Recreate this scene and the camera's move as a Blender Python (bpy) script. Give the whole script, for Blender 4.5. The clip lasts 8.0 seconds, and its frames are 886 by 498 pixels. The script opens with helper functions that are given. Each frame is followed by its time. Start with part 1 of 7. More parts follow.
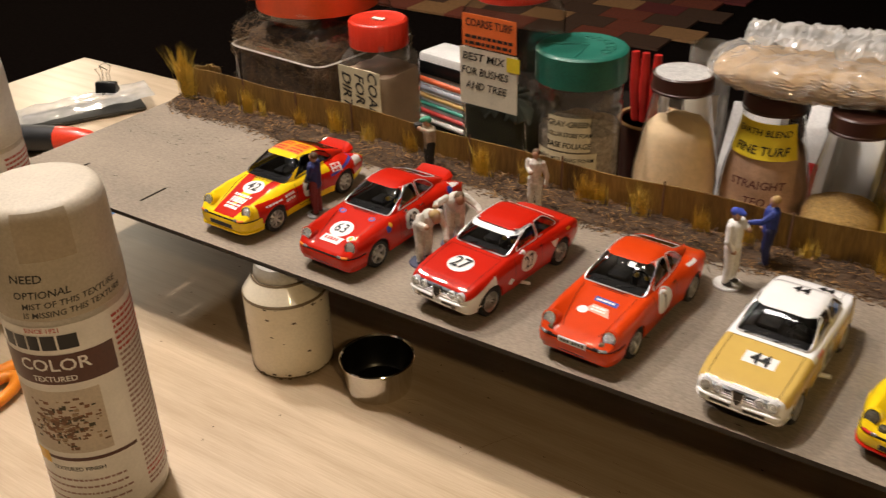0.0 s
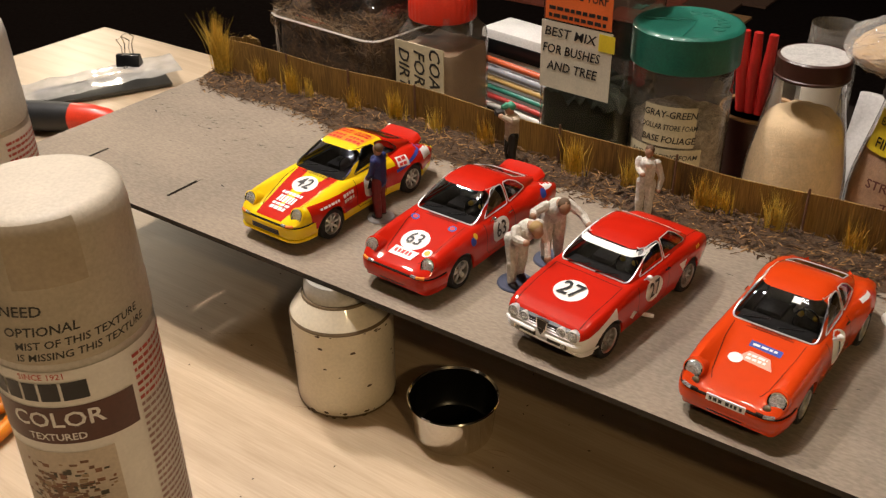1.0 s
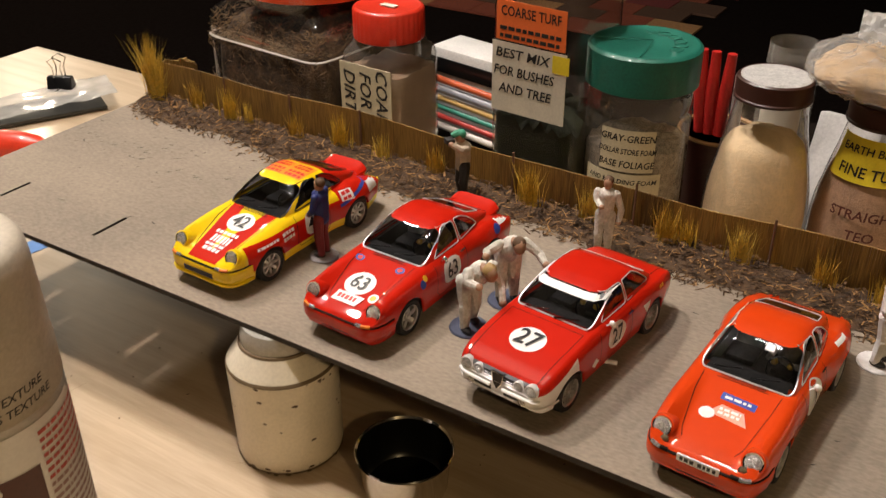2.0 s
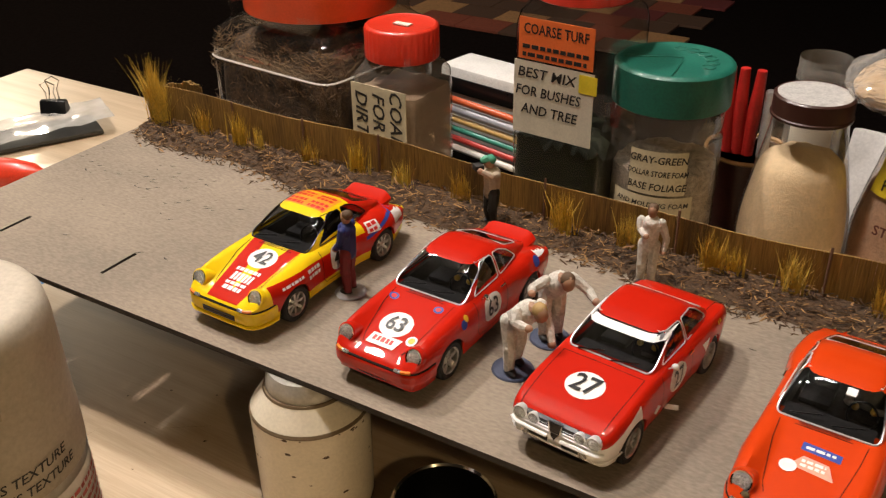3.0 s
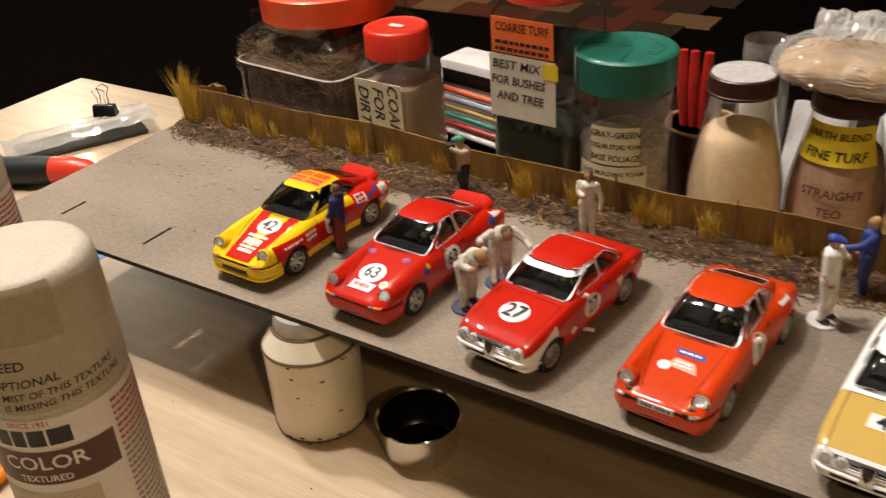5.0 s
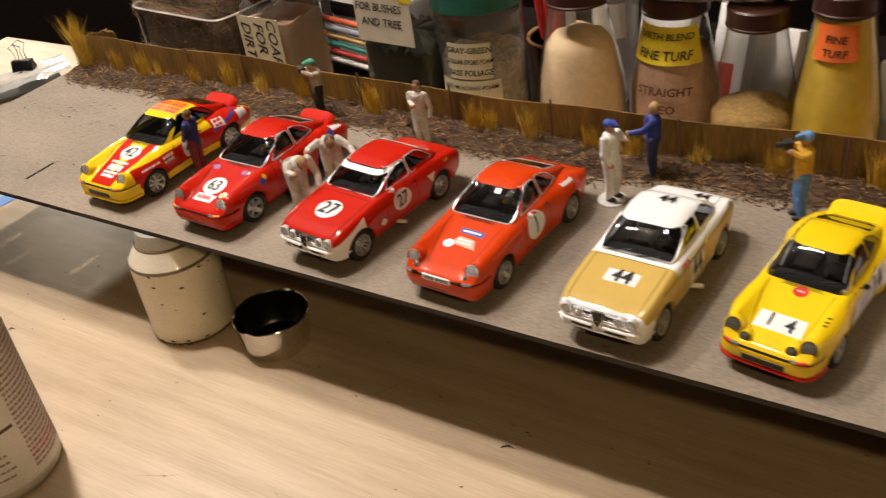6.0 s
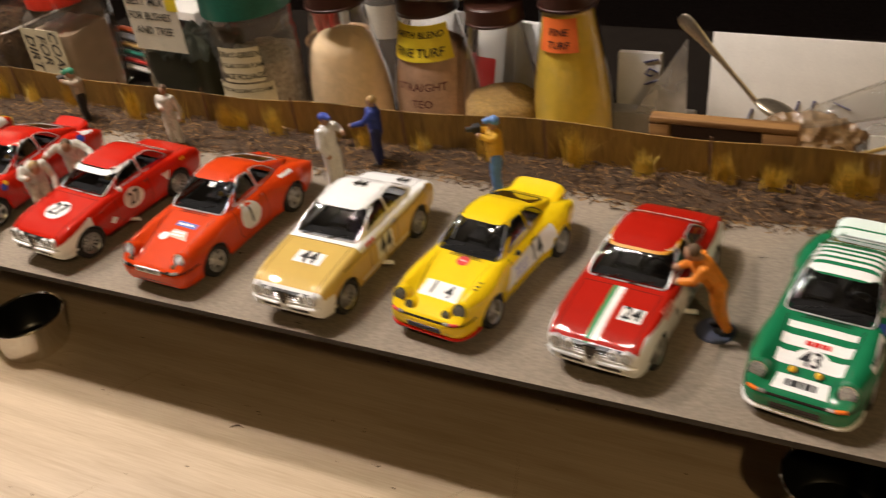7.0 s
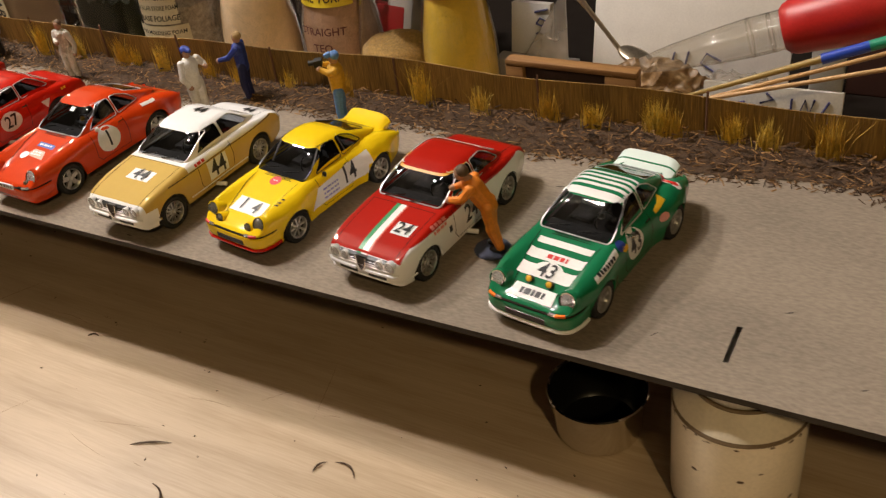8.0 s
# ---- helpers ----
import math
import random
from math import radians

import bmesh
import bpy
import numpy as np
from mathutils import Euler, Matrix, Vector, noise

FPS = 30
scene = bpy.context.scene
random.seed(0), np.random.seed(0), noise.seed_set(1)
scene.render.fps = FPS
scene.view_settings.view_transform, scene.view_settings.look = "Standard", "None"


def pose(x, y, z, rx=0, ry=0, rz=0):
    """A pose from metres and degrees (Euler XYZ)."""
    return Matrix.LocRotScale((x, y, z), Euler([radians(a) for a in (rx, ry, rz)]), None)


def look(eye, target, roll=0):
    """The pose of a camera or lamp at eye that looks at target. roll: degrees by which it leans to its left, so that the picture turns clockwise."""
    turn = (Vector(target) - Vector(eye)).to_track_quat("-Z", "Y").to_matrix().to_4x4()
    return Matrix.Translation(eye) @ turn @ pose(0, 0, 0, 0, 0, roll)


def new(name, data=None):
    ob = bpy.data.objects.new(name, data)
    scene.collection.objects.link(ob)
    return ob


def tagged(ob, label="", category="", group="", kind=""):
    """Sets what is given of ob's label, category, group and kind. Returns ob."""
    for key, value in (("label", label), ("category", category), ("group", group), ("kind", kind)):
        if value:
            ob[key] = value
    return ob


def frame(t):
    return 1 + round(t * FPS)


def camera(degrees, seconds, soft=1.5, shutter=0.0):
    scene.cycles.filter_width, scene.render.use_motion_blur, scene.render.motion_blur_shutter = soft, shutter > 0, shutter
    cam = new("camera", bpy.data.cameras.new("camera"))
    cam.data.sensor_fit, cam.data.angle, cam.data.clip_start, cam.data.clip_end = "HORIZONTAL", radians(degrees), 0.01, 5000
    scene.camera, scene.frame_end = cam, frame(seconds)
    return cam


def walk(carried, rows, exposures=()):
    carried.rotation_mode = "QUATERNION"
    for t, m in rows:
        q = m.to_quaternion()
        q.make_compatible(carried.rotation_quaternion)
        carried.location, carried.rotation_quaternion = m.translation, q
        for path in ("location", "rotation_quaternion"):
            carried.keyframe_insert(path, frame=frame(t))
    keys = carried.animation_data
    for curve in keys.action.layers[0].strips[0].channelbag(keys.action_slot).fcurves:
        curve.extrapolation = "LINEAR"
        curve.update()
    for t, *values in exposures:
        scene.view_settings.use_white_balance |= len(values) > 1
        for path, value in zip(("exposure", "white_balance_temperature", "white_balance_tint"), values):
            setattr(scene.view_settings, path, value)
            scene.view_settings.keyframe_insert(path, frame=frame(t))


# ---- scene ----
cam = camera(50.0, 8.0, soft=1.25, shutter=0.35)
PATH = [
    (0, (0.6918, -0.3791, 0.4025), (0.199, 0.3345, -0.0954), -1.69),
    (0.5, (0.6499, -0.3454, 0.3852), (0.121, 0.3397, -0.1156), -1.86),
    (1, (0.5933, -0.3114, 0.3611), (0.0921, 0.3847, -0.153), -0.90),
    (1.5, (0.5791, -0.2999, 0.3466), (0.1015, 0.4127, -0.1673), -0.02),
    (2, (0.5748, -0.2765, 0.3573), (0.1086, 0.4488, -0.1493), -0.38),
    (2.2, (0.569, -0.2711, 0.3577), (0.1038, 0.4607, -0.1403), -0.89),
    (3.3, (0.5266, -0.2623, 0.3456), (0.0729, 0.4805, -0.1468), -0.52),
    (3.5, (0.524, -0.2731, 0.3426), (0.0539, 0.4646, -0.1419), -0.76),
    (4, (0.5151, -0.2992, 0.3577), (0.0158, 0.4217, -0.1229), -1.27),
    (4.2, (0.5242, -0.3065, 0.3625), (0.0194, 0.4066, -0.1239), -1.65),
    (5.3, (0.6678, -0.3221, 0.393), (0.1653, 0.3753, -0.118), -5.92),
    (5.5, (0.6876, -0.3186, 0.3938), (0.1828, 0.3691, -0.128), -6.92),
    (6, (0.7539, -0.3184, 0.3849), (0.2595, 0.3556, -0.1641), -8.75),
    (6.5, (0.8112, -0.321, 0.3874), (0.3412, 0.3637, -0.1696), -8.42),
    (7, (0.8699, -0.2951, 0.379), (0.4527, 0.4255, -0.1748), -8.40),
    (7.3, (0.9186, -0.2901, 0.3668), (0.5205, 0.4351, -0.195), -7.66),
    (7.4, (0.939, -0.2851, 0.3651), (0.5169, 0.4249, -0.1986), -8.87),
    (7.5, (0.9497, -0.2873, 0.3615), (0.5308, 0.4211, -0.2065), -8.35),
    (8, (0.996, -0.2817, 0.3639), (0.5509, 0.4047, -0.2111), -8.31),
]
walk(cam, [(t, look(eye, target, roll)) for t, eye, target, roll in PATH], exposures=[(0.0, 0.24), (2.2, 0.16), (4.2, 0.22), (5.5, 0.26), (7.0, 0.32), (8.0, 0.26)])


# ---- world ----
K = 0.78          # plan units to metres
H = 0.108         # plan height of the display board's top
C = 1.0 / 24.0    # full-size car metres to plan units

world = bpy.data.worlds.new("room_air")
scene.world = world
world.use_nodes = True
wbg = world.node_tree.nodes["Background"]
wbg.inputs["Color"].default_value = (1.0, 0.72, 0.45, 1)
wbg.inputs["Strength"].default_value = 0.006


def bulb(name, x, y, z, watts, radius, colour):
    lamp = bpy.data.lights.new(name, "POINT")
    lamp.energy, lamp.shadow_soft_size, lamp.color = watts, radius, colour
    ob = new(name, lamp)
    ob.matrix_world = Matrix.Translation((x * K, y * K, z * K))
    return ob


WARM = (1.0, 0.905, 0.84)
bulb("ceiling_bulb", 0.06, 0.02, 1.85, 54, 0.045, WARM)
bulb("ceiling_bulb", -0.61, 0.38, 1.85, 56, 0.045, WARM)
bulb("ceiling_bulb", 0.39, 0.24, 1.85, 8, 0.07, WARM)
# unseen fill lamp, added to brighten the far rug
bulb("far_rug_fill", -4.3, 2.85, 1.95, 58, 0.07, (1.0, 0.86, 0.66))
bulb("behind_bulb", 2.5, -1.52, 1.85, 30, 0.05, (1.0, 0.72, 0.37))

# ---- materials ----
MATS = {}


def nodes_of(name):
    m = bpy.data.materials.new(name)
    m.use_nodes = True
    return m, m.node_tree.nodes, m.node_tree.links, m.node_tree.nodes["Principled BSDF"]


def mat(name, colour, rough=0.5, metal=0.0, vary=0.12, size=60.0, fine=600.0, bump=0.0, coat=0.0, stain=None, stretch=(1, 1, 1), spec=0.5):
    """Colour broken by noise at two scales, with fine relief."""
    if name in MATS:
        return MATS[name]
    m, N, L, b = nodes_of(name)
    tc = N.new("ShaderNodeTexCoord")
    mp = N.new("ShaderNodeMapping")
    mp.inputs["Scale"].default_value = stretch
    L.new(tc.outputs["Object"], mp.inputs["Vector"])
    n1 = N.new("ShaderNodeTexNoise")
    n1.inputs["Scale"].default_value, n1.inputs["Detail"].default_value = size, 5
    n2 = N.new("ShaderNodeTexNoise")
    n2.inputs["Scale"].default_value, n2.inputs["Detail"].default_value = fine, 3
    L.new(mp.outputs["Vector"], n1.inputs["Vector"])
    L.new(mp.outputs["Vector"], n2.inputs["Vector"])
    add = N.new("ShaderNodeMath")
    add.operation = "ADD"
    L.new(n1.outputs["Fac"], add.inputs[0])
    L.new(n2.outputs["Fac"], add.inputs[1])
    ramp = N.new("ShaderNodeValToRGB")
    lo = [c * (1 - vary) for c in colour]
    hi = [min(1, c * (1 + vary)) for c in colour]
    if stain:
        lo = [a * (1 - vary) for a in stain]
    ramp.color_ramp.elements[0].position, ramp.color_ramp.elements[1].position = 0.35, 0.65
    ramp.color_ramp.elements[0].color, ramp.color_ramp.elements[1].color = (*lo, 1), (*hi, 1)
    half = N.new("ShaderNodeMath")
    half.operation = "MULTIPLY"
    half.inputs[1].default_value = 0.5
    L.new(add.outputs[0], half.inputs[0])
    L.new(half.outputs[0], ramp.inputs["Fac"])
    L.new(ramp.outputs["Color"], b.inputs["Base Color"])
    rr = N.new("ShaderNodeMapRange")
    rr.inputs["To Min"].default_value, rr.inputs["To Max"].default_value = max(0.02, rough * 0.75), min(1, rough * 1.25)
    L.new(n1.outputs["Fac"], rr.inputs["Value"])
    L.new(rr.outputs["Result"], b.inputs["Roughness"])
    b.inputs["Metallic"].default_value = metal
    b.inputs["Coat Weight"].default_value = coat
    b.inputs["Coat Roughness"].default_value = 0.06
    b.inputs["Specular IOR Level"].default_value = spec
    if bump:
        bp = N.new("ShaderNodeBump")
        bp.inputs["Strength"].default_value, bp.inputs["Distance"].default_value = bump, 0.001
        L.new(add.outputs[0], bp.inputs["Height"])
        L.new(bp.outputs["Normal"], b.inputs["Normal"])
    MATS[name] = m
    return m


def paint(name, base, zones=(), rough=0.25, vary=0.05):
    """Model-car enamel. zones: (colour, [(a, b, c, d), ...]) where a|x| + b y + c z > d in full-size metres, all of them."""
    m, N, L, b = nodes_of(name)
    tc = N.new("ShaderNodeTexCoord")
    sc = N.new("ShaderNodeVectorMath")
    sc.operation = "SCALE"
    sc.inputs["Scale"].default_value = 1 / (C * K)
    L.new(tc.outputs["Object"], sc.inputs[0])
    ab = N.new("ShaderNodeVectorMath")
    ab.operation = "ABSOLUTE"
    L.new(sc.outputs["Vector"], ab.inputs[0])
    s1, s2 = N.new("ShaderNodeSeparateXYZ"), N.new("ShaderNodeSeparateXYZ")
    L.new(ab.outputs["Vector"], s1.inputs[0])
    L.new(sc.outputs["Vector"], s2.inputs[0])
    co = N.new("ShaderNodeCombineXYZ")
    L.new(s1.outputs["X"], co.inputs["X"])
    L.new(s2.outputs["Y"], co.inputs["Y"])
    L.new(s2.outputs["Z"], co.inputs["Z"])
    noise_tex = N.new("ShaderNodeTexNoise")
    noise_tex.inputs["Scale"].default_value = 180
    L.new(tc.outputs["Object"], noise_tex.inputs["Vector"])
    last = None
    rgb = N.new("ShaderNodeRGB")
    rgb.outputs[0].default_value = (*base, 1)
    last = rgb.outputs[0]
    for colour, planes in zones:
        mask = None
        for a, bb, c, d in planes:
            dot = N.new("ShaderNodeVectorMath")
            dot.operation = "DOT_PRODUCT"
            dot.inputs[1].default_value = (a, bb, c)
            L.new(co.outputs["Vector"], dot.inputs[0])
            gt = N.new("ShaderNodeMath")
            gt.operation = "GREATER_THAN"
            gt.inputs[1].default_value = d
            L.new(dot.outputs["Value"], gt.inputs[0])
            if mask is None:
                mask = gt.outputs[0]
            else:
                mu = N.new("ShaderNodeMath")
                mu.operation = "MULTIPLY"
                L.new(mask, mu.inputs[0])
                L.new(gt.outputs[0], mu.inputs[1])
                mask = mu.outputs[0]
        mix = N.new("ShaderNodeMix")
        mix.data_type = "RGBA"
        L.new(mask, mix.inputs["Factor"])
        L.new(last, mix.inputs[6])
        mix.inputs[7].default_value = (*colour, 1)
        last = mix.outputs[2]
    hsv = N.new("ShaderNodeHueSaturation")
    mr = N.new("ShaderNodeMapRange")
    mr.inputs["To Min"].default_value, mr.inputs["To Max"].default_value = 1 - vary, 1 + vary
    L.new(noise_tex.outputs["Fac"], mr.inputs["Value"])
    L.new(mr.outputs["Result"], hsv.inputs["Value"])
    L.new(last, hsv.inputs["Color"])
    L.new(hsv.outputs["Color"], b.inputs["Base Color"])
    b.inputs["Roughness"].default_value = rough + 0.2
    b.inputs["Specular IOR Level"].default_value = 0.05
    b.inputs["Coat Weight"].default_value = 0.95
    b.inputs["Coat Roughness"].default_value = 0.035
    bp = N.new("ShaderNodeBump")
    bp.inputs["Strength"].default_value, bp.inputs["Distance"].default_value = 0.07, 0.001
    L.new(noise_tex.outputs["Fac"], bp.inputs["Height"])
    L.new(bp.outputs["Normal"], b.inputs["Normal"])
    return m


def clear_glass(name, tint=(1, 1, 1), rough=0.03, ior=1.5, haze=0.0, haze_colour=(0.6, 0.55, 0.48)):
    """Thin pane or jar wall: what lies behind shows through, gloss by Fresnel, caught light as a thin pale diffuse
    haze.
    """
    if name in MATS:
        return MATS[name]
    m, N, L, b = nodes_of(name)
    out = N["Material Output"]
    N.remove(b)
    tr, gl, mx, lw = N.new("ShaderNodeBsdfTransparent"), N.new("ShaderNodeBsdfGlossy"), N.new("ShaderNodeMixShader"), N.new("ShaderNodeLayerWeight")
    pw, fr = N.new("ShaderNodeMath"), N.new("ShaderNodeMath")
    pw.operation, fr.operation = "POWER", "MULTIPLY_ADD"
    pw.inputs[1].default_value, fr.inputs[1].default_value, fr.inputs[2].default_value = 2.6, 0.9, ((ior - 1) / (ior + 1)) ** 2
    L.new(lw.outputs["Facing"], pw.inputs[0])
    L.new(pw.outputs[0], fr.inputs[0])
    tr.inputs["Color"].default_value = (*tint, 1)
    gl.inputs["Roughness"].default_value = rough
    tc = N.new("ShaderNodeTexCoord")
    nz = N.new("ShaderNodeTexNoise")
    nz.inputs["Scale"].default_value = 45
    L.new(tc.outputs["Object"], nz.inputs["Vector"])
    bp = N.new("ShaderNodeBump")
    bp.inputs["Strength"].default_value, bp.inputs["Distance"].default_value = 0.25, 0.002
    L.new(nz.outputs["Fac"], bp.inputs["Height"])
    L.new(bp.outputs["Normal"], gl.inputs["Normal"])
    L.new(fr.outputs[0], mx.inputs[0])
    L.new(tr.outputs[0], mx.inputs[1])
    L.new(gl.outputs[0], mx.inputs[2])
    last = mx
    if haze:
        df, m2, mp = N.new("ShaderNodeBsdfDiffuse"), N.new("ShaderNodeMixShader"), N.new("ShaderNodeMapRange")
        df.inputs["Color"].default_value = (*haze_colour, 1)
        mp.inputs["To Min"].default_value, mp.inputs["To Max"].default_value = haze * 0.3, haze * 1.7
        L.new(nz.outputs["Fac"], mp.inputs["Value"])
        L.new(mp.outputs["Result"], m2.inputs[0])
        L.new(mx.outputs[0], m2.inputs[1])
        L.new(df.outputs[0], m2.inputs[2])
        last = m2
    L.new(last.outputs[0], out.inputs["Surface"])
    MATS[name] = m
    return m


def wood(name, light, dark, scale=1.0, rough=0.35, coat=0.0, along=0, bump=0.05):
    """Straight-grained wood: stretched noise for the figure, finer streaks for the pores, blotches over all."""
    if name in MATS:
        return MATS[name]
    m, N, L, b = nodes_of(name)
    tc = N.new("ShaderNodeTexCoord")

    def noise_at(sc, st, det):
        mp = N.new("ShaderNodeMapping")
        v = [st, st, st]
        v[along] = 1.0
        mp.inputs["Scale"].default_value = v
        L.new(tc.outputs["Object"], mp.inputs["Vector"])
        n = N.new("ShaderNodeTexNoise")
        n.inputs["Scale"].default_value, n.inputs["Detail"].default_value = sc * scale, det
        n.inputs["Distortion"].default_value = 0.4
        L.new(mp.outputs["Vector"], n.inputs["Vector"])
        return n

    a, c, d = noise_at(6, 14, 6), noise_at(40, 22, 4), noise_at(7, 1, 3)
    mixv = N.new("ShaderNodeMath")
    mixv.operation = "MULTIPLY_ADD"
    mixv.inputs[1].default_value = 0.62
    L.new(c.outputs["Fac"], mixv.inputs[0])
    L.new(a.outputs["Fac"], mixv.inputs[2])
    ramp = N.new("ShaderNodeValToRGB")
    ramp.color_ramp.elements[0].position, ramp.color_ramp.elements[1].position = 0.58, 1.02
    ramp.color_ramp.elements[0].color, ramp.color_ramp.elements[1].color = (*dark, 1), (*light, 1)
    L.new(mixv.outputs[0], ramp.inputs["Fac"])
    hsv = N.new("ShaderNodeHueSaturation")
    mr = N.new("ShaderNodeMapRange")
    mr.inputs["To Min"].default_value, mr.inputs["To Max"].default_value = 0.82, 1.15
    L.new(d.outputs["Fac"], mr.inputs["Value"])
    L.new(mr.outputs["Result"], hsv.inputs["Value"])
    L.new(ramp.outputs["Color"], hsv.inputs["Color"])
    L.new(hsv.outputs["Color"], b.inputs["Base Color"])
    r2 = N.new("ShaderNodeMapRange")
    r2.inputs["To Min"].default_value, r2.inputs["To Max"].default_value = rough * 0.7, rough * 1.3
    L.new(c.outputs["Fac"], r2.inputs["Value"])
    L.new(r2.outputs["Result"], b.inputs["Roughness"])
    b.inputs["Coat Weight"].default_value = coat
    b.inputs["Coat Roughness"].default_value = 0.12
    bp = N.new("ShaderNodeBump")
    bp.inputs["Strength"].default_value, bp.inputs["Distance"].default_value = bump, 0.001
    L.new(c.outputs["Fac"], bp.inputs["Height"])
    L.new(bp.outputs["Normal"], b.inputs["Normal"])
    MATS[name] = m
    return m


TABLE = wood("tabletop_veneer", (0.53, 0.405, 0.268), (0.41, 0.300, 0.184), 1.0, 0.38, 0.2)
BOARD = mat("grey_road_paint", (0.266, 0.214, 0.160), 0.85, vary=0.12, size=9, fine=300, bump=0.35, stretch=(1, 2.4, 1), stain=(0.205, 0.165, 0.121))
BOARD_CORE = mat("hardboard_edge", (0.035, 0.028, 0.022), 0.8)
BLACK = mat("black_plastic", (0.005, 0.005, 0.005), 0.3)
RUBBER = mat("tyre_rubber", (0.010, 0.010, 0.011), 0.75, bump=0.2)
CHROME = mat("chrome", (0.78, 0.76, 0.73), 0.10, 1.0, vary=0.06)
ALLOY = mat("alloy_paint", (0.50, 0.49, 0.47), 0.30, 0.75, vary=0.2, size=500)
DARKIN = mat("car_interior", (0.050, 0.046, 0.042), 0.7, vary=0.3)
WHITE = mat("white_decal", (0.80, 0.79, 0.76), 0.4, vary=0.05)
BLACKD = mat("black_decal", (0.012, 0.012, 0.014), 0.4)
REDD = mat("red_decal", (0.62, 0.018, 0.012), 0.4)
BLUED = mat("blue_decal", (0.03, 0.06, 0.32), 0.4)
YELD = mat("yellow_decal", (0.80, 0.46, 0.02), 0.4)
GREEND = mat("green_decal", (0.02, 0.25, 0.08), 0.4)
ORANGED = mat("orange_lens", (0.80, 0.20, 0.02), 0.25)
LENS = mat("lamp_lens", (0.60, 0.59, 0.57), 0.14, 0.7, vary=0.5, size=900, fine=2400, bump=0.9)
SMOKY = mat("smoky_lens", (0.16, 0.15, 0.13), 0.10, 0.4, vary=0.5, size=900, fine=2400, bump=0.5)
BRIGHT = mat("bright_trim", (0.74, 0.73, 0.71), 0.3, 0.45, vary=0.1)
CARGLASS = clear_glass("car_window_glass", (0.46, 0.47, 0.49), 0.02, 1.5)
JARGLASS = clear_glass("jar_glass", (0.985, 0.98, 0.965), 0.05, 1.5, 0.005)
MOSSJAR = clear_glass("clear_jar_plastic", (0.985, 0.975, 0.955), 0.05, 1.5, 0.008)
JARPLASTIC = clear_glass("jar_plastic", (0.975, 0.965, 0.94), 0.07, 1.5, 0.08)


# ---- mesh helpers ----
def link_mesh(name, mesh, parent=None, label="", at=None):
    ob = new(name, mesh)
    if parent is not None:
        ob.parent = parent
    if at is not None:
        ob.matrix_basis = at
    if label:
        tagged(ob, label)
    return ob


def part(name, bm, material, parent=None, label="", at=None, smooth=True, flip=True):
    """A bmesh in plan units becomes one mesh object, in metres."""
    if flip:
        bmesh.ops.recalc_face_normals(bm, faces=bm.faces)
    bmesh.ops.scale(bm, vec=(K, K, K), verts=bm.verts)
    mesh = bpy.data.meshes.new(name)
    for f in bm.faces:
        f.smooth = smooth
    bm.to_mesh(mesh)
    bm.free()
    for m in material if isinstance(material, (list, tuple)) else [material]:
        mesh.materials.append(m)
    if smooth:
        mesh.set_sharp_from_angle(angle=radians(38))
    return link_mesh(name, mesh, parent, label, at)


def at(x, y, z, rx=0, ry=0, rz=0):
    return pose(x * K, y * K, z * K, rx, ry, rz)


def thing(name, place, label, category, group="", kind=""):
    ob = new(name)
    ob.empty_display_size = 0.02
    ob.matrix_basis = place
    return tagged(ob, label, category, group, kind)


def box(bm, x0, x1, y0, y1, z0, z1, mi=0, bevel=0.0):
    geo = bmesh.ops.create_cube(bm, size=1.0)
    vs = geo["verts"]
    for v in vs:
        v.co = Vector(((x0 + x1) / 2 + v.co.x * (x1 - x0), (y0 + y1) / 2 + v.co.y * (y1 - y0), (z0 + z1) / 2 + v.co.z * (z1 - z0)))
    fs = {f for v in vs for f in v.link_faces}
    for f in fs:
        f.material_index = mi
    if bevel:
        es = list({e for v in vs for e in v.link_edges})
        r = bmesh.ops.bevel(bm, geom=es, offset=bevel, segments=2, affect="EDGES", profile=0.5)
        for f in r["faces"]:
            f.material_index = mi
    return vs


def lathe(bm, profile, seg=40, mi=0, m=None, power=2.0, caps=(True, True), ribs=0, rib=0.012):
    """Turns (radius, z) rows round z. power over 2 squares the round."""
    rings = []
    for r, z in profile:
        ring = []
        for k in range(seg):
            a = 2 * math.pi * k / seg
            c, s = math.cos(a), math.sin(a)
            q = (abs(c) ** power + abs(s) ** power) ** (-1 / power) if power != 2 else 1.0
            q *= 1 + rib * (math.cos(ribs * a) if ribs else 0)
            co = Vector((r * q * c, r * q * s, z))
            ring.append(bm.verts.new(m @ co if m else co))
        rings.append(ring)
    for a, b in zip(rings, rings[1:]):
        for k in range(seg):
            f = bm.faces.new((a[k], a[(k + 1) % seg], b[(k + 1) % seg], b[k]))
            f.material_index = mi
    for ring, rev, closed in ((rings[0], True, caps[0]), (rings[-1], False, caps[1])):
        if closed and profile[0 if rev else -1][0] > 1e-6:
            f = bm.faces.new(ring[::-1] if rev else ring)
            f.material_index = mi
    return rings


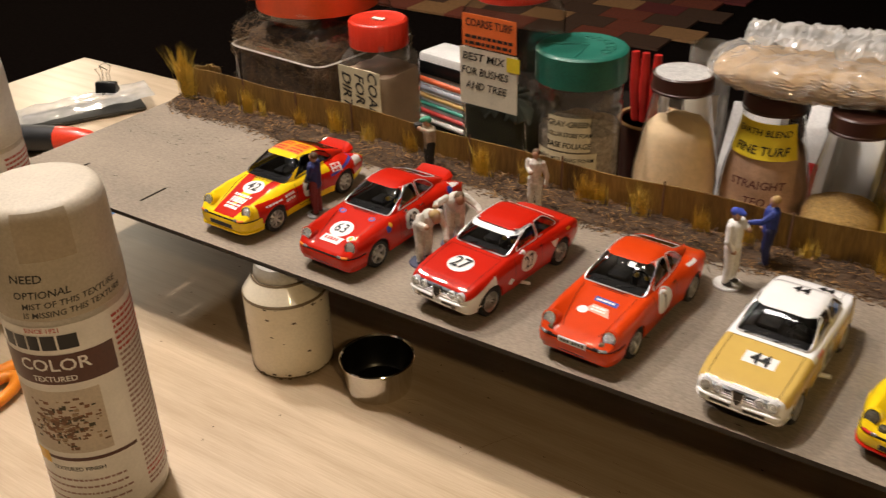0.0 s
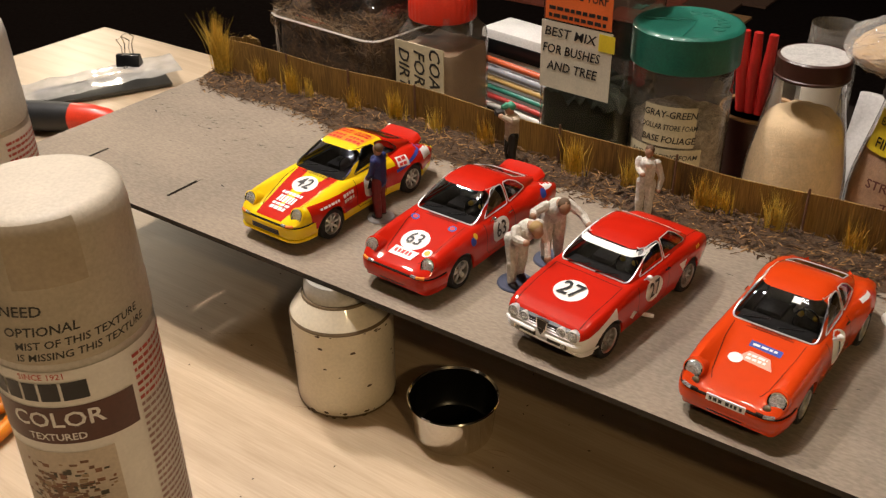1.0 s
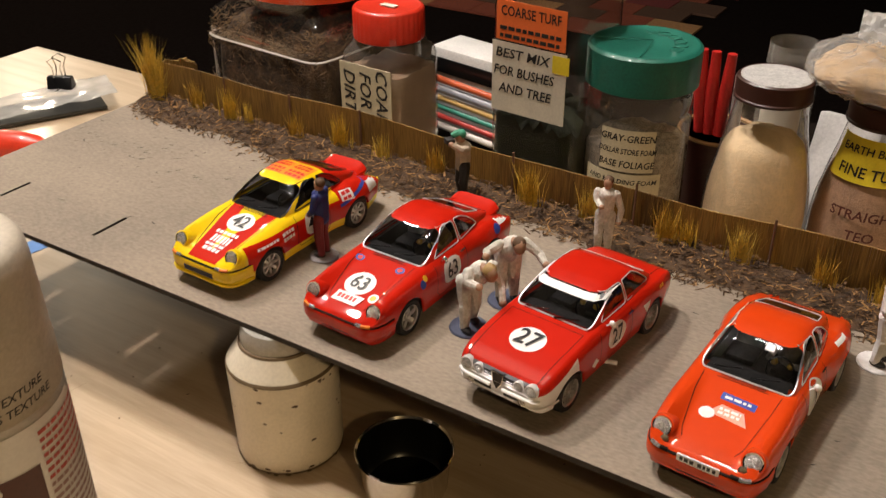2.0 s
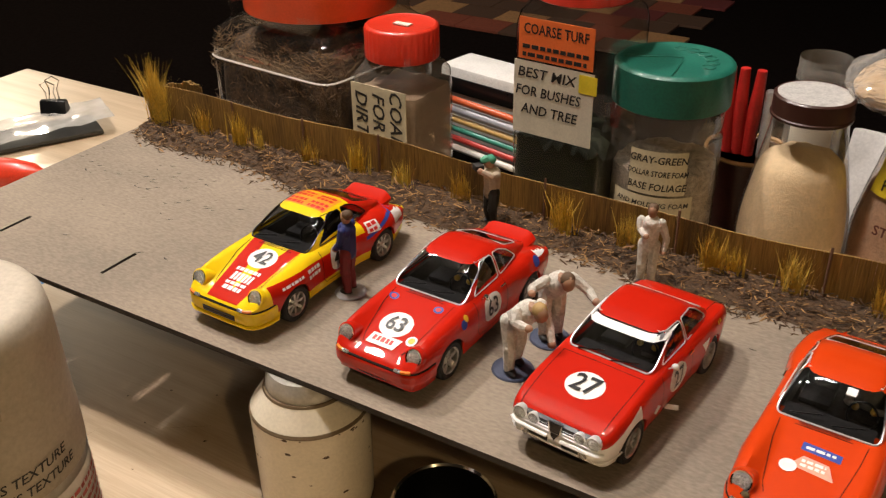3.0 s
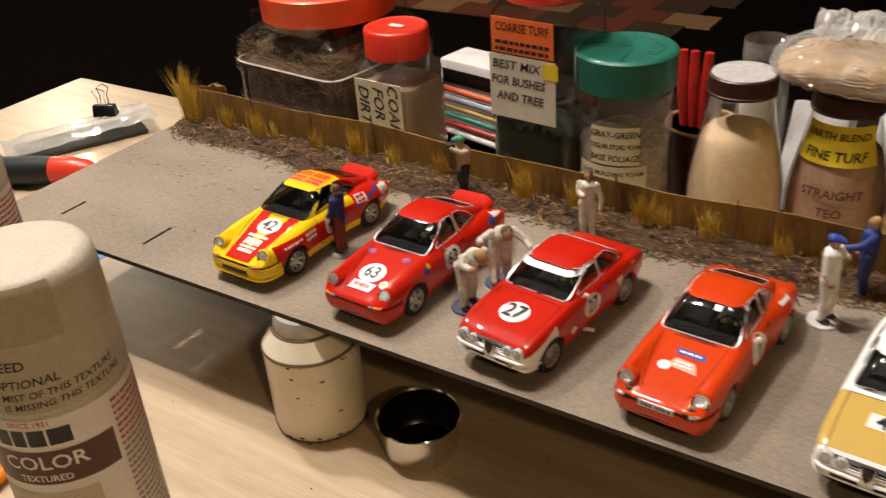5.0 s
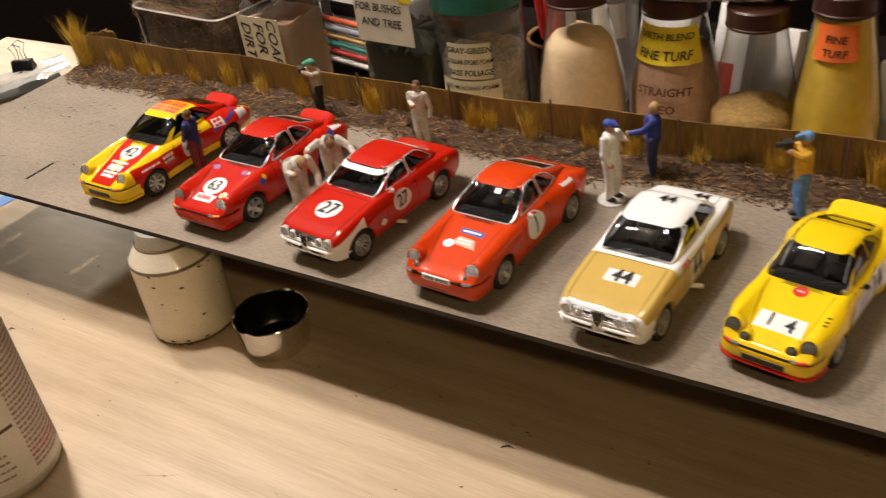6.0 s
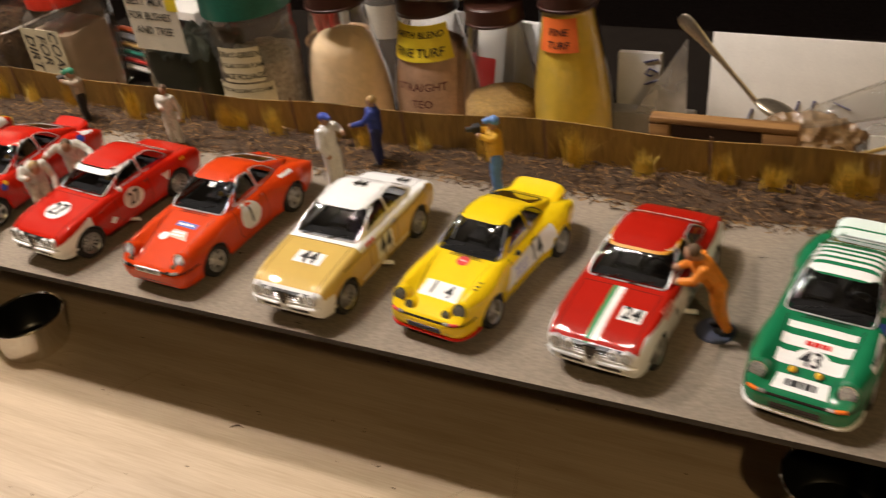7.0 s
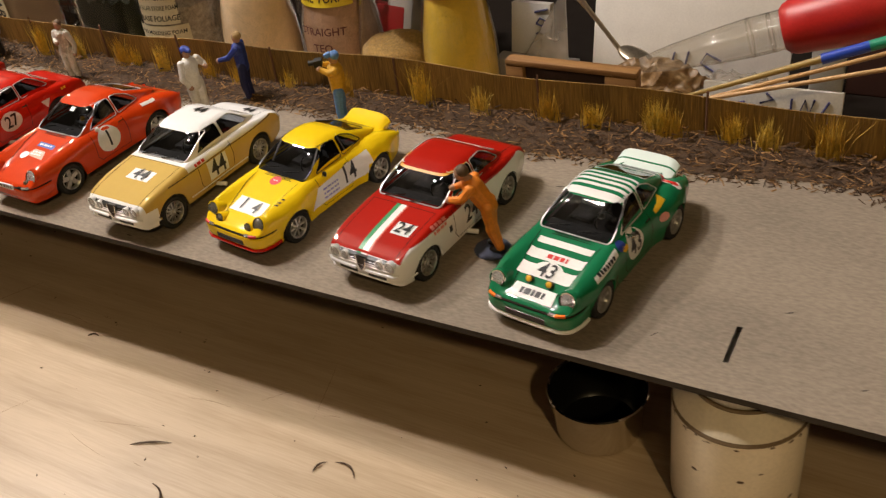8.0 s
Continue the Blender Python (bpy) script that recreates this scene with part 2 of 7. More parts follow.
def tube(bm, pts, radius, seg=6, closed=False, mi=0, radii=None):
    n = len(pts)
    pts = [Vector(p) for p in pts]
    rings = []
    for k, p in enumerate(pts):
        if closed:
            d = pts[(k + 1) % n] - pts[k - 1]
        else:
            d = pts[min(k + 1, n - 1)] - pts[max(k - 1, 0)]
        d.normalize()
        up = Vector((0, 0, 1)) if abs(d.z) < 0.9 else Vector((1, 0, 0))
        s = d.cross(up).normalized()
        t = s.cross(d)
        r = radii[k] if radii else radius
        rings.append([bm.verts.new(p + r * (math.cos(2 * math.pi * j / seg) * s + math.sin(2 * math.pi * j / seg) * t)) for j in range(seg)])
    for k in range(n if closed else n - 1):
        a, b = rings[k], rings[(k + 1) % n]
        for j in range(seg):
            bm.faces.new((a[j], a[(j + 1) % seg], b[(j + 1) % seg], b[j])).material_index = mi
    if not closed:
        bm.faces.new(rings[0][::-1]).material_index = mi
        bm.faces.new(rings[-1]).material_index = mi


def rounded(pts, r, seg=5):
    """A polygon with its corners rounded."""
    out = []
    n = len(pts)
    for k in range(n):
        p0, p, p1 = Vector(pts[k - 1]), Vector(pts[k]), Vector(pts[(k + 1) % n])
        a, b = (p0 - p), (p1 - p)
        ra, rb = min(r, a.length * 0.45), min(r, b.length * 0.45)
        s, e = p + a.normalized() * ra, p + b.normalized() * rb
        for j in range(seg + 1):
            t = j / seg
            out.append((1 - t) ** 2 * s + 2 * t * (1 - t) * p + t * t * e)
    return out


def inside(x, y, poly):
    hit = False
    n = len(poly)
    for k in range(n):
        (x0, y0), (x1, y1) = poly[k - 1], poly[k]
        if (y0 > y) != (y1 > y) and x < (x1 - x0) * (y - y0) / (y1 - y0) + x0:
            hit = not hit
    return hit


TEXTS = {}


def text_mesh(words, shear=0.0):
    """Triangles of the built-in font, one unit high, centred; rows split at line breaks."""
    key = (words, shear)
    if key not in TEXTS:
        cu = bpy.data.curves.new("words", "FONT")
        cu.body, cu.align_x, cu.align_y, cu.size, cu.shear, cu.resolution_u, cu.offset = words, "CENTER", "CENTER", 1.0, shear, 2, 0.014
        ob = bpy.data.objects.new("words", cu)
        scene.collection.objects.link(ob)
        me = bpy.data.meshes.new_from_object(ob.evaluated_get(bpy.context.evaluated_depsgraph_get()))
        TEXTS[key] = ([tuple(v.co[:2]) for v in me.vertices], [tuple(p.vertices) for p in me.polygons])
        bpy.data.objects.remove(ob)
        bpy.data.curves.remove(cu)
        bpy.data.meshes.remove(me)
    return TEXTS[key]


# ---- the setting ----
def structure(name, bm, material, label, category, smooth=False):
    return tagged(part(name, bm, material, smooth=smooth), label, category, kind="structure")


bm = bmesh.new()
box(bm, -0.53, 2.6, -1.15, 0.488, -0.035, 0.0, bevel=0.003)
top = structure("tabletop", bm, TABLE, "pale wood-veneer work tabletop with scratches and crumbs", "table")
for lx in (-0.47, 2.49):
    for ly in (-1.09, 0.38):
        bm = bmesh.new()
        box(bm, lx, lx + 0.05, ly, ly + 0.05, -0.98, -0.0345, bevel=0.003)
        part("leg", bm, TABLE, top)
bm = bmesh.new()
box(bm, -0.06, 2.6, 0.490, 0.80, -0.98, 0.0, bevel=0.003)
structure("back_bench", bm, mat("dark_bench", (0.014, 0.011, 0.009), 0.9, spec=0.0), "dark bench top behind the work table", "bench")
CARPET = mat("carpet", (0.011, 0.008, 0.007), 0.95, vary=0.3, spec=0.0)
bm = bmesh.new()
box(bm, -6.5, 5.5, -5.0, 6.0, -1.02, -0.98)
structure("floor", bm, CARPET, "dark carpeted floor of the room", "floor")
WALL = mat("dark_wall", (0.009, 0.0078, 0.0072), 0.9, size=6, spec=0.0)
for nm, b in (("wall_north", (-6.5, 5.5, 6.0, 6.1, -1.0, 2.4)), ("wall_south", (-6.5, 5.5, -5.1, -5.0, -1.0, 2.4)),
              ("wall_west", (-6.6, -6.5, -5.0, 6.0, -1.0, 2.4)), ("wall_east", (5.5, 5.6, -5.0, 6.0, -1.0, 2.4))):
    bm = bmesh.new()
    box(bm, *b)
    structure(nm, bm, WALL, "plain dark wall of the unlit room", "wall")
bm = bmesh.new()
box(bm, -6.6, 5.6, -5.1, 6.1, 2.4, 2.5)
structure("ceiling", bm, mat("ceiling_paint", (0.07, 0.06, 0.045), 0.9, size=5), "plain painted ceiling", "ceiling")

# carpet blocks seen between the jars
rng = random.Random(4)
CARPETS = [mat("carpet_" + n, c, 0.95, vary=0.3, size=90) for n, c in (("tan", (0.42, 0.22, 0.09)), ("rust", (0.25, 0.06, 0.03)), ("brown", (0.10, 0.05, 0.028)), ("maroon", (0.17, 0.03, 0.028)))]
rug = thing("rug", at(-1.62, 3.80, -0.978), "patchwork rug with tan, rust and maroon blocks", "rug")
for i in range(7):
    for j in range(6):
        bm = bmesh.new()
        w = 0.19
        box(bm, -0.9 + i * 0.25 + (j % 2) * 0.12, -0.9 + i * 0.25 + (j % 2) * 0.12 + 0.245, j * w, j * w + 0.185, 0, 0.012)
        part("block", bm, rng.choice(CARPETS), rug, smooth=False)

# the display board on its four supports
SLOTS = [(0.0655, 0.029, 0.057), (0.1815, 0.025, 0.057), (1.1945, 0.024, 0.055)]
bm = bmesh.new()
BX, BY, TH = 1.46, 0.285, 0.0042
xs = sorted([0.0, BX] + [s[0] - 0.0015 for s in SLOTS] + [s[0] + 0.0015 for s in SLOTS])
ys = sorted({0.0, BY} | {s[1] for s in SLOTS} | {s[2] for s in SLOTS})
holes = lambda x, y: any(abs(x - s[0]) < 0.0014 and s[1] < y < s[2] for s in SLOTS)
cell = {(i, j): not holes((xs[i] + xs[i + 1]) / 2, (ys[j] + ys[j + 1]) / 2) for i in range(len(xs) - 1) for j in range(len(ys) - 1)}
vt = {(i, j, k): bm.verts.new((xs[i], ys[j], H - k * TH)) for i in range(len(xs)) for j in range(len(ys)) for k in (0, 1)}
for (i, j), solid in cell.items():
    if not solid:
        continue
    bm.faces.new([vt[i, j, 0], vt[i + 1, j, 0], vt[i + 1, j + 1, 0], vt[i, j + 1, 0]]).material_index = 0
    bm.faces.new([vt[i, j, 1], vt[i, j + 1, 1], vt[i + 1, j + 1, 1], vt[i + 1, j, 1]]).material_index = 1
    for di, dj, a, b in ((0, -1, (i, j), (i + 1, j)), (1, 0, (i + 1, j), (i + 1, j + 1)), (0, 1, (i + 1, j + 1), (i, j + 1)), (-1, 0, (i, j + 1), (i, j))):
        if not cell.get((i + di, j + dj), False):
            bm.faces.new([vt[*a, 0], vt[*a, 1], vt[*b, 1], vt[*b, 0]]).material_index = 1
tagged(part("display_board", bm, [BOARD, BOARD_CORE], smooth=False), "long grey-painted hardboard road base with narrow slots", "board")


def enamel_jar(x, y, rz):
    t = thing("jar", at(x, y, 0, 0, 0, rz), "chipped cream enamel jar holding up the board", "jar", "supports under the board")
    cream = mat("cream_enamel", (0.74, 0.66, 0.51), 0.35, vary=0.08, size=40, bump=0.1, coat=0.3)
    bm = bmesh.new()
    lathe(bm, [(0.0340, 0), (0.0362, 0.0015), (0.0368, 0.004), (0.0374, 0.074), (0.0370, 0.0765), (0.0362, 0.0778), (0.0275, 0.0905), (0.024, 0.0915)], 64)
    part("body", bm, cream, t)
    bm = bmesh.new()
    lathe(bm, [(0.0375, 0.0745), (0.0377, 0.0755), (0.0368, 0.0772)], 64, caps=(False, False))
    part("seam", bm, mat("jar_seam", (0.16, 0.11, 0.06), 0.6), t, "rusty seam")
    for ring in ([(0.0279, 0.0902), (0.0272, 0.0918), (0.0255, 0.0918)], [(0.0343, 0.0), (0.0366, 0.0012), (0.0371, 0.0034)]):
        bm = bmesh.new()
        lathe(bm, ring, 64, caps=(False, False))
        part("seam", bm, mat("jar_seam", (0.16, 0.11, 0.06), 0.6), t)
    bm = bmesh.new()
    lathe(bm, [(0.0225, 0.0905), (0.0258, 0.0912), (0.0262, 0.0925), (0.0255, 0.0985), (0.0235, H - TH)], 44)
    part("lid", bm, mat("jar_lid_grey", (0.45, 0.43, 0.38), 0.35, 0.3), t, "pale metal lid")
    r = random.Random(int(x * 1000))
    chips = bmesh.new()
    for _ in range(90):
        a, z, s = r.uniform(0, 6.28), r.choice([r.uniform(0.001, 0.006), r.uniform(0.001, 0.006), r.uniform(0.071, 0.074), r.uniform(0.01, 0.074)]), r.uniform(0.0004, 0.0017)
        rr = 0.0369 + 0.0006 * z / 0.074
        c = Vector((rr * math.cos(a), rr * math.sin(a), z))
        tx = Vector((-math.sin(a), math.cos(a), 0))
        vs = [chips.verts.new(c + tx * s * 1.6 * math.cos(q) * r.uniform(0.6, 1.2) + Vector((0, 0, s * 0.7 * math.sin(q)))) for q in np.linspace(0, 5.3, 6)]
        chips.faces.new(vs)
    part("chips", chips, mat("chipped_enamel", (0.10, 0.065, 0.035), 0.8), t, "rusty chips in the enamel", smooth=False)["kind"] = "stuff"


def black_pot(x, y, wide=1.0, tall=1.0):
    t = thing("cup", at(x, y, 0), "small chrome cup with a black inside, under the board", "cup", "cups under the board")
    bm = bmesh.new()
    lathe(bm, [(r * wide, z * tall) for r, z in ((0.0255, 0), (0.0275, 0.0012), (0.0285, 0.005), (0.0306, 0.028), (0.0322, 0.0335), (0.0327, 0.0350), (0.0320, 0.0360), (0.0308, 0.0345))], 64, caps=(True, False))
    part("body", bm, CHROME, t)
    bm = bmesh.new()
    lathe(bm, [(r * wide, z * tall) for r, z in ((0.0309, 0.0346), (0.0298, 0.028), (0.0275, 0.006), (0.025, 0.003), (0.00001, 0.003))], 56, caps=(False, False))
    part("lining", bm, BLACK, t, "gloss black inside")


enamel_jar(0.368, 0.019, 20)
enamel_jar(1.202, 0.034, 200)
black_pot(0.462, 0.025, 1.0, 0.92)
black_pot(1.110, 0.052)


# ---- model cars ----
from mathutils.bvhtree import BVHTree


def curve_at(rows, u):
    return float(np.interp(u, [r[0] for r in rows], [r[1] for r in rows]))


def smooth_rows(rows, n=160, reach=0.05):
    """Linear rows rounded off over a short reach."""
    us = np.linspace(rows[0][0], rows[-1][0], n)
    v = np.interp(us, [r[0] for r in rows], [r[1] for r in rows])
    k = max(1, int(reach / (us[1] - us[0])))
    pad = np.r_[2 * v[0] - v[k:0:-1], v, 2 * v[-1] - v[-2:-k - 2:-1]]
    v = np.convolve(pad, np.ones(2 * k + 1) / (2 * k + 1), "valid")
    return list(zip(us, v))


REAR_ENGINE = dict(
    length=4.16, fa=0.87, ra=3.14, zc=[(0, .48), (.05, .54), (.25, .605), (.6, .69), (1.0, .785), (1.4, .87), (1.6, .90), (2.8, .90), (3.1, .89), (3.5, .81), (3.9, .68), (4.1, .57), (4.16, .50)],
    zf=[(0, .48), (.06, .56), (.16, .65), (.26, .775), (.42, .825), (.9, .865), (1.4, .885), (1.6, .89), (2.8, .89), (3.2, .90), (3.6, .81), (3.95, .67), (4.16, .50)],
    xf=.60, blend=.68, w=[(0, .53), (.02, .60), (.06, .665), (.14, .715), (.28, .76), (.9, .79), (2.0, .795), (2.6, .80), (3.1, .82), (3.6, .80), (3.9, .74), (4.08, .64), (4.16, .52)],
    zb=[(0, .26), (.06, .20), (.4, .19), (3.7, .20), (4.0, .26), (4.16, .36)], round=.11,
    zt=[(1.37, .84), (1.45, .93), (1.6, 1.05), (1.8, 1.19), (1.95, 1.265), (2.15, 1.31), (2.4, 1.32), (2.65, 1.285), (2.95, 1.165), (3.25, 1.03), (3.5, .91), (3.74, .78)],
    wb=[(1.37, .50), (1.41, .605), (1.5, .65), (1.75, .67), (2.1, .665), (2.6, .66), (2.95, .62), (3.3, .54), (3.55, .44), (3.74, .32)], zl=.84, tumble=.235,
    screen=[(-.625, .885), (.625, .885), (.53, 1.250), (-.53, 1.250)], screen_u=2.02,
    side=[[(1.69, .905), (2.40, .905), (2.40, 1.24), (2.10, 1.24)], [(2.45, .91), (3.04, .945), (2.84, 1.13), (2.64, 1.22), (2.45, 1.24)]],
    rear=[(-.44, 2.86), (.44, 2.86), (.40, 3.36), (-.40, 3.36)], rear_proj="top")
COUPE = dict(
    length=4.0, fa=0.76, ra=3.11, u0=.08, zc=[(.08, .50), (.10, .61), (.17, .70), (.38, .775), (.7, .83), (1.3, .90), (1.5, .91), (2.8, .91), (3.2, .865), (3.7, .785), (3.92, .70), (4.0, .54)],
    zf=[(.08, .50), (.10, .61), (.17, .71), (.38, .79), (.7, .845), (1.3, .905), (1.5, .91), (2.8, .91), (3.2, .875), (3.7, .80), (3.92, .70), (4.0, .54)],
    xf=.66, w=[(.08, .57), (.10, .62), (.15, .68), (.25, .73), (.42, .755), (.7, .775), (1.5, .785), (3.0, .785), (3.5, .755), (3.86, .68), (4.0, .57)],
    zb=[(.08, .34), (.15, .27), (.4, .24), (3.6, .24), (3.85, .30), (4.0, .40)], round=.09,
    zt=[(1.33, .87), (1.42, .96), (1.55, 1.06), (1.72, 1.17), (1.88, 1.245), (2.1, 1.295), (2.45, 1.31), (2.7, 1.29), (2.9, 1.205), (3.12, 1.06), (3.32, .92), (3.42, .83)],
    wb=[(1.33, .46), (1.38, .60), (1.5, .655), (1.8, .675), (2.6, .68), (3.0, .65), (3.25, .58), (3.42, .48)], zl=.87, tumble=.21,
    screen=[(-.635, .925), (.635, .925), (.545, 1.235), (-.545, 1.235)], screen_u=1.98,
    side=[[(1.67, .93), (2.36, .93), (2.36, 1.232), (2.01, 1.232)], [(2.40, .93), (3.12, .945), (2.88, 1.15), (2.73, 1.228), (2.40, 1.232)]],
    rear=[(-.52, .985), (.52, .985), (.46, 1.19), (-.46, 1.19)], rear_proj="back")


def shell(spec, flare_f=0.0, flare_r=0.0):
    """Lower body and cabin as grids of points (x, u, z), with the wheel openings."""
    zc, zf, w, zb = (smooth_rows(spec[k]) for k in ("zc", "zf", "w", "zb"))
    fa, ra, ln = spec["fa"], spec["ra"], spec["length"]
    us = sorted(set(np.r_[np.linspace(spec.get("u0", 0), 0.3, 11), np.linspace(0.3, ln - 0.3, 74), np.linspace(ln - 0.3, ln, 9), np.linspace(fa - .36, fa + .36, 17), np.linspace(ra - .36, ra + .36, 17)].round(4)))
    rows = []
    for u in us:
        c, f, hw, b = curve_at(zc, u), curve_at(zf, u), curve_at(w, u), curve_at(zb, u)
        bump_w = flare_f * math.exp(-((u - fa) / .40) ** 4) + flare_r * math.exp(-((u - ra) / .46) ** 4)
        xf = min(spec["xf"], hw * 0.86)
        zs = 0.56
        arch = b
        for a in (fa, ra):
            if abs(u - a) < .345:
                arch = max(arch, .30 + math.sqrt(.345 ** 2 - (u - a) ** 2))
        half = []
        for t in np.linspace(0, 1, 10):
            s0 = spec.get("blend", .60)
            k = max(0, (t - s0) / (1 - s0))
            half.append((t * xf, c + (f - c) * k * k * (3 - 2 * k) + 0.012 * (1 - t * t)))
        fe = half[-1][1]
        for t in np.linspace(0, 1, 9)[1:]:
            a = t * math.pi / 2
            half.append((xf + (hw + bump_w * t ** 0.7 - xf) * math.sin(a) ** 0.9, zs + (fe - zs) * math.cos(a) ** 0.9 if t < 1 else zs))
        for t in np.linspace(0, 1, 7)[1:]:
            half.append((hw + bump_w * (1 - .3 * t) - .045 * t * t, zs + (b - zs) * t))
        half = [(x, max(z, arch) if x > .5 * hw else z) for x, z in half]
        rows.append([(-x, u, z) for x, z in reversed(half[1:])] + [(x, u, z) for x, z in half])
    zt, wb = smooth_rows(spec["zt"], 200, .06), smooth_rows(spec["wb"], 200, .03)
    u0, u1 = spec["zt"][0][0], spec["zt"][-1][0]
    cab = []
    for u in np.linspace(u0, u1, 168):
        top, half_w, row = curve_at(zt, u), curve_at(wb, u), []
        for a in np.linspace(0, math.pi, 121):
            cx, sz = math.cos(a), math.sin(a)
            x = half_w * math.copysign(abs(cx) ** 0.36, cx)
            z = spec["zl"] + (top - spec["zl"]) * abs(sz) ** 0.36
            row.append((x * (1 - spec["tumble"] * max(0, z - spec["zl"]) / .45), u, z))
        cab.append(row)
    return rows, cab


def grid_faces(bm, rows, to):
    vs = [[bm.verts.new(to(p)) for p in row] for row in rows]
    out = []
    for a, b in zip(vs, vs[1:]):
        for k in range(len(a) - 1):
            out.append(bm.faces.new((a[k], a[k + 1], b[k + 1], b[k])))
    return vs, out


GAP = mat("panel_gap_shade", (.02, .015, .012), .8, spec=0.05)
WHEELS = {}


def wheel_meshes(style):
    """Tyre and rim about the x axle, outer face to +x, as shared meshes."""
    if style in WHEELS:
        return WHEELS[style]
    turn = Matrix.Rotation(math.pi / 2, 4, "Y")
    R, wd = .305 * C, .10 * C
    bm = bmesh.new()
    lathe(bm, [(R * .66, -wd), (R * .9, -wd * 1.05), (R * .985, -wd * .8), (R, -wd * .3), (R, wd * .3), (R * .985, wd * .8), (R * .9, wd * 1.05), (R * .68, wd * .95), (R * .62, wd * .6)], 36, m=turn, caps=(False, False))
    tyre = part("tyre", bm, RUBBER)
    bm = bmesh.new()
    lathe(bm, [(R * .69, wd * .96), (R * .67, wd * 1.03), (R * .62, wd * .9), (R * .59, wd * .2)], 30, m=turn, caps=(False, False))
    lathe(bm, [(R * .60, wd * .2), (R * .58, -wd * .1), (R * .16, -wd * .1)], 30, mi=1, m=turn, caps=(False, False))
    lathe(bm, [(R * .16, wd * .15), (R * .15, wd * .75), (R * .09, wd * .85), (0.00001, wd * .85)], 20, m=turn, caps=(False, False))
    n = {"five": 5, "eight": 8, "ring": 12}[style]
    for k in range(n):
        a = 2 * math.pi * k / n
        wide = {"five": .14, "eight": .075, "ring": .04}[style] * R
        vs = box(bm, wd * .15, wd * .62, -wide, wide, R * .1, R * .63)
        bmesh.ops.rotate(bm, verts=vs, cent=(0, 0, 0), matrix=Matrix.Rotation(a, 3, "X"))
    rim = part("rim", bm, [ALLOY, BLACK])
    WHEELS[style] = (tyre.data, rim.data)
    for o in (tyre, rim):
        bpy.data.objects.remove(o)
    return WHEELS[style]


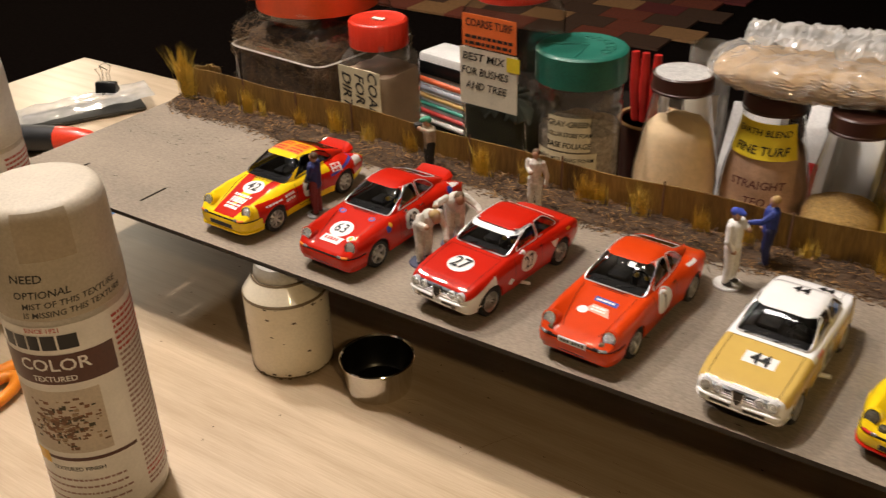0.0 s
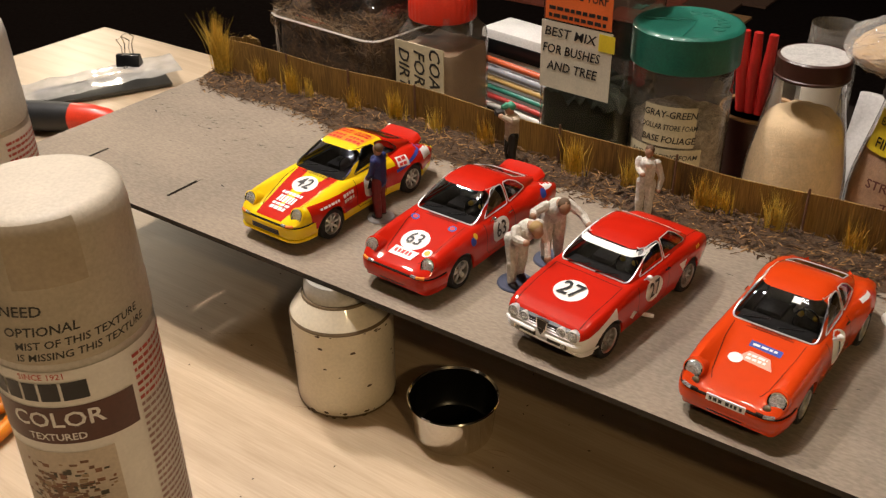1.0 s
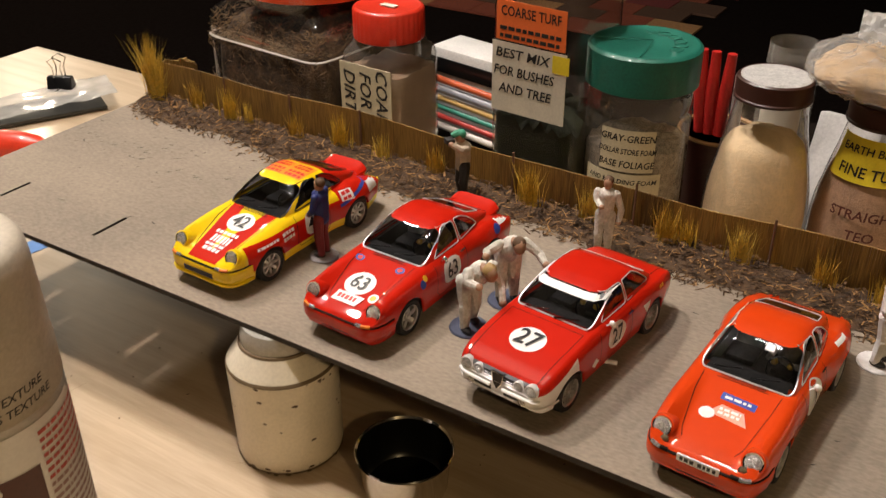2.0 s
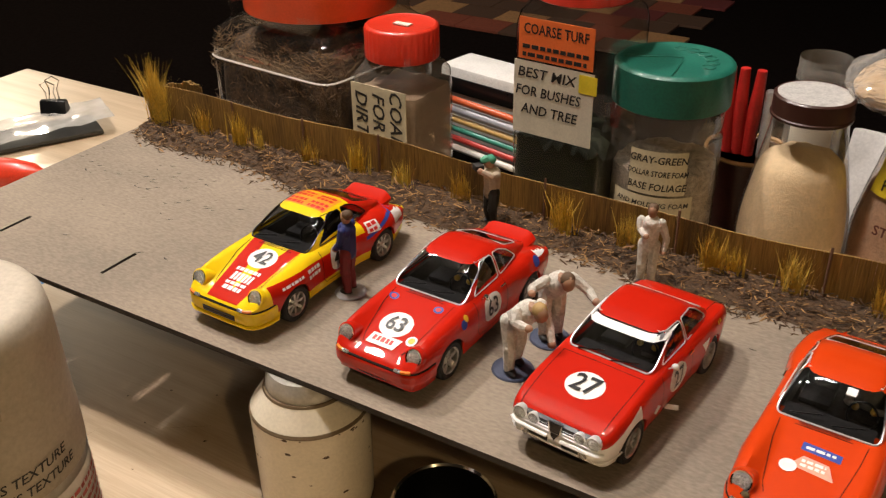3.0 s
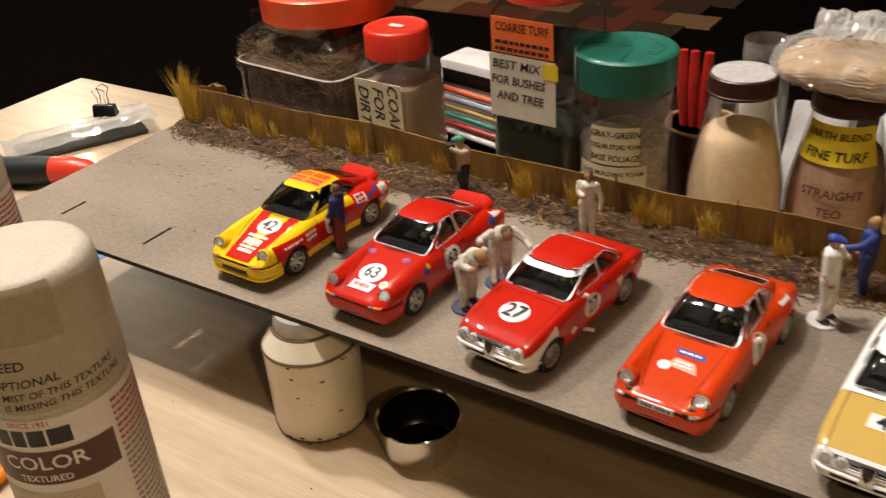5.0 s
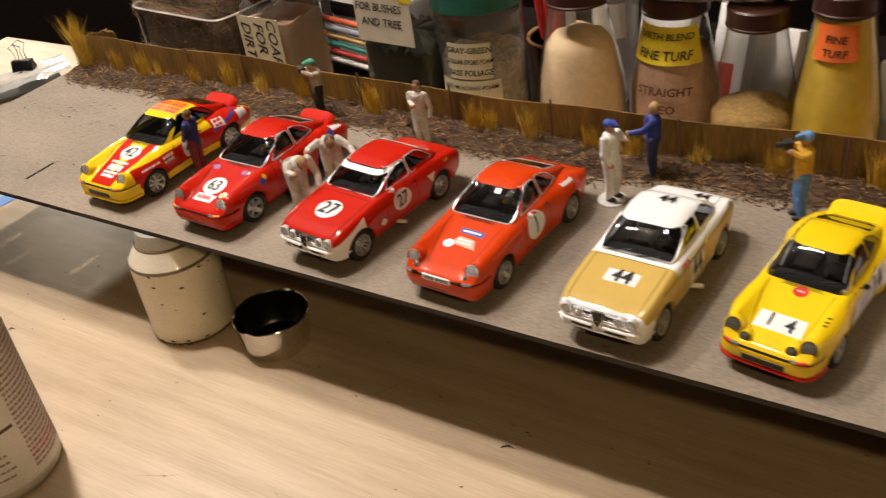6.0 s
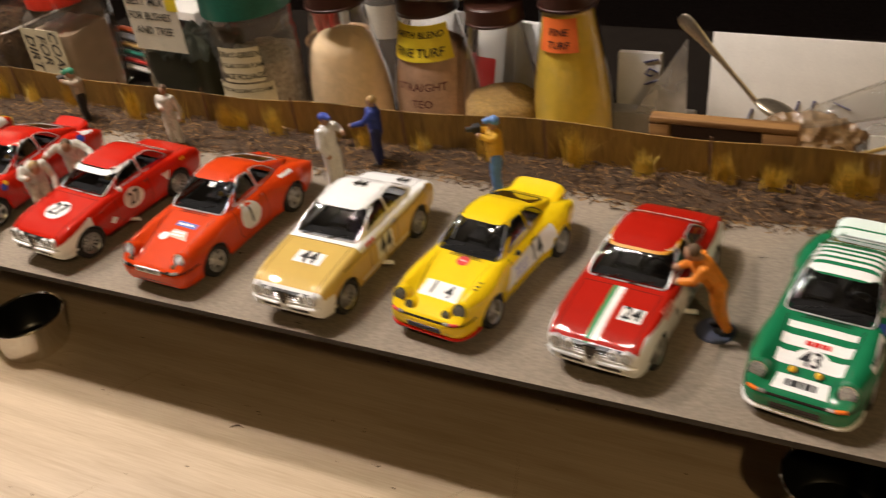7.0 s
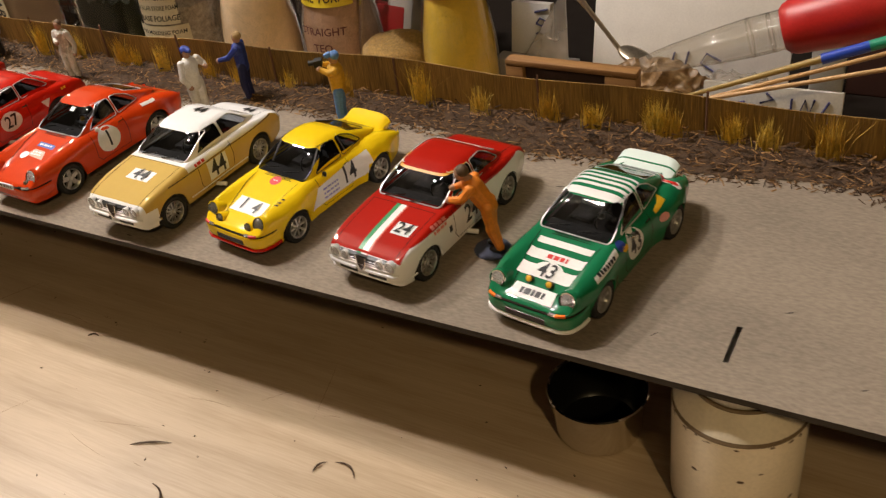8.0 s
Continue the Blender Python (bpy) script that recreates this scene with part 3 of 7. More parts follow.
class Car:
    def __init__(self, spec, x, y, rz, label, colour_mat, wheels="five", flare_f=0.0, flare_r=0.0, trim=BRIGHT, ride=0.0, scale=.97, group="model cars on the board"):
        """x, y: plan place of the middle between the axles; the nose points to -y at rz = 0."""
        self.spec, self.s = spec, spec
        self.mid = (spec["fa"] + spec["ra"]) / 2
        self.thing = thing("model_car", at(x, y, H, 0, 0, rz) @ Matrix.Scale(scale, 4), label, "model car", group)
        rows, cab = shell(spec, flare_f, flare_r)
        self.to = lambda p: Vector((p[0] * C, (p[1] - self.mid) * C, (p[2] + ride) * C))
        self.ride = ride
        bm = bmesh.new()
        vs, low = grid_faces(bm, rows, self.to)
        bm.faces.new(vs[0][::-1])
        bm.faces.new(vs[-1])
        cvs, cfs = grid_faces(bm, cab, self.to)
        full = bm.copy()
        bmesh.ops.recalc_face_normals(full, faces=full.faces)
        self.tree = BVHTree.FromBMesh(full)
        full.free()
        screen = rounded([(a * C, (b + ride) * C) for a, b in spec["screen"]], .09 * C)
        sides = [rounded([((a - self.mid) * C, (b + ride) * C) for a, b in s], .05 * C) for s in spec["side"]]
        if spec["rear_proj"] == "top":
            rear = rounded([(a * C, (b - self.mid) * C) for a, b in spec["rear"]], .08 * C)
        else:
            rear = rounded([(a * C, (b + ride) * C) for a, b in spec["rear"]], .07 * C)
        panes = {"windscreen": [], "left": [], "right": [], "rear_window": []}
        su = (spec["screen_u"] - self.mid) * C
        doomed = []
        for f in cfs:
            c = f.calc_center_median()
            n = f.normal if f.normal.length else Vector((0, 0, 1))
            key = None
            if c.y < su and inside(c.x, c.z, screen):
                key = "windscreen"
            elif abs(c.x) > .36 * C and any(inside(c.y, c.z, s) for s in sides):
                key = "left" if c.x < 0 else "right"
            elif c.y > (2.7 - self.mid) * C and inside(c.x, c.y if spec["rear_proj"] == "top" else c.z, rear):
                key = "rear_window"
            if key:
                panes[key].append([v.co.copy() for v in f.verts])
                doomed.append(f)
        for f in low:
            c = f.calc_center_median()
            u = c.y / C + self.mid
            if 1.47 < u < 3.0 and c.z > .6 * C and abs(c.x) < (curve_at(spec["wb"], u) - .09) * C:
                doomed.append(f)
        bmesh.ops.delete(bm, geom=doomed, context="FACES")
        self.body = part("body", bm, colour_mat, self.thing)
        for key, quads in panes.items():
            g = bmesh.new()
            for q in quads:
                g.faces.new([g.verts.new(c) for c in q])
            bmesh.ops.remove_doubles(g, verts=g.verts, dist=1e-7)
            part("windscreen" if key == "windscreen" else "rear_window" if key == "rear_window" else "side_window", g, CARGLASS, self.thing, "dark glossy glass")
        for poly, kind in [(screen, "front")] + [(s, sd) for s in sides for sd in ("left", "right")] + [(rear, "top" if spec["rear_proj"] == "top" else "back")]:
            pts = [self.drop(a, b, kind) for a, b in poly]
            pts = [p for p in pts if p]
            if len(pts) > 6:
                g = bmesh.new()
                tube(g, pts, (.0135 if kind == "front" else .0105) * C, 6, closed=True)
                part("window_trim", g, trim, self.thing)
        g = bmesh.new()
        box(g, -.60 * C, .60 * C, (.25 - self.mid) * C, (spec["length"] - .25 - self.mid) * C, (.24 + ride) * C, (.58 + ride) * C)
        box(g, -.56 * C, .56 * C, (1.40 - self.mid) * C, (1.72 - self.mid) * C, (.6 + ride) * C, (.90 + ride) * C, bevel=.05 * C)
        for sx in (-1, 1):
            box(g, (sx * .60 - .03) * C, (sx * .60 + .03) * C, (1.5 - self.mid) * C, (3.0 - self.mid) * C, (.5 + ride) * C, (.86 + ride) * C)
        box(g, -.55 * C, .55 * C, (2.85 - self.mid) * C, (3.05 - self.mid) * C, (.5 + ride) * C, (.84 + ride) * C)
        part("cockpit_tub", g, DARKIN, self.thing)
        for sx in (-.31, .31):
            g = bmesh.new()
            box(g, (sx - .2) * C, (sx + .2) * C, (2.15 - self.mid) * C, (2.6 - self.mid) * C, (.58 + ride) * C, (.68 + ride) * C, bevel=.04 * C)
            box(g, (sx - .2) * C, (sx + .2) * C, (2.52 - self.mid) * C, (2.66 - self.mid) * C, (.6 + ride) * C, (1.08 + ride) * C, bevel=.05 * C)
            part("seat", g, DARKIN, self.thing)
        g = bmesh.new()
        cx, cy, cz = .31 * C, (1.85 - self.mid) * C, (.92 + ride) * C
        tube(g, [(cx + .18 * C * math.cos(a), cy + .06 * C * math.sin(a), cz + .17 * C * math.sin(a)) for a in np.linspace(0, 6.0, 18)], .014 * C, 5, closed=True)
        part("steering_wheel", g, BLACK, self.thing)
        tyre, rim = wheel_meshes(wheels)
        for u, fl in ((spec["fa"], flare_f), (spec["ra"], flare_r)):
            half = curve_at(spec["w"], u) + fl * .8 - .125
            for sx in (1, -1):
                e = link_mesh("wheel", tyre, self.thing, at=pose(sx * half * C * K, (u - self.mid) * C * K, .305 * C * K, 0, 0, 0 if sx > 0 else 180))
                e.name = "wheel"
                link_mesh("rim", rim, e, "silver spoked rim")

    def drop(self, a, b, kind, lift=0.0):
        """Plan (a, b) laid on the shell from the front, back, side or top."""
        o, d = {"front": ((a, -.2, b), (0, 1, 0)), "back": ((a, .2, b), (0, -1, 0)), "left": ((-.2, a, b), (1, 0, 0)), "right": ((.2, a, b), (-1, 0, 0)), "top": ((a, b, .2), (0, 0, -1))}[kind]
        hit, nor, _, _ = self.tree.ray_cast(Vector(o), Vector(d))
        if hit is None:
            return None
        if nor.dot(Vector(d)) > 0:
            nor = -nor
        return hit + nor * lift

    def lay(self, name, verts, faces, kind, material, lift, label=""):
        """A flat outline in full-size metres laid on the shell as a decal. top: (x, u); sides: (u, z); front: (x, z)."""
        g = bmesh.new()
        vs = []
        for a, b in verts:
            if kind in ("left", "right"):
                p = self.drop((a - self.mid) * C, (b + self.ride) * C, kind, lift)
            elif kind == "top":
                p = self.drop(a * C, (b - self.mid) * C, kind, lift)
            else:
                p = self.drop(a * C, (b + self.ride) * C, kind, lift)
            vs.append(g.verts.new(p) if p is not None else None)
        for f in faces:
            q = [vs[k] for k in f]
            if None not in q and len(set(q)) > 2:
                g.faces.new(q)
        if g.faces:
            part(name, g, material, self.thing, label, flip=False)
        else:
            g.free()

    def disc(self, a, b, ra, rb, kind, material, lift=.00022, name="roundel", label="", power=2.0):
        verts, faces, n = [(a, b)], [], 32
        for r in (.33, .66, 1.0):
            for k in range(n):
                t = 2 * math.pi * k / n
                c, s = math.cos(t), math.sin(t)
                q = (abs(c) ** power + abs(s) ** power) ** (-1 / power)
                verts.append((a + ra * r * q * c, b + rb * r * q * s))
        for k in range(n):
            faces.append((0, 1 + k, 1 + (k + 1) % n))
            for j in range(2):
                faces.append((1 + j * n + k, 1 + (j + 1) * n + k, 1 + (j + 1) * n + (k + 1) % n, 1 + j * n + (k + 1) % n))
        self.lay(name, verts, faces, kind, material, lift, label)

    def quad(self, pts, kind, material, lift=.0002, name="decal", label="", n=8):
        """A four-cornered patch, cut fine enough to follow the shell."""
        p = [Vector(q) for q in pts]
        verts, faces = [], []
        for i in range(n + 1):
            for j in range(n + 1):
                s, t = i / n, j / n
                verts.append(tuple((1 - s) * (1 - t) * p[0] + s * (1 - t) * p[1] + s * t * p[2] + (1 - s) * t * p[3]))
        for i in range(n):
            for j in range(n):
                k = i * (n + 1) + j
                faces.append((k, k + n + 1, k + n + 2, k + 1))
        self.lay(name, verts, faces, kind, material, lift, label)

    def words(self, text, a, b, size, kind, material, turn=0.0, lift=.0007, wide=.84, name="number", label="", mirror=1):
        verts, faces = text_mesh(text)
        g = bmesh.new()
        vs = [g.verts.new((x, y, 0)) for x, y in verts]
        for f in faces:
            if len(set(f)) > 2:
                g.faces.new([vs[k] for k in f])
        for q in np.linspace(-.9, .9, 19):
            for nrm in ((1, 0, 0), (0, 1, 0)):
                bmesh.ops.bisect_plane(g, geom=g.verts[:] + g.edges[:] + g.faces[:], plane_co=Vector(nrm) * q, plane_no=nrm)
        g.verts.index_update()
        verts, faces = [(v.co.x, v.co.y) for v in g.verts], [tuple(v.index for v in f.verts) for f in g.faces]
        g.free()
        c, s = math.cos(radians(turn)), math.sin(radians(turn))
        size *= 1.3
        self.lay(name, [(a + size * mirror * (wide * x * c - y * s), b + size * (wide * x * s + y * c)) for x, y in verts], faces, kind, material, lift, label)

    def bars(self, a, b, wd, ht, kind, material, rows=1, lift=.0004, label="", seed=1):
        """Unreadable writing as bars."""
        r = random.Random(seed)
        for k in range(rows):
            bb = b + (k - (rows - 1) / 2) * ht * 1.6
            x = a - wd / 2
            while x < a + wd / 2 - .01:
                l = r.uniform(.04, .10)
                self.quad([(x, bb - ht / 2), (min(x + l, a + wd / 2), bb - ht / 2), (min(x + l, a + wd / 2), bb + ht / 2), (x, bb + ht / 2)], kind, material, lift, "lettering_bar", label, 2)
                x += l + .02

    def round_lamp(self, x, u, z, r, tilt=0, ring=CHROME, lens=LENS, name="headlight", deep=.05, bowl=None):
        """A ringed round lamp that looks forward and up by tilt; bowl: the wing's paint, carried forward round it."""
        m = Matrix.Translation(self.to((x, u, z))) @ Euler((radians(90 - tilt), 0, 0)).to_matrix().to_4x4()
        g = bmesh.new()
        lathe(g, [(r * C, -deep * C), (r * 1.05 * C, 0), (r * 1.0 * C, .014 * C), (r * .88 * C, .010 * C)], 28, m=m, caps=(False, False))
        o = part(name, g, ring, self.thing, "chrome-ringed round lamp")
        g = bmesh.new()
        lathe(g, [(r * .92 * C, .004 * C), (r * .7 * C, .017 * C), (r * .35 * C, .024 * C), (.00001, .026 * C)], 24, m=m)
        part("lens", g, lens, o, "clear glass lens")
        if bowl:
            g = bmesh.new()
            lathe(g, [(r * 1.05 * C, -.46 * C), (r * 1.22 * C, -.26 * C), (r * 1.24 * C, -.08 * C), (r * 1.17 * C, -.004 * C), (r * 1.03 * C, .004 * C)], 32, m=m, caps=(False, False))
            part("wing_front", g, bowl, self.thing)

    def wrap(self, name, prof, material, label="", span=None, nose=.008, u_back=.46):
        """A moulding round the nose's plan. prof: (outward, z) rows; span: (x0, x1) for a piece of it."""
        rows, u0 = smooth_rows(self.spec["w"]), self.spec.get("u0", 0)
        side = [(curve_at(rows, u), u) for u in np.linspace(u_back, u0, 22)]
        w0 = side[-1][0]
        front = [(x, u0 - nose * (1 - (x / w0) ** 2)) for x in np.linspace(w0, -w0, 31)[1:-1]]
        path = side + front + [(-x, u) for x, u in reversed(side)]
        if span:
            flip = sorted((x, u) for x, u in path)
            path = [(x, float(np.interp(x, [p[0] for p in flip], [p[1] for p in flip]))) for x in np.linspace(span[1], span[0], 8)]
        g, out = bmesh.new(), []
        for k, (x, u) in enumerate(path):
            (xa, ua), (xb, ub) = path[max(0, k - 1)], path[min(len(path) - 1, k + 1)]
            d = math.hypot(xb - xa, ub - ua) or 1
            nx, nu = -(ub - ua) / d, (xb - xa) / d
            out.append([g.verts.new(self.to((x + nx * o, u + nu * o, z))) for o, z in prof])
        for p, q in zip(out, out[1:]):
            for k in range(len(prof) - 1):
                g.faces.new((p[k], q[k], q[k + 1], p[k + 1]))
        for end in (out[0], out[-1]):
            if len(end) > 2:
                g.faces.new(end)
        return part(name, g, material, self.thing, label)

    def driver(self, suit, helmet, gloves):
        """A painted driver figure at the wheel, one plain mesh."""
        g = bmesh.new()
        for p, r, sz, mi in (((.31, 2.40, .84), .2, (1.0, .62, 1.25), 0), ((.31, 2.34, 1.12), .10, (.9, 1.05, 1.1), 1), ((.20, 1.92, .98), .05, (1, 1, 1), 2), ((.42, 1.92, .98), .05, (1, 1, 1), 2)):
            q = bmesh.ops.create_icosphere(g, subdivisions=2, radius=r * C, matrix=Matrix.Translation(self.to(p)) @ Matrix.Diagonal((*sz, 1)))
            for f in {f for v in q["verts"] for f in v.link_faces}:
                f.material_index = mi
        for sx in (-1, 1):
            tube(g, [self.to((.31 + sx * .19, 2.36, .98)), self.to((.31 + sx * .23, 2.14, .86)), self.to((.31 + sx * .11, 1.94, .97))], .05 * C, 8)
        part("driver_figure", g, [suit, helmet, gloves], self.thing, "small painted driver figure at the wheel")

    def block(self, name, x0, x1, u0, u1, z0, z1, material, label="", bevel=.012):
        g = bmesh.new()
        box(g, x0 * C, x1 * C, (u0 - self.mid) * C, (u1 - self.mid) * C, (z0 + self.ride) * C, (z1 + self.ride) * C, bevel=bevel * C)
        return part(name, g, material, self.thing, label)

    def rod(self, name, pts, r, material, label="", seg=6):
        g = bmesh.new()
        tube(g, [self.to(p) for p in pts], r * C, seg)
        return part(name, g, material, self.thing, label)

    def strip_front(self, name, z, ht, out, material, span=.66, label="", back=.5):
        """A bumper bar that follows the nose's plan."""
        pts = []
        for x in np.linspace(-span, span, 25):
            h = self.drop(x * C, (z + self.ride) * C, "front")
            if h is not None and h.y < (.42 - self.mid) * C:
                pts.append((x * C, h.y - out * C))
        g = bmesh.new()
        rows = []
        for x, y in pts:
            zz, hh, dp = (z + self.ride) * C, ht * C / 2, .05 * C
            rows.append([g.verts.new(v) for v in ((x, y + dp, zz - hh), (x, y, zz - hh * .7), (x, y - .01 * C, zz), (x, y, zz + hh * .7), (x, y + dp, zz + hh))])
        for a, b in zip(rows, rows[1:]):
            for k in range(4):
                g.faces.new((a[k], b[k], b[k + 1], a[k + 1]))
        part(name, g, material, self.thing, label)

    def seam(self, pts, kind, wide=.011):
        """A dark panel gap along a line laid on the shell."""
        line = []
        for (a0, b0), (a1, b1) in zip(pts, pts[1:]):
            n = max(2, int(math.hypot(a1 - a0, b1 - b0) / .05))
            line += [(a0 + (a1 - a0) * k / n, b0 + (b1 - b0) * k / n) for k in range(n)]
        line.append(pts[-1])
        verts = []
        for k, (a, b) in enumerate(line):
            p, q = line[max(0, k - 1)], line[min(len(line) - 1, k + 1)]
            d = math.hypot(q[0] - p[0], q[1] - p[1]) or 1
            nx, ny = -(q[1] - p[1]) / d * wide / 2, (q[0] - p[0]) / d * wide / 2
            verts += [(a + nx, b + ny), (a - nx, b - ny)]
        self.lay("panel_gap", verts, [(2 * k, 2 * k + 1, 2 * k + 3, 2 * k + 2) for k in range(len(line) - 1)], kind, GAP, .00015)

    def wipers(self, material=BLACK):
        for x0, x1 in ((.05, .42), (-.45, -.08)):
            pts = []
            for t in np.linspace(0, 1, 7):
                p = self.drop((x0 + (x1 - x0) * t) * C, (.925 + .06 * t + self.ride) * C, "front", .0006)
                if p:
                    pts.append(p)
            if len(pts) > 2:
                g = bmesh.new()
                tube(g, pts, .011 * C, 5)
                part("wiper", g, material, self.thing)

    def mirror(self, side, material, u=1.72, z=.95):
        sx = 1 if side == "right" else -1
        g = bmesh.new()
        m = Matrix.Translation(self.to((sx * .84, u, z))) @ Matrix.Diagonal((.055 * C, .035 * C, .055 * C, 1))
        bmesh.ops.create_icosphere(g, subdivisions=2, radius=1, matrix=m)
        tube(g, [self.to((sx * .74, u + .02, z - .08)), self.to((sx * .84, u, z))], .012 * C, 5)
        part("wing_mirror", g, material, self.thing)

    def rear_kit(self, spoiler, material, big=False):
        """Ducktail or whale-tail spoiler on the engine lid."""
        hw, rise, end = (.47, .085, 3.95) if not big else (.53, .125, 4.02)
        g, rows = bmesh.new(), []
        for x in np.linspace(-1, 1, 21):
            drop_z, row = .11 * abs(x) ** 7, []
            for t in np.linspace(0, 1, 8):
                row.append((3.42 + (end - .03 * x * x - 3.42) * t, .80 + .02 * t + rise * t ** 2.2 - drop_z * t))
            u, z = row[-1]
            row += [(u + .012, z - .012), (u, z - .035), (u - .12, z - .10), (u - .22, .66)]
            rows.append([g.verts.new(self.to((x * hw, *p))) for p in row])
        for p, q in zip(rows, rows[1:]):
            for k in range(len(p) - 1):
                g.faces.new((p[k], q[k], q[k + 1], p[k + 1]))
        for row in (rows[0], rows[-1]):
            g.faces.new(row)
        part("spoiler", g, material, self.thing, spoiler)
        for k in range(6):
            u = 3.42 + k * .03
            self.quad([(-.34, u), (.34, u), (.34, u + .014), (-.34, u + .014)], "top", BLACK, .0003, "louvre", "", 6)


def shut_lines(c, hood, doors, lid_u):
    """Panel gaps and door handles."""
    for k, sx in (("right", 1), ("left", -1)):
        c.seam(doors, k)
        for p in (c.drop((2.28 - c.mid) * C, (.80 + c.ride) * C, k, .0007),):
            if p:
                g = bmesh.new()
                tube(g, [p, p + Vector((0, .13 * C, 0))], .014 * C, 6)
                part("door_handle", g, CHROME, c.thing, "small chrome handle")
        c.seam([(sx * x, u) for x, u in hood], "top")
    c.seam([(-lid_u[0], lid_u[1]), (lid_u[0], lid_u[1])], "top")


def nose_rear_engine(c, bumper, chrome=CHROME, splitter=None, intake=True, lamps=(ORANGED, LENS), glass=LENS):
    for sx in (-1, 1):
        c.round_lamp(sx * .585, .200, .695, .126, 24, ring=chrome, lens=glass, deep=.10, bowl=bumper)
        for x0, x1, lens in ((.40, .50, lamps[1]), (.505, .635, lamps[0])):
            c.wrap("indicator", [(-.01, .572), (.022, .566), (.028, .535), (.0, .525)], lens, "small rectangular indicator lens", (min(sx * x0, sx * x1), max(sx * x0, sx * x1)))
    c.wrap("bumper_gap", [(-.02, .535), (.012, .53), (.012, .505), (-.02, .50)], GAP)
    c.wrap("front_bumper", [(-.04, .520), (.008, .515), (.022, .495), (.027, .45), (.022, .395), (.025, .385), (.020, .33), (.0, .285), (-.05, .27)], bumper, "body-coloured wrap-round front bumper")
    if intake:
        c.wrap("air_intake", [(.018, .425), (.031, .42), (.030, .325), (.012, .318)], BLACK, "black air intake", (-.33, .33))
        c.wrap("intake_bar", [(.031, .376), (.034, .372), (.031, .368)], GAP, span=(-.32, .32))
    else:
        c.wrap("air_intake", [(.010, .330), (.024, .325), (.004, .292)], BLACK, "black air intake", (-.25, .25))
    if splitter:
        c.wrap("front_spoiler", [(-.04, .292), (.014, .288), (.034, .266), (.032, .238), (-.04, .23)], splitter, "thin front lip")
    c.wipers()
    shut_lines(c, [(.52, 1.34), (.50, 1.0), (.40, .40), (.34, .26)], [(1.60, .86), (1.58, .40), (1.66, .30), (2.42, .30), (2.44, .60), (2.43, .86)], (.34, 1.34))
    for k in range(4):
        c.quad([(-.30, 1.395 - .012 * k), (.30, 1.395 - .012 * k), (.30, 1.400 - .012 * k), (-.30, 1.400 - .012 * k)], "top", BLACK, .0003, "cowl_slot", "", 6)


def nose_coupe(c, bumper=CHROME, lower_lamps=False):
    def face_u(x, z):
        return c.drop(x * C, (z + c.ride) * C, "front").y / C + c.mid
    c.strip_front("grille", .60, .18, .000, BLACK, .625, "black mesh grille with chrome bars")
    for k in range(4):
        c.strip_front("grille_bar", .545 + .036 * k, .010, .008, BRIGHT, .60)
    for sx in (-1, 1):
        c.round_lamp(sx * .535, face_u(.535, .62) - .022, .620, .098, 5, ring=BRIGHT, deep=.09)
        c.round_lamp(sx * .335, face_u(.335, .61) - .016, .608, .084, 3, ring=BRIGHT, deep=.07)
    u = face_u(0, .60) - .035
    g = bmesh.new()
    vs = [g.verts.new(c.to(p)) for p in ((-.090, u + .01, .69), (.090, u + .01, .69), (.068, u, .55), (0, u - .005, .46), (-.068, u, .55))]
    back = [g.verts.new(v.co + Vector((0, .06 * C, 0))) for v in vs]
    g.faces.new(vs)
    for k in range(5):
        g.faces.new((vs[k], vs[(k + 1) % 5], back[(k + 1) % 5], back[k]))
    part("shield_grille", g, mat("shield_dark", (.03, .022, .02), .5), c.thing, "dark shield-shaped grille with chrome rim", smooth=False)
    c.rod("shield_rim", [(-.095, u, .70), (.095, u, .70), (.071, u - .01, .55), (0, u - .015, .455), (-.071, u - .01, .55), (-.095, u, .70)], .011, CHROME)
    for sx in (-1, 1):
        c.wrap("front_bumper", [(.0, .508), (.030, .505), (.042, .490), (.038, .472), (.0, .468)], bumper, "bright half bumper", (min(sx * .10, sx * .66), max(sx * .10, sx * .66)), nose=.02)
        c.block("lower_vent", min(sx * .10, sx * .46), max(sx * .10, sx * .46), u - .002, u + .06, .365, .455, BLACK)
        if lower_lamps:
            c.round_lamp(sx * .42, u - .02, .42, .058, 0)
    c.wrap("valance", [(.002, .385), (.010, .37), (.0, .345), (-.05, .335)], c.body.data.materials[0], nose=.015)
    c.wipers(CHROME)
    shut_lines(c, [(.60, 1.28), (.60, .9), (.58, .25), (.56, .14)], [(1.52, .86), (1.50, .45), (1.58, .32), (2.36, .32), (2.40, .60), (2.39, .86)], (.60, 1.28))
    c.seam([(-.52, 3.36), (.52, 3.36), (.50, 3.80)], "top")


def car_at(spec, wx, wy, rz, scale=.97):
    """Plan middle of a car from its near front wheel's outer face and its heading."""
    half = .795 * scale * C
    mid = (spec["ra"] - spec["fa"]) / 2 * scale * C
    a = radians(rz)
    return wx - half * math.cos(a) - mid * math.sin(a), wy - half * math.sin(a) + mid * math.cos(a)


RED, YELLOW, ORANGE, WHITEP, GOLD, GREENP, DKRED = (.51, .014, .004), (.84, .58, .008), (.61, .050, .005), (.84, .83, .81), (.58, .39, .10), (.010, .165, .066), (.40, .012, .005)
SUIT = mat("driver_suit", (.50, .46, .40), .7, vary=.25, size=400)
GLOVE = mat("driver_glove", (.62, .38, .04), .7)
HELMET = mat("driver_helmet", (.62, .60, .57), .4)
TANHELM = mat("driver_tan", (.42, .28, .17), .6)

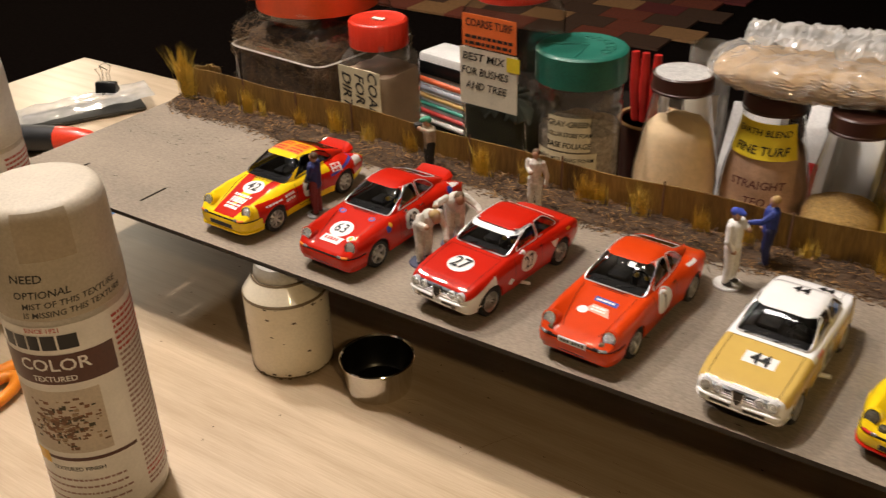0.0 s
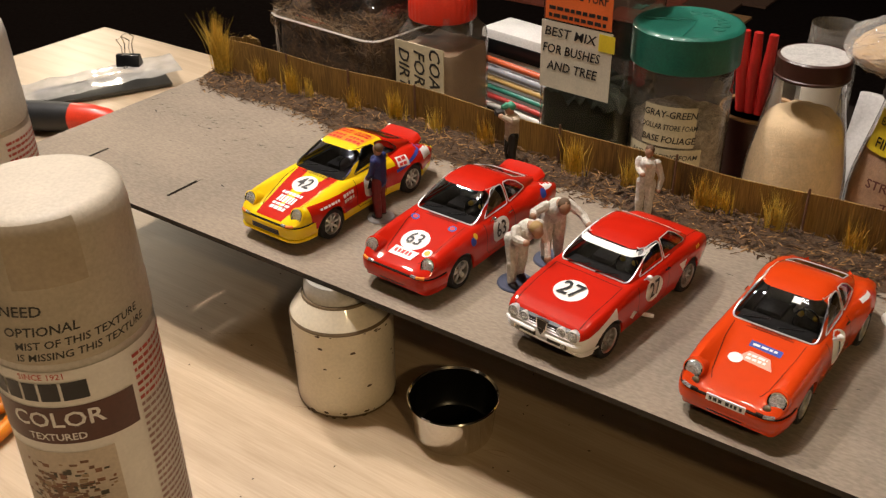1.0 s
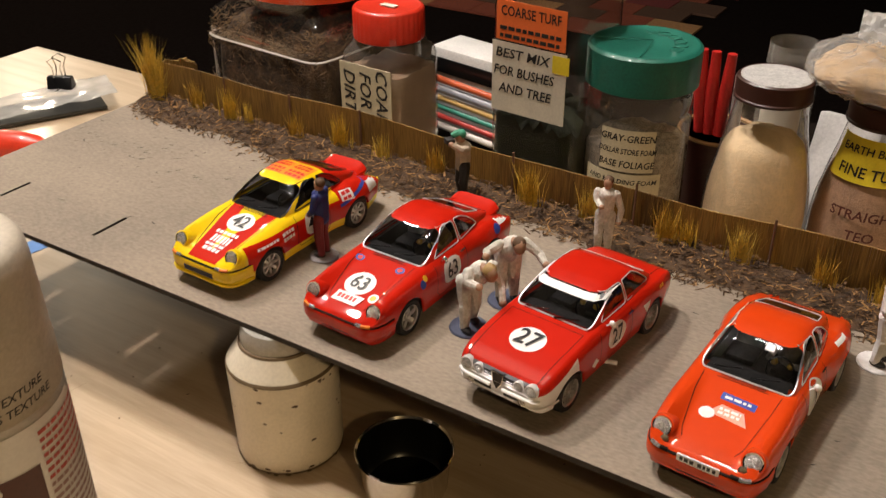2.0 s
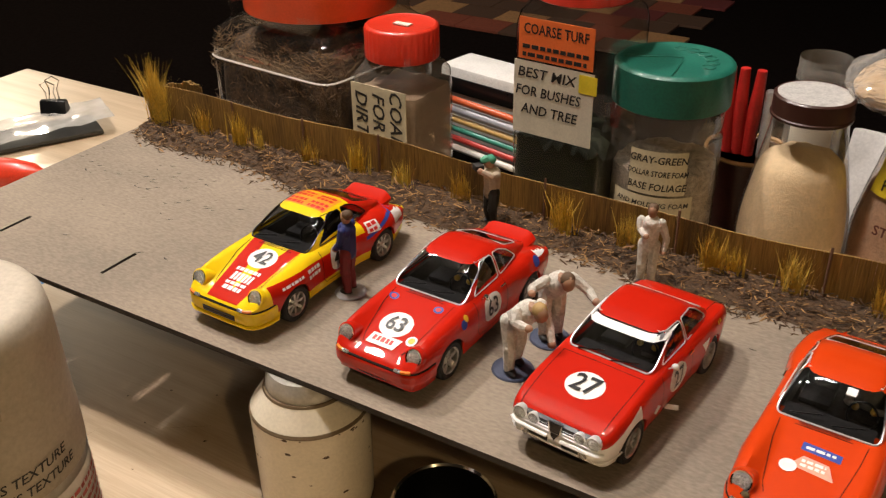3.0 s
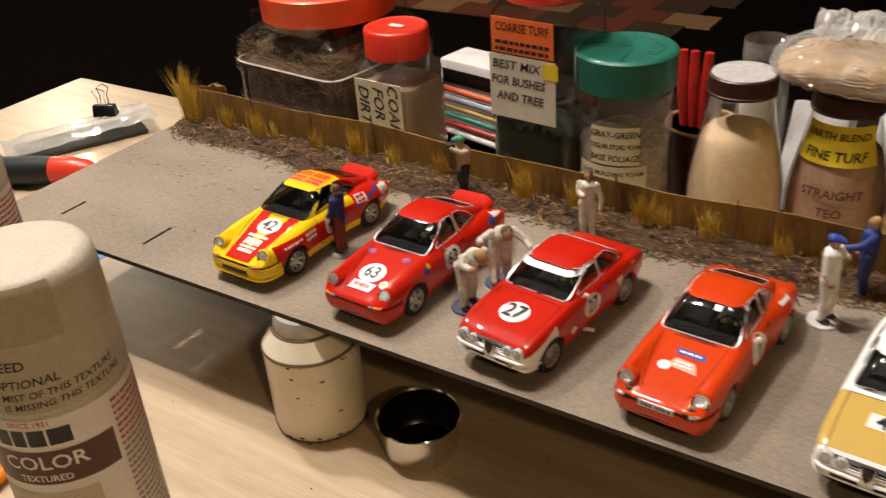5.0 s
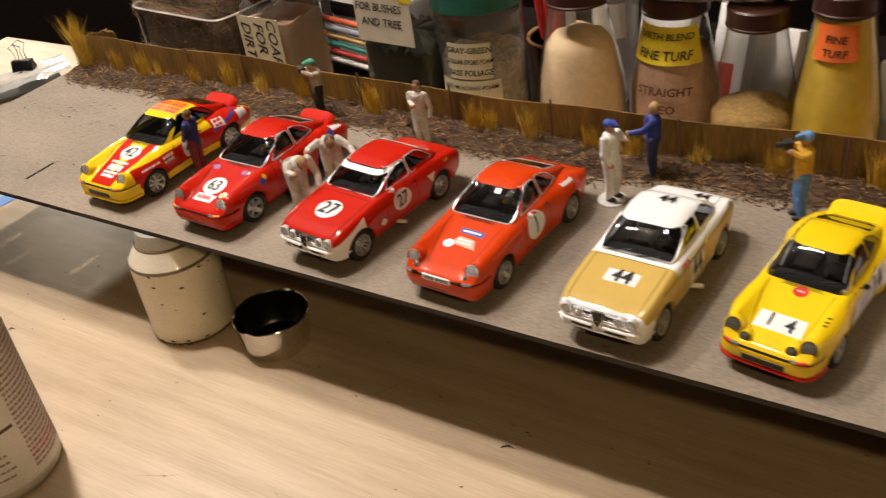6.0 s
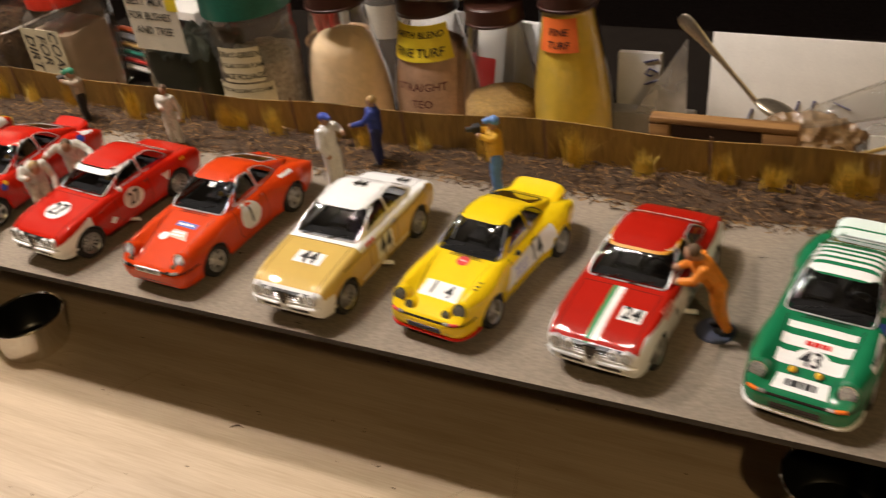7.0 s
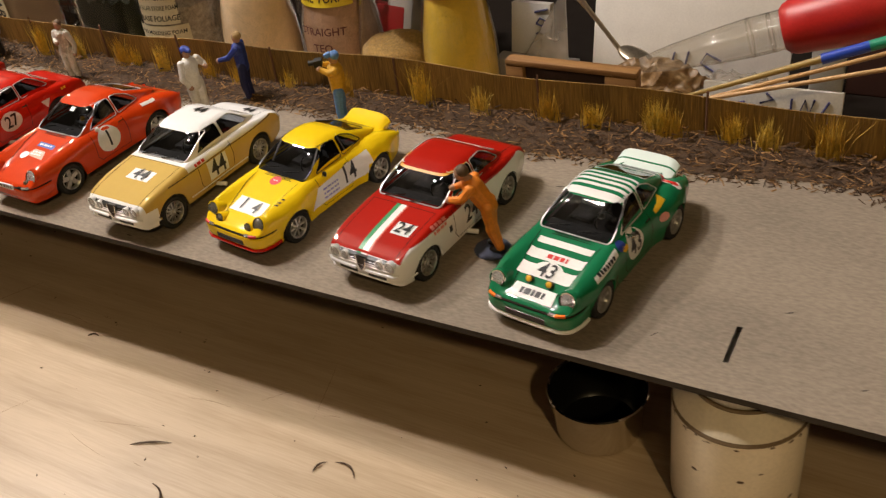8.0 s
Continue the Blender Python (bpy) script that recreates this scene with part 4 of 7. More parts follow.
# 42: yellow with red sides and hood stripes
x, y = car_at(REAR_ENGINE, .338, .049, -1.5)
c = Car(REAR_ENGINE, x, y, -1.5, "yellow and red racing model car number 42 with white sponsor decals", paint("enamel_yellow_red", YELLOW, [
    (RED, [(1, -.226, 0, .3957), (-1, .139, 0, -.583), (0, -1, 0, .60), (0, 0, 1, .55)]),
    (RED, [(1, 0, 0, .66), (0, 1, 0, -1.62), (0, -.03, -1, -.76), (0, 0, 1, .36)]),
    (RED, [(0, 1, 0, .70), (0, 0, 1, .36), (0, -1, 0, -1.86)])]), "eight", .055, .085, BLACK)
nose_rear_engine(c, paint("enamel_yellow", YELLOW), splitter=paint("enamel_yellow_lip", YELLOW))
c.rear_kit("red ducktail spoiler", paint("enamel_red_tail", RED))
c.disc(0, 1.04, .26, .23, "top", WHITE, label="white number roundel")
c.words("42", 0, 1.04, .30, "top", BLACKD, lift=.0008)
for k, (bu, bw, bh) in enumerate(((.71, .50, .07), (.55, .40, .17), (.40, .42, .06), (.30, .36, .08))):
    c.bars(0, bu, bw, bh, "top", WHITE, 1, label="white sponsor lettering bars", seed=3 + k)
c.quad([(-.42, 2.10), (.42, 2.10), (.42, 2.62), (-.42, 2.62)], "top", mat("orange_decal", (.80, .30, .015), .4), label="orange roof panel")
for k, (bx, by) in enumerate(((-.22, 2.22), (.22, 2.22), (-.22, 2.48), (.22, 2.48))):
    c.bars(bx, by, .34, .07, "top", REDD, 2, label="red logo bars", seed=k)
c.disc(2.02, .62, .23, .21, "right", WHITE, label="white door roundel", power=3)
c.words("42", 2.02, .62, .30, "right", BLACKD)
c.quad([(2.75, .70), (3.05, .66), (3.05, .84), (2.78, .86)], "right", WHITE, label="white sponsor block")
c.bars(2.9, .77, .2, .05, "right", REDD, 2, seed=5)
c.quad([(3.5, .58), (3.85, .55), (3.82, .74), (3.5, .78)], "right", WHITE)
c.quad([(2.7, .60), (3.6, .80), (3.6, .86), (2.7, .66)], "right", BLUED, label="blue stripe")
c.bars(1.35, .66, .30, .06, "right", WHITE, 2, seed=7)
c.bars(.85, .70, .5, .04, "right", WHITE, 1, seed=8)

# 63: all red
x, y = car_at(REAR_ENGINE, .456, .047, -1.5)
red63 = paint("enamel_red_a", RED)
c = Car(REAR_ENGINE, x, y, -2, "glossy red racing model car number 63 with round white decals", red63, "five", .0, .03)
nose_rear_engine(c, red63, intake=False)
c.driver(TANHELM, TANHELM, GLOVE)
c.rear_kit("red ducktail spoiler", red63)
c.disc(-.06, .70, .26, .24, "top", WHITE, label="white number roundel")
c.words("63", -.06, .70, .29, "top", BLACKD, lift=.0008)
c.quad([(-.30, .26), (.17, .26), (.22, .46), (-.28, .46)], "top", WHITE, .0005, label="white sponsor plate")
c.bars(-.05, .37, .36, .09, "top", REDD, 1, .0007, label="red logo bars", seed=4)
for dx, du in ((-.44, 1.18), (.34, 1.20)):
    c.disc(dx, du, .08, .07, "top", BLUED, name="badge", label="small blue round badge")
    c.disc(dx, du, .045, .04, "top", REDD, .0005, name="badge_centre")
c.disc(.33, .52, .085, .09, "top", WHITE, name="badge", label="white yellow-edged shell badge")
c.disc(.33, .52, .05, .055, "top", YELD, .0005, name="badge_centre")
c.disc(1.22, .72, .07, .07, "right", BLUED, name="badge")
c.disc(1.30, .78, .05, .05, "right", YELD, name="badge")
c.disc(2.0, .62, .23, .20, "right", WHITE, label="white door roundel", power=3)
c.words("63", 2.0, .62, .28, "right", BLACKD)
c.quad([(3.45, .76), (3.80, .70), (3.80, .78), (3.45, .84)], "right", WHITE)
c.disc(3.35, .74, .10, .08, "right", BLUED, name="badge")
c.mirror("right", CHROME)

# 27: red coupe with white front corners and screen band
x, y = car_at(COUPE, .573, .033, -6)
m27 = paint("enamel_red_white", RED, [(WHITEP, [(0, .28, -1, -1.085), (0, -1, 0, 1.02)]), (WHITEP, [(0, 0, -1, -.50), (0, -1, 0, 1.3)])])
c = Car(COUPE, x, y, -6, "red coupe racing model car number 27 with white front corners", m27, "ring", .01, .01)
nose_coupe(c, WHITE, True)
c.driver(DARKIN, HELMET, GLOVE)
c.disc(0, .80, .27, .25, "top", WHITE, label="white number roundel")
c.words("27", 0, .80, .34, "top", BLACKD, lift=.0008)
c.disc(1.95, .64, .25, .20, "right", WHITE, label="white door roundel")
c.words("27", 1.95, .64, .27, "right", BLACKD)
c.quad([(1.27, .46), (1.37, .54), (1.47, .46), (1.37, .38)], "right", WHITE, label="white diamond badge")
c.quad([(2.72, .72), (2.95, .72), (2.84, .55), (2.83, .55)], "right", WHITE, label="white triangle badge")
c.bars(3.35, .76, .12, .05, "right", YELD, 1)
c.quad([(-.555, 1.165), (.555, 1.165), (.54, 1.222), (-.54, 1.222)], "front", WHITE, .0007, "sun_strip", "white screen band", 12)
c.mirror("right", WHITE, 1.66, 1.0)
c.rod("exhaust", [(.70, 1.75, .24), (.88, 1.85, .22)], .035, WHITE, "pale side exhaust tip", 8)

# 1: orange-red
x, y = car_at(REAR_ENGINE, .688, .041, -2)
m1 = paint("enamel_orange", ORANGE)
c = Car(REAR_ENGINE, x, y, -3, "orange-red rally model car with white door number 1", m1, "five", .015, .06)
nose_rear_engine(c, m1, intake=False, lamps=(LENS, GAP))
c.driver(SUIT, HELMET, GLOVE)
c.quad([(-.16, 1.00), (.30, .98), (.30, 1.10), (-.16, 1.12)], "top", BLUED, label="blue sponsor strip")
c.bars(.07, 1.05, .36, .04, "top", WHITE, 1, seed=2)
c.quad([(-.22, .74), (.30, .70), (.20, .90), (-.10, .92)], "top", mat("faded_rally_plate", (.80, .35, .25), .45), label="red and white rally plate")
c.bars(.04, .82, .28, .04, "top", WHITE, 2, seed=9)
c.disc(-.22, .72, .10, .09, "top", WHITE, .0005, name="badge", label="white round badge")
c.wrap("number_plate", [(.01, .585), (.030, .58), (.034, .48), (.018, .475)], WHITE, "white number plate", (-.27, .27))
for x0, x1 in ((-.23, -.19), (-.17, -.12), (-.10, -.05), (0.0, .05), (.07, .10), (.12, .16), (.19, .23)):
    c.wrap("lettering_bar", [(.0330, .558), (.0365, .53), (.0368, .503)], BLACKD, span=(x0, x1))
c.disc(1.95, .62, .27, .25, "right", WHITE, label="white door roundel")
c.words("1", 1.95, .62, .34, "right", BLACKD)
c.quad([(2.95, .82), (3.3, .80), (3.3, .85), (2.95, .87)], "right", WHITE)
c.quad([(.08, 1.185), (.20, 1.185), (.20, 1.235), (.08, 1.235)], "front", WHITE, .0008)
c.mirror("right", WHITE)
for sx in (-1, 1):
    c.round_lamp(sx * .50, .115, .595, .055, 18, lens=mat("horn_grille", (.25, .20, .12), .4, .5))

# 44: gold and white coupe
x, y = car_at(COUPE, .805, .030, -2)
m44 = paint("enamel_gold_white", GOLD, [(WHITEP, [(0, 1, 0, -.64), (0, 0, 1, .80)]), (WHITEP, [(0, -1, 0, 1.72)]), (WHITEP, [(0, -1, 0, 1.50), (0, 0, -1, -.60)]), (WHITEP, [(0, 1, 0, .9), (-1, 0, 0, -.66), (0, 0, 1, .60)])], .32)
c = Car(COUPE, x, y, -3, "white-roofed coupe racing model car number 44 with gold hood", m44, "ring", .01, .01, BRIGHT)
nose_coupe(c, WHITE)
c.driver(DARKIN, HELMET, DARKIN)
for text_u, sz in ((.86, .30),):
    c.quad([(-.24, .72), (.30, .72), (.30, 1.00), (-.24, 1.00)], "top", WHITE, label="white number square")
    c.words("44", .03, .86, sz, "top", BLACKD, lift=.0008)
c.words("44", .05, 2.55, .26, "top", BLACKD)
c.words("44", .22, 3.58, .26, "top", BLACKD)
c.quad([(1.72, .40), (2.22, .40), (2.22, .76), (1.72, .76)], "right", WHITE, label="white door number panel")
c.words("44", 1.97, .58, .36, "right", BLACKD)
c.quad([(.78, .775), (3.9, .775), (3.9, .79), (.78, .79)], "right", BLACKD, n=24, label="thin black coach line")
c.quad([(.95, .33), (3.0, .33), (3.0, .36), (.95, .36)], "right", WHITE, n=16)
c.bars(1.60, .84, .25, .05, "right", REDD, 1)
c.rod("exhaust", [(.70, 1.85, .26), (.90, 1.95, .23)], .04, WHITE, "pale side exhaust tip", 8)

# 14: yellow wide-body
x, y = .877, .0905
m14 = paint("enamel_yellow_b", YELLOW)
c = Car(REAR_ENGINE, x, y, -8, "yellow wide-bodied racing model car number 14 with flared arches", m14, "eight", .075, .12, BLACK, scale=.91)
nose_rear_engine(c, m14, splitter=paint("enamel_red_lip", RED), chrome=BLACK, lamps=(REDD, LENS), glass=SMOKY)
for sx in (-1, 1):
    c.rod("cage_bar", [(sx * .50, 1.72, .90), (sx * .46, 2.02, 1.21), (sx * .44, 2.55, 1.24), (sx * .55, 2.62, .88)], .018, WHITE, "white roll cage bar")
c.rear_kit("large yellow tail spoiler", m14, True)
c.disc(.02, 1.26, .12, .11, "top", REDD, name="badge", label="round red hood badge")
c.bars(.02, 1.26, .10, .025, "top", WHITE, 1)
c.quad([(-.38, .40), (.38, .40), (.36, .74), (-.36, .74)], "top", WHITE, label="white hood number panel")
c.words("1", -.16, .58, .28, "top", BLACKD)
c.words("4", .16, .56, .28, "top", BLACKD)
c.quad([(1.30, .38), (2.92, .38), (2.92, .82), (1.55, .72)], "right", WHITE, n=14, label="white door panel")
c.words("14", 2.36, .60, .36, "right", BLACKD)
for k in range(3):
    c.bars(1.85, .46 + .09 * k, .40, .035, "right", mat("lilac_script", (.25, .25, .60), .5), 1, seed=k)
for sx in (-1, 1):
    c.round_lamp(sx * .36, .13, .61, .082, 20, ring=BLACK, lens=SMOKY, deep=.12, bowl=m14)
c.mirror("right", BLACK)
for du in (.62, .70, .80):
    c.quad([(.60, du), (.66, du + .02), (.66, du + .06), (.60, du + .04)], "top", BLACKD)

# 24: red over white coupe with a green and white stripe
x, y = car_at(COUPE, 1.009, .036, -6)
m24 = paint("enamel_red_over_white", DKRED, [(WHITEP, [(1, 0, 0, .68), (0, 0, -1, -.745)]), (WHITEP, [(0, -1, 0, 1.76)]), (WHITEP, [(0, -1, 0, 1.45), (0, 0, -1, -.62)]), (WHITEP, [(0, .05, -1, -.80), (1, 0, 0, .70), (0, -1, 0, 1.0)])])
c = Car(COUPE, x, y, -6, "red and white coupe model car number 24 with green stripe", m24, "ring", .02, .03, ride=-.05)
nose_coupe(c, BRIGHT)
c.quad([(-.53, 1.212), (.53, 1.212), (.52, 1.233), (-.52, 1.233)], "front", mat("amber_band", (.58, .28, .02), .4), .0007, "sun_strip", "amber screen band", 12)
c.quad([(-.13, .16), (-.05, .16), (-.05, 1.28), (-.13, 1.28)], "top", GREEND, n=14, label="green hood stripe")
c.quad([(-.05, .16), (.06, .16), (.06, 1.28), (-.05, 1.28)], "top", WHITE, n=14, label="white hood stripe")
c.quad([(.06, .16), (.09, .16), (.09, 1.28), (.06, 1.28)], "top", mat("pale_red_stripe", (.60, .10, .06), .4), n=14)
c.quad([(.17, .64), (.52, .64), (.52, .92), (.17, .92)], "top", WHITE, label="white number square")
c.words("24", .345, .78, .26, "top", BLACKD, lift=.0008)
c.quad([(1.75, .40), (2.2, .40), (2.2, .78), (1.75, .78)], "right", WHITE)
c.words("24", 1.97, .60, .34, "right", BLACKD)
c.bars(1.15, .80, .36, .05, "right", mat("pink_script", (.70, .22, .18), .5), 2)
c.quad([(1.35, .55), (1.43, .55), (1.43, .66), (1.35, .66)], "right", BLACKD)
c.mirror("right", CHROME, 1.66, 1.0)
c.rod("exhaust", [(.70, 1.85, .26), (.90, 1.95, .23)], .04, WHITE, "pale side exhaust tip", 8)

# 43: green with white bands
x, y = car_at(REAR_ENGINE, 1.121, .039, -8, .94)
g43 = [(WHITEP, [(0, 1, 0, a - 2.005), (0, -1, 0, 2.005 - b), (0, 0, 1, z)]) for a, b, z in ((1.96, 2.12, 1.20), (2.20, 2.27, 1.20), (2.33, 2.40, 1.20), (2.46, 2.53, 1.20), (2.60, 2.67, 1.20))]
m43 = paint("enamel_green_white", GREENP, g43)
c = Car(REAR_ENGINE, x, y, -8, "green racing model car number 43 with white hood and roof bands", m43, "eight", .06, .10, BRIGHT, ride=-.03, scale=.94)
nose_rear_engine(c, m43, splitter=WHITE)
c.driver(DARKIN, HELMET, DARKIN)
c.rear_kit("green and white ducktail spoiler", paint("enamel_green_tail", GREENP, [((.70, .80, .75), [(0, 1, 0, 1.58)]), (GREENP, [(0, 1, 0, 1.80), (0, -1, 0, -1.835)])]), True)
for a, b, hw in ((1.12, 1.24, .46), (.82, 1.00, .47), (.50, .72, .45)):
    c.quad([(-hw, a), (hw, a), (hw * 1.02, b), (-hw * 1.02, b)], "top", WHITE, n=12, label="white hood band")
c.bars(.02, .91, .34, .08, "top", REDD, 1, .0005, "red logo bars", 6)
c.disc(0, .66, .24, .16, "top", WHITE, .0004)
c.words("43", 0, .64, .28, "top", BLACKD, lift=.0007)
c.quad([(-.37, .10), (.37, .10), (.34, .34), (-.34, .34)], "top", WHITE, .0004, label="white sponsor panel")
c.bars(0, .22, .42, .10, "top", BLACKD, 1, .0007, seed=8)
for sx in (-.17, .17):
    c.round_lamp(sx, .40, .70, .055, 40, ring=BLACK, lens=YELD, name="spot_lamp", deep=.09)
c.disc(1.90, .66, .24, .24, "right", WHITE, label="white door roundel")
c.words("43", 1.90, .66, .32, "right", BLACKD)
c.quad([(.70, .72), (1.40, .76), (1.42, .86), (.72, .80)], "right", WHITE, n=10)
c.bars(1.05, .79, .5, .05, "right", BLACKD, 1, .0005, seed=4)
c.disc(1.55, .82, .10, .07, "right", BLUED, name="badge")
c.disc(1.62, .76, .08, .05, "right", YELD, name="badge")
c.disc(3.45, .86, .10, .10, "right", WHITE, name="badge")
c.disc(3.45, .86, .06, .06, "right", REDD, .0005, name="badge_centre")
c.disc(2.75, .66, .11, .07, "right", mat("pink_badge", (.75, .35, .30), .5), name="badge")
c.quad([(2.6, .78), (2.95, .84), (2.95, .90), (2.6, .84)], "right", YELD)
c.mirror("right", CHROME)


# ---- verge: fence, mulch, grass ----
FENCE_Y = 0.250


def fence_y(x):
    return FENCE_Y + 0.004 * math.sin(x * 7.0) + 0.002 * math.sin(x * 23 + 1)


def fence_top(x):
    return 0.0345 + 0.0022 * math.sin(x * 9 + .6) + 0.0012 * math.sin(x * 31) - 0.002 * math.exp(-((x - .58) / .05) ** 2)


rng = random.Random(11)
REED = mat("reed_straw", (0.315, 0.185, 0.042), 0.75, vary=0.25, size=30, fine=1500, stretch=(1, 1, 0.05), bump=0.25, stain=(0.135, 0.072, 0.018))
fence = thing("fence", at(0, 0, H), "low reed-straw fence along the back of the board", "fence")
bm = bmesh.new()
x = 0.012
while x < 1.44:
    w = rng.uniform(.0005, .0011)
    y, z, d = fence_y(x) + rng.uniform(-.00018, .00018), fence_top(x) + rng.uniform(-.0002, .0002), .0006
    lean = rng.uniform(-.0002, .0002)
    a = [bm.verts.new(p) for p in ((x, y - d, 0), (x + w, y - d * .7, 0), (x + w + lean, y - d * .7, z), (x + lean, y - d, z + rng.uniform(-.0002, .0002)), (x, y + d, 0), (x + w, y + d, 0), (x + w + lean, y + d, z), (x + lean, y + d, z))]
    for q in ((0, 1, 2, 3), (5, 4, 7, 6), (3, 2, 6, 7), (4, 0, 3, 7), (1, 5, 6, 2)):
        bm.faces.new([a[k] for k in q])
    x += w * .93
# the mat turns back at its end
for k in range(12):
    y0 = fence_y(0.012) + k * .0022
    z = .036 + rng.uniform(-.002, .002)
    box(bm, .012 + k * .0016, .0135 + k * .0016, y0, y0 + .0022, 0, z)
    box(bm, .020 + k * .0020, .0225 + k * .0020, FENCE_Y + .022, FENCE_Y + .0245, 0, z - .001)
straw = part("straw", bm, REED, fence, smooth=False)
straw["kind"] = "stuff"
POST = mat("fence_post", (0.13, 0.06, 0.03), 0.8, bump=0.3)
for px in (.105, .185, .262, .417, .520, .622, .735, .86, .99, 1.12, 1.25, 1.37):
    bm = bmesh.new()
    m = Matrix.Translation((px, fence_y(px) - .0026, 0))
    lathe(bm, [(.0010, 0), (.0010, .0375), (.0008, .0385)], 8, m=m)
    part("post", bm, POST, fence, "dark round post")

bm = bmesh.new()
n = 17000
for _ in range(n):
    x = rng.uniform(.004, 1.45)
    edge = .203 + .006 * math.sin(x * 17) + .004 * math.sin(x * 41 + 2) + (.02 * math.exp(-x / .02))
    y = rng.uniform(edge, fence_y(x) + .02) if rng.random() < .93 else edge - abs(rng.gauss(0, .005))
    l, w, a = rng.uniform(.0018, .0085), rng.uniform(.0005, .0013), rng.gauss(0.3, .9)
    z = rng.uniform(.0006, .0075) * min(1, max(.15, (y - edge) / .02))
    t, c0 = rng.uniform(-.45, .45), Vector((x, y, z))
    dv, wv = Vector((math.cos(a) * l / 2, math.sin(a) * l / 2, t * l / 2)), Vector((-math.sin(a) * w, math.cos(a) * w, rng.uniform(-.3, .3) * w))
    up = Vector((0, 0, .0005))
    q = [bm.verts.new(c0 + s * dv + r * wv) for s, r in ((-1, -.5), (1, -.5), (1, .5), (-1, .5))]
    top = bm.verts.new(c0 + up)
    bm.faces.new(q[::-1])
    for k in range(4):
        bm.faces.new((q[k], q[(k + 1) % 4], top))
m, N, L, b = nodes_of("mulch_bark")
ge, ra = N.new("ShaderNodeNewGeometry"), N.new("ShaderNodeValToRGB")
ra.color_ramp.elements[0].color, ra.color_ramp.elements[1].color = (.020, .010, .004, 1), (.36, .20, .072, 1)
ra.color_ramp.elements[1].position = 1.0
mid_c = ra.color_ramp.elements.new(.62)
mid_c.color = (.085, .043, .016, 1)
L.new(ge.outputs["Random Per Island"], ra.inputs["Fac"])
L.new(ra.outputs["Color"], b.inputs["Base Color"])
b.inputs["Roughness"].default_value = .9
MULCH = m
tagged(part("mulch", bm, MULCH, at=at(0, 0, H), smooth=False), "loose brown bark mulch strip below the fence", "mulch", kind="stuff")
bm = bmesh.new()
vs = []
for i in range(73):
    x = i * 1.45 / 72
    edge = .206 + .006 * math.sin(x * 17) + .004 * math.sin(x * 41 + 2) + (.02 * math.exp(-x / .02))
    vs.append([bm.verts.new((x, edge, .0003)), bm.verts.new((x, edge + .01, .0016)), bm.verts.new((x, FENCE_Y, .0024)), bm.verts.new((x, .283, .001)), bm.verts.new((x, .2835, .0003))])
for a, b in zip(vs, vs[1:]):
    for k in range(4):
        bm.faces.new((a[k], b[k], b[k + 1], a[k + 1]))
tagged(part("soil", bm, mat("mulch_soil", (.075, .040, .017), .95, vary=.5, size=300, fine=1500, bump=.8), at=at(0, 0, H + .0004), smooth=False), "dark brown soil under the mulch", "soil", kind="stuff")

# specks and scars on the road
bm = bmesh.new()
r2 = random.Random(5)
for _ in range(100):
    if r2.random() < .6:
        x, y = r2.gauss(.105, .05), r2.gauss(.150, .025)
    else:
        x, y = r2.uniform(.02, 1.4), r2.uniform(.005, .2)
    if not (.005 < x < 1.43 and .004 < y < .198):
        continue
    s, a = r2.uniform(.0004, .0014), r2.gauss(.4, .35)
    q = [bm.verts.new((x + s * k * math.cos(a + p), y + s * k * math.sin(a + p), .0004)) for p, k in ((0, 3.4), (1.4, .5), (3.0, 2.8), (4.4, .6))]
    bm.faces.new(q)
tagged(part("crumbs", bm, mat("dark_crumb", (.05, .038, .025), .9), at=at(0, 0, H), smooth=False), "dark crumbs and scuffs on the road surface", "crumbs", kind="stuff")


def tuft(x, y, h, n, seed, colour, tall=1.0):
    r = random.Random(seed)
    bm = bmesh.new()
    for _ in range(int(n * 2.7)):
        a, sp = r.uniform(0, 6.28), abs(r.gauss(0, .25))
        l, w = h * r.uniform(.45, 1.2), r.uniform(.00022, .0005)
        bx, by = r.gauss(0, .0040), r.gauss(0, .0012)
        pts = []
        for t in (0, .5, 1):
            pts.append(Vector((bx + math.cos(a) * sp * l * t ** 1.5, by + math.sin(a) * sp * l * .5 * t ** 1.5, l * t * (1 - .18 * sp * t))))
        sd = Vector((-math.sin(a), math.cos(a), 0)) * w
        sd2 = Vector((math.cos(a) * .5, math.sin(a) * .5, 0)) * w
        v = [bm.verts.new(pts[0] - sd), bm.verts.new(pts[0] + sd), bm.verts.new(pts[1] + sd * .8), bm.verts.new(pts[1] - sd * .8), bm.verts.new(pts[2]), bm.verts.new(pts[0] + sd2), bm.verts.new(pts[1] + sd2)]
        bm.faces.new((v[0], v[1], v[2], v[3]))
        bm.faces.new((v[3], v[2], v[4]))
        bm.faces.new((v[0], v[5], v[6], v[3]))
        bm.faces.new((v[3], v[6], v[4]))
    tagged(part("grass_tuft", bm, colour, at=at(x, y, H + .001), smooth=False, flip=False), "dry yellow grass tuft against the reed fence", "grass", "grass tufts along the fence")


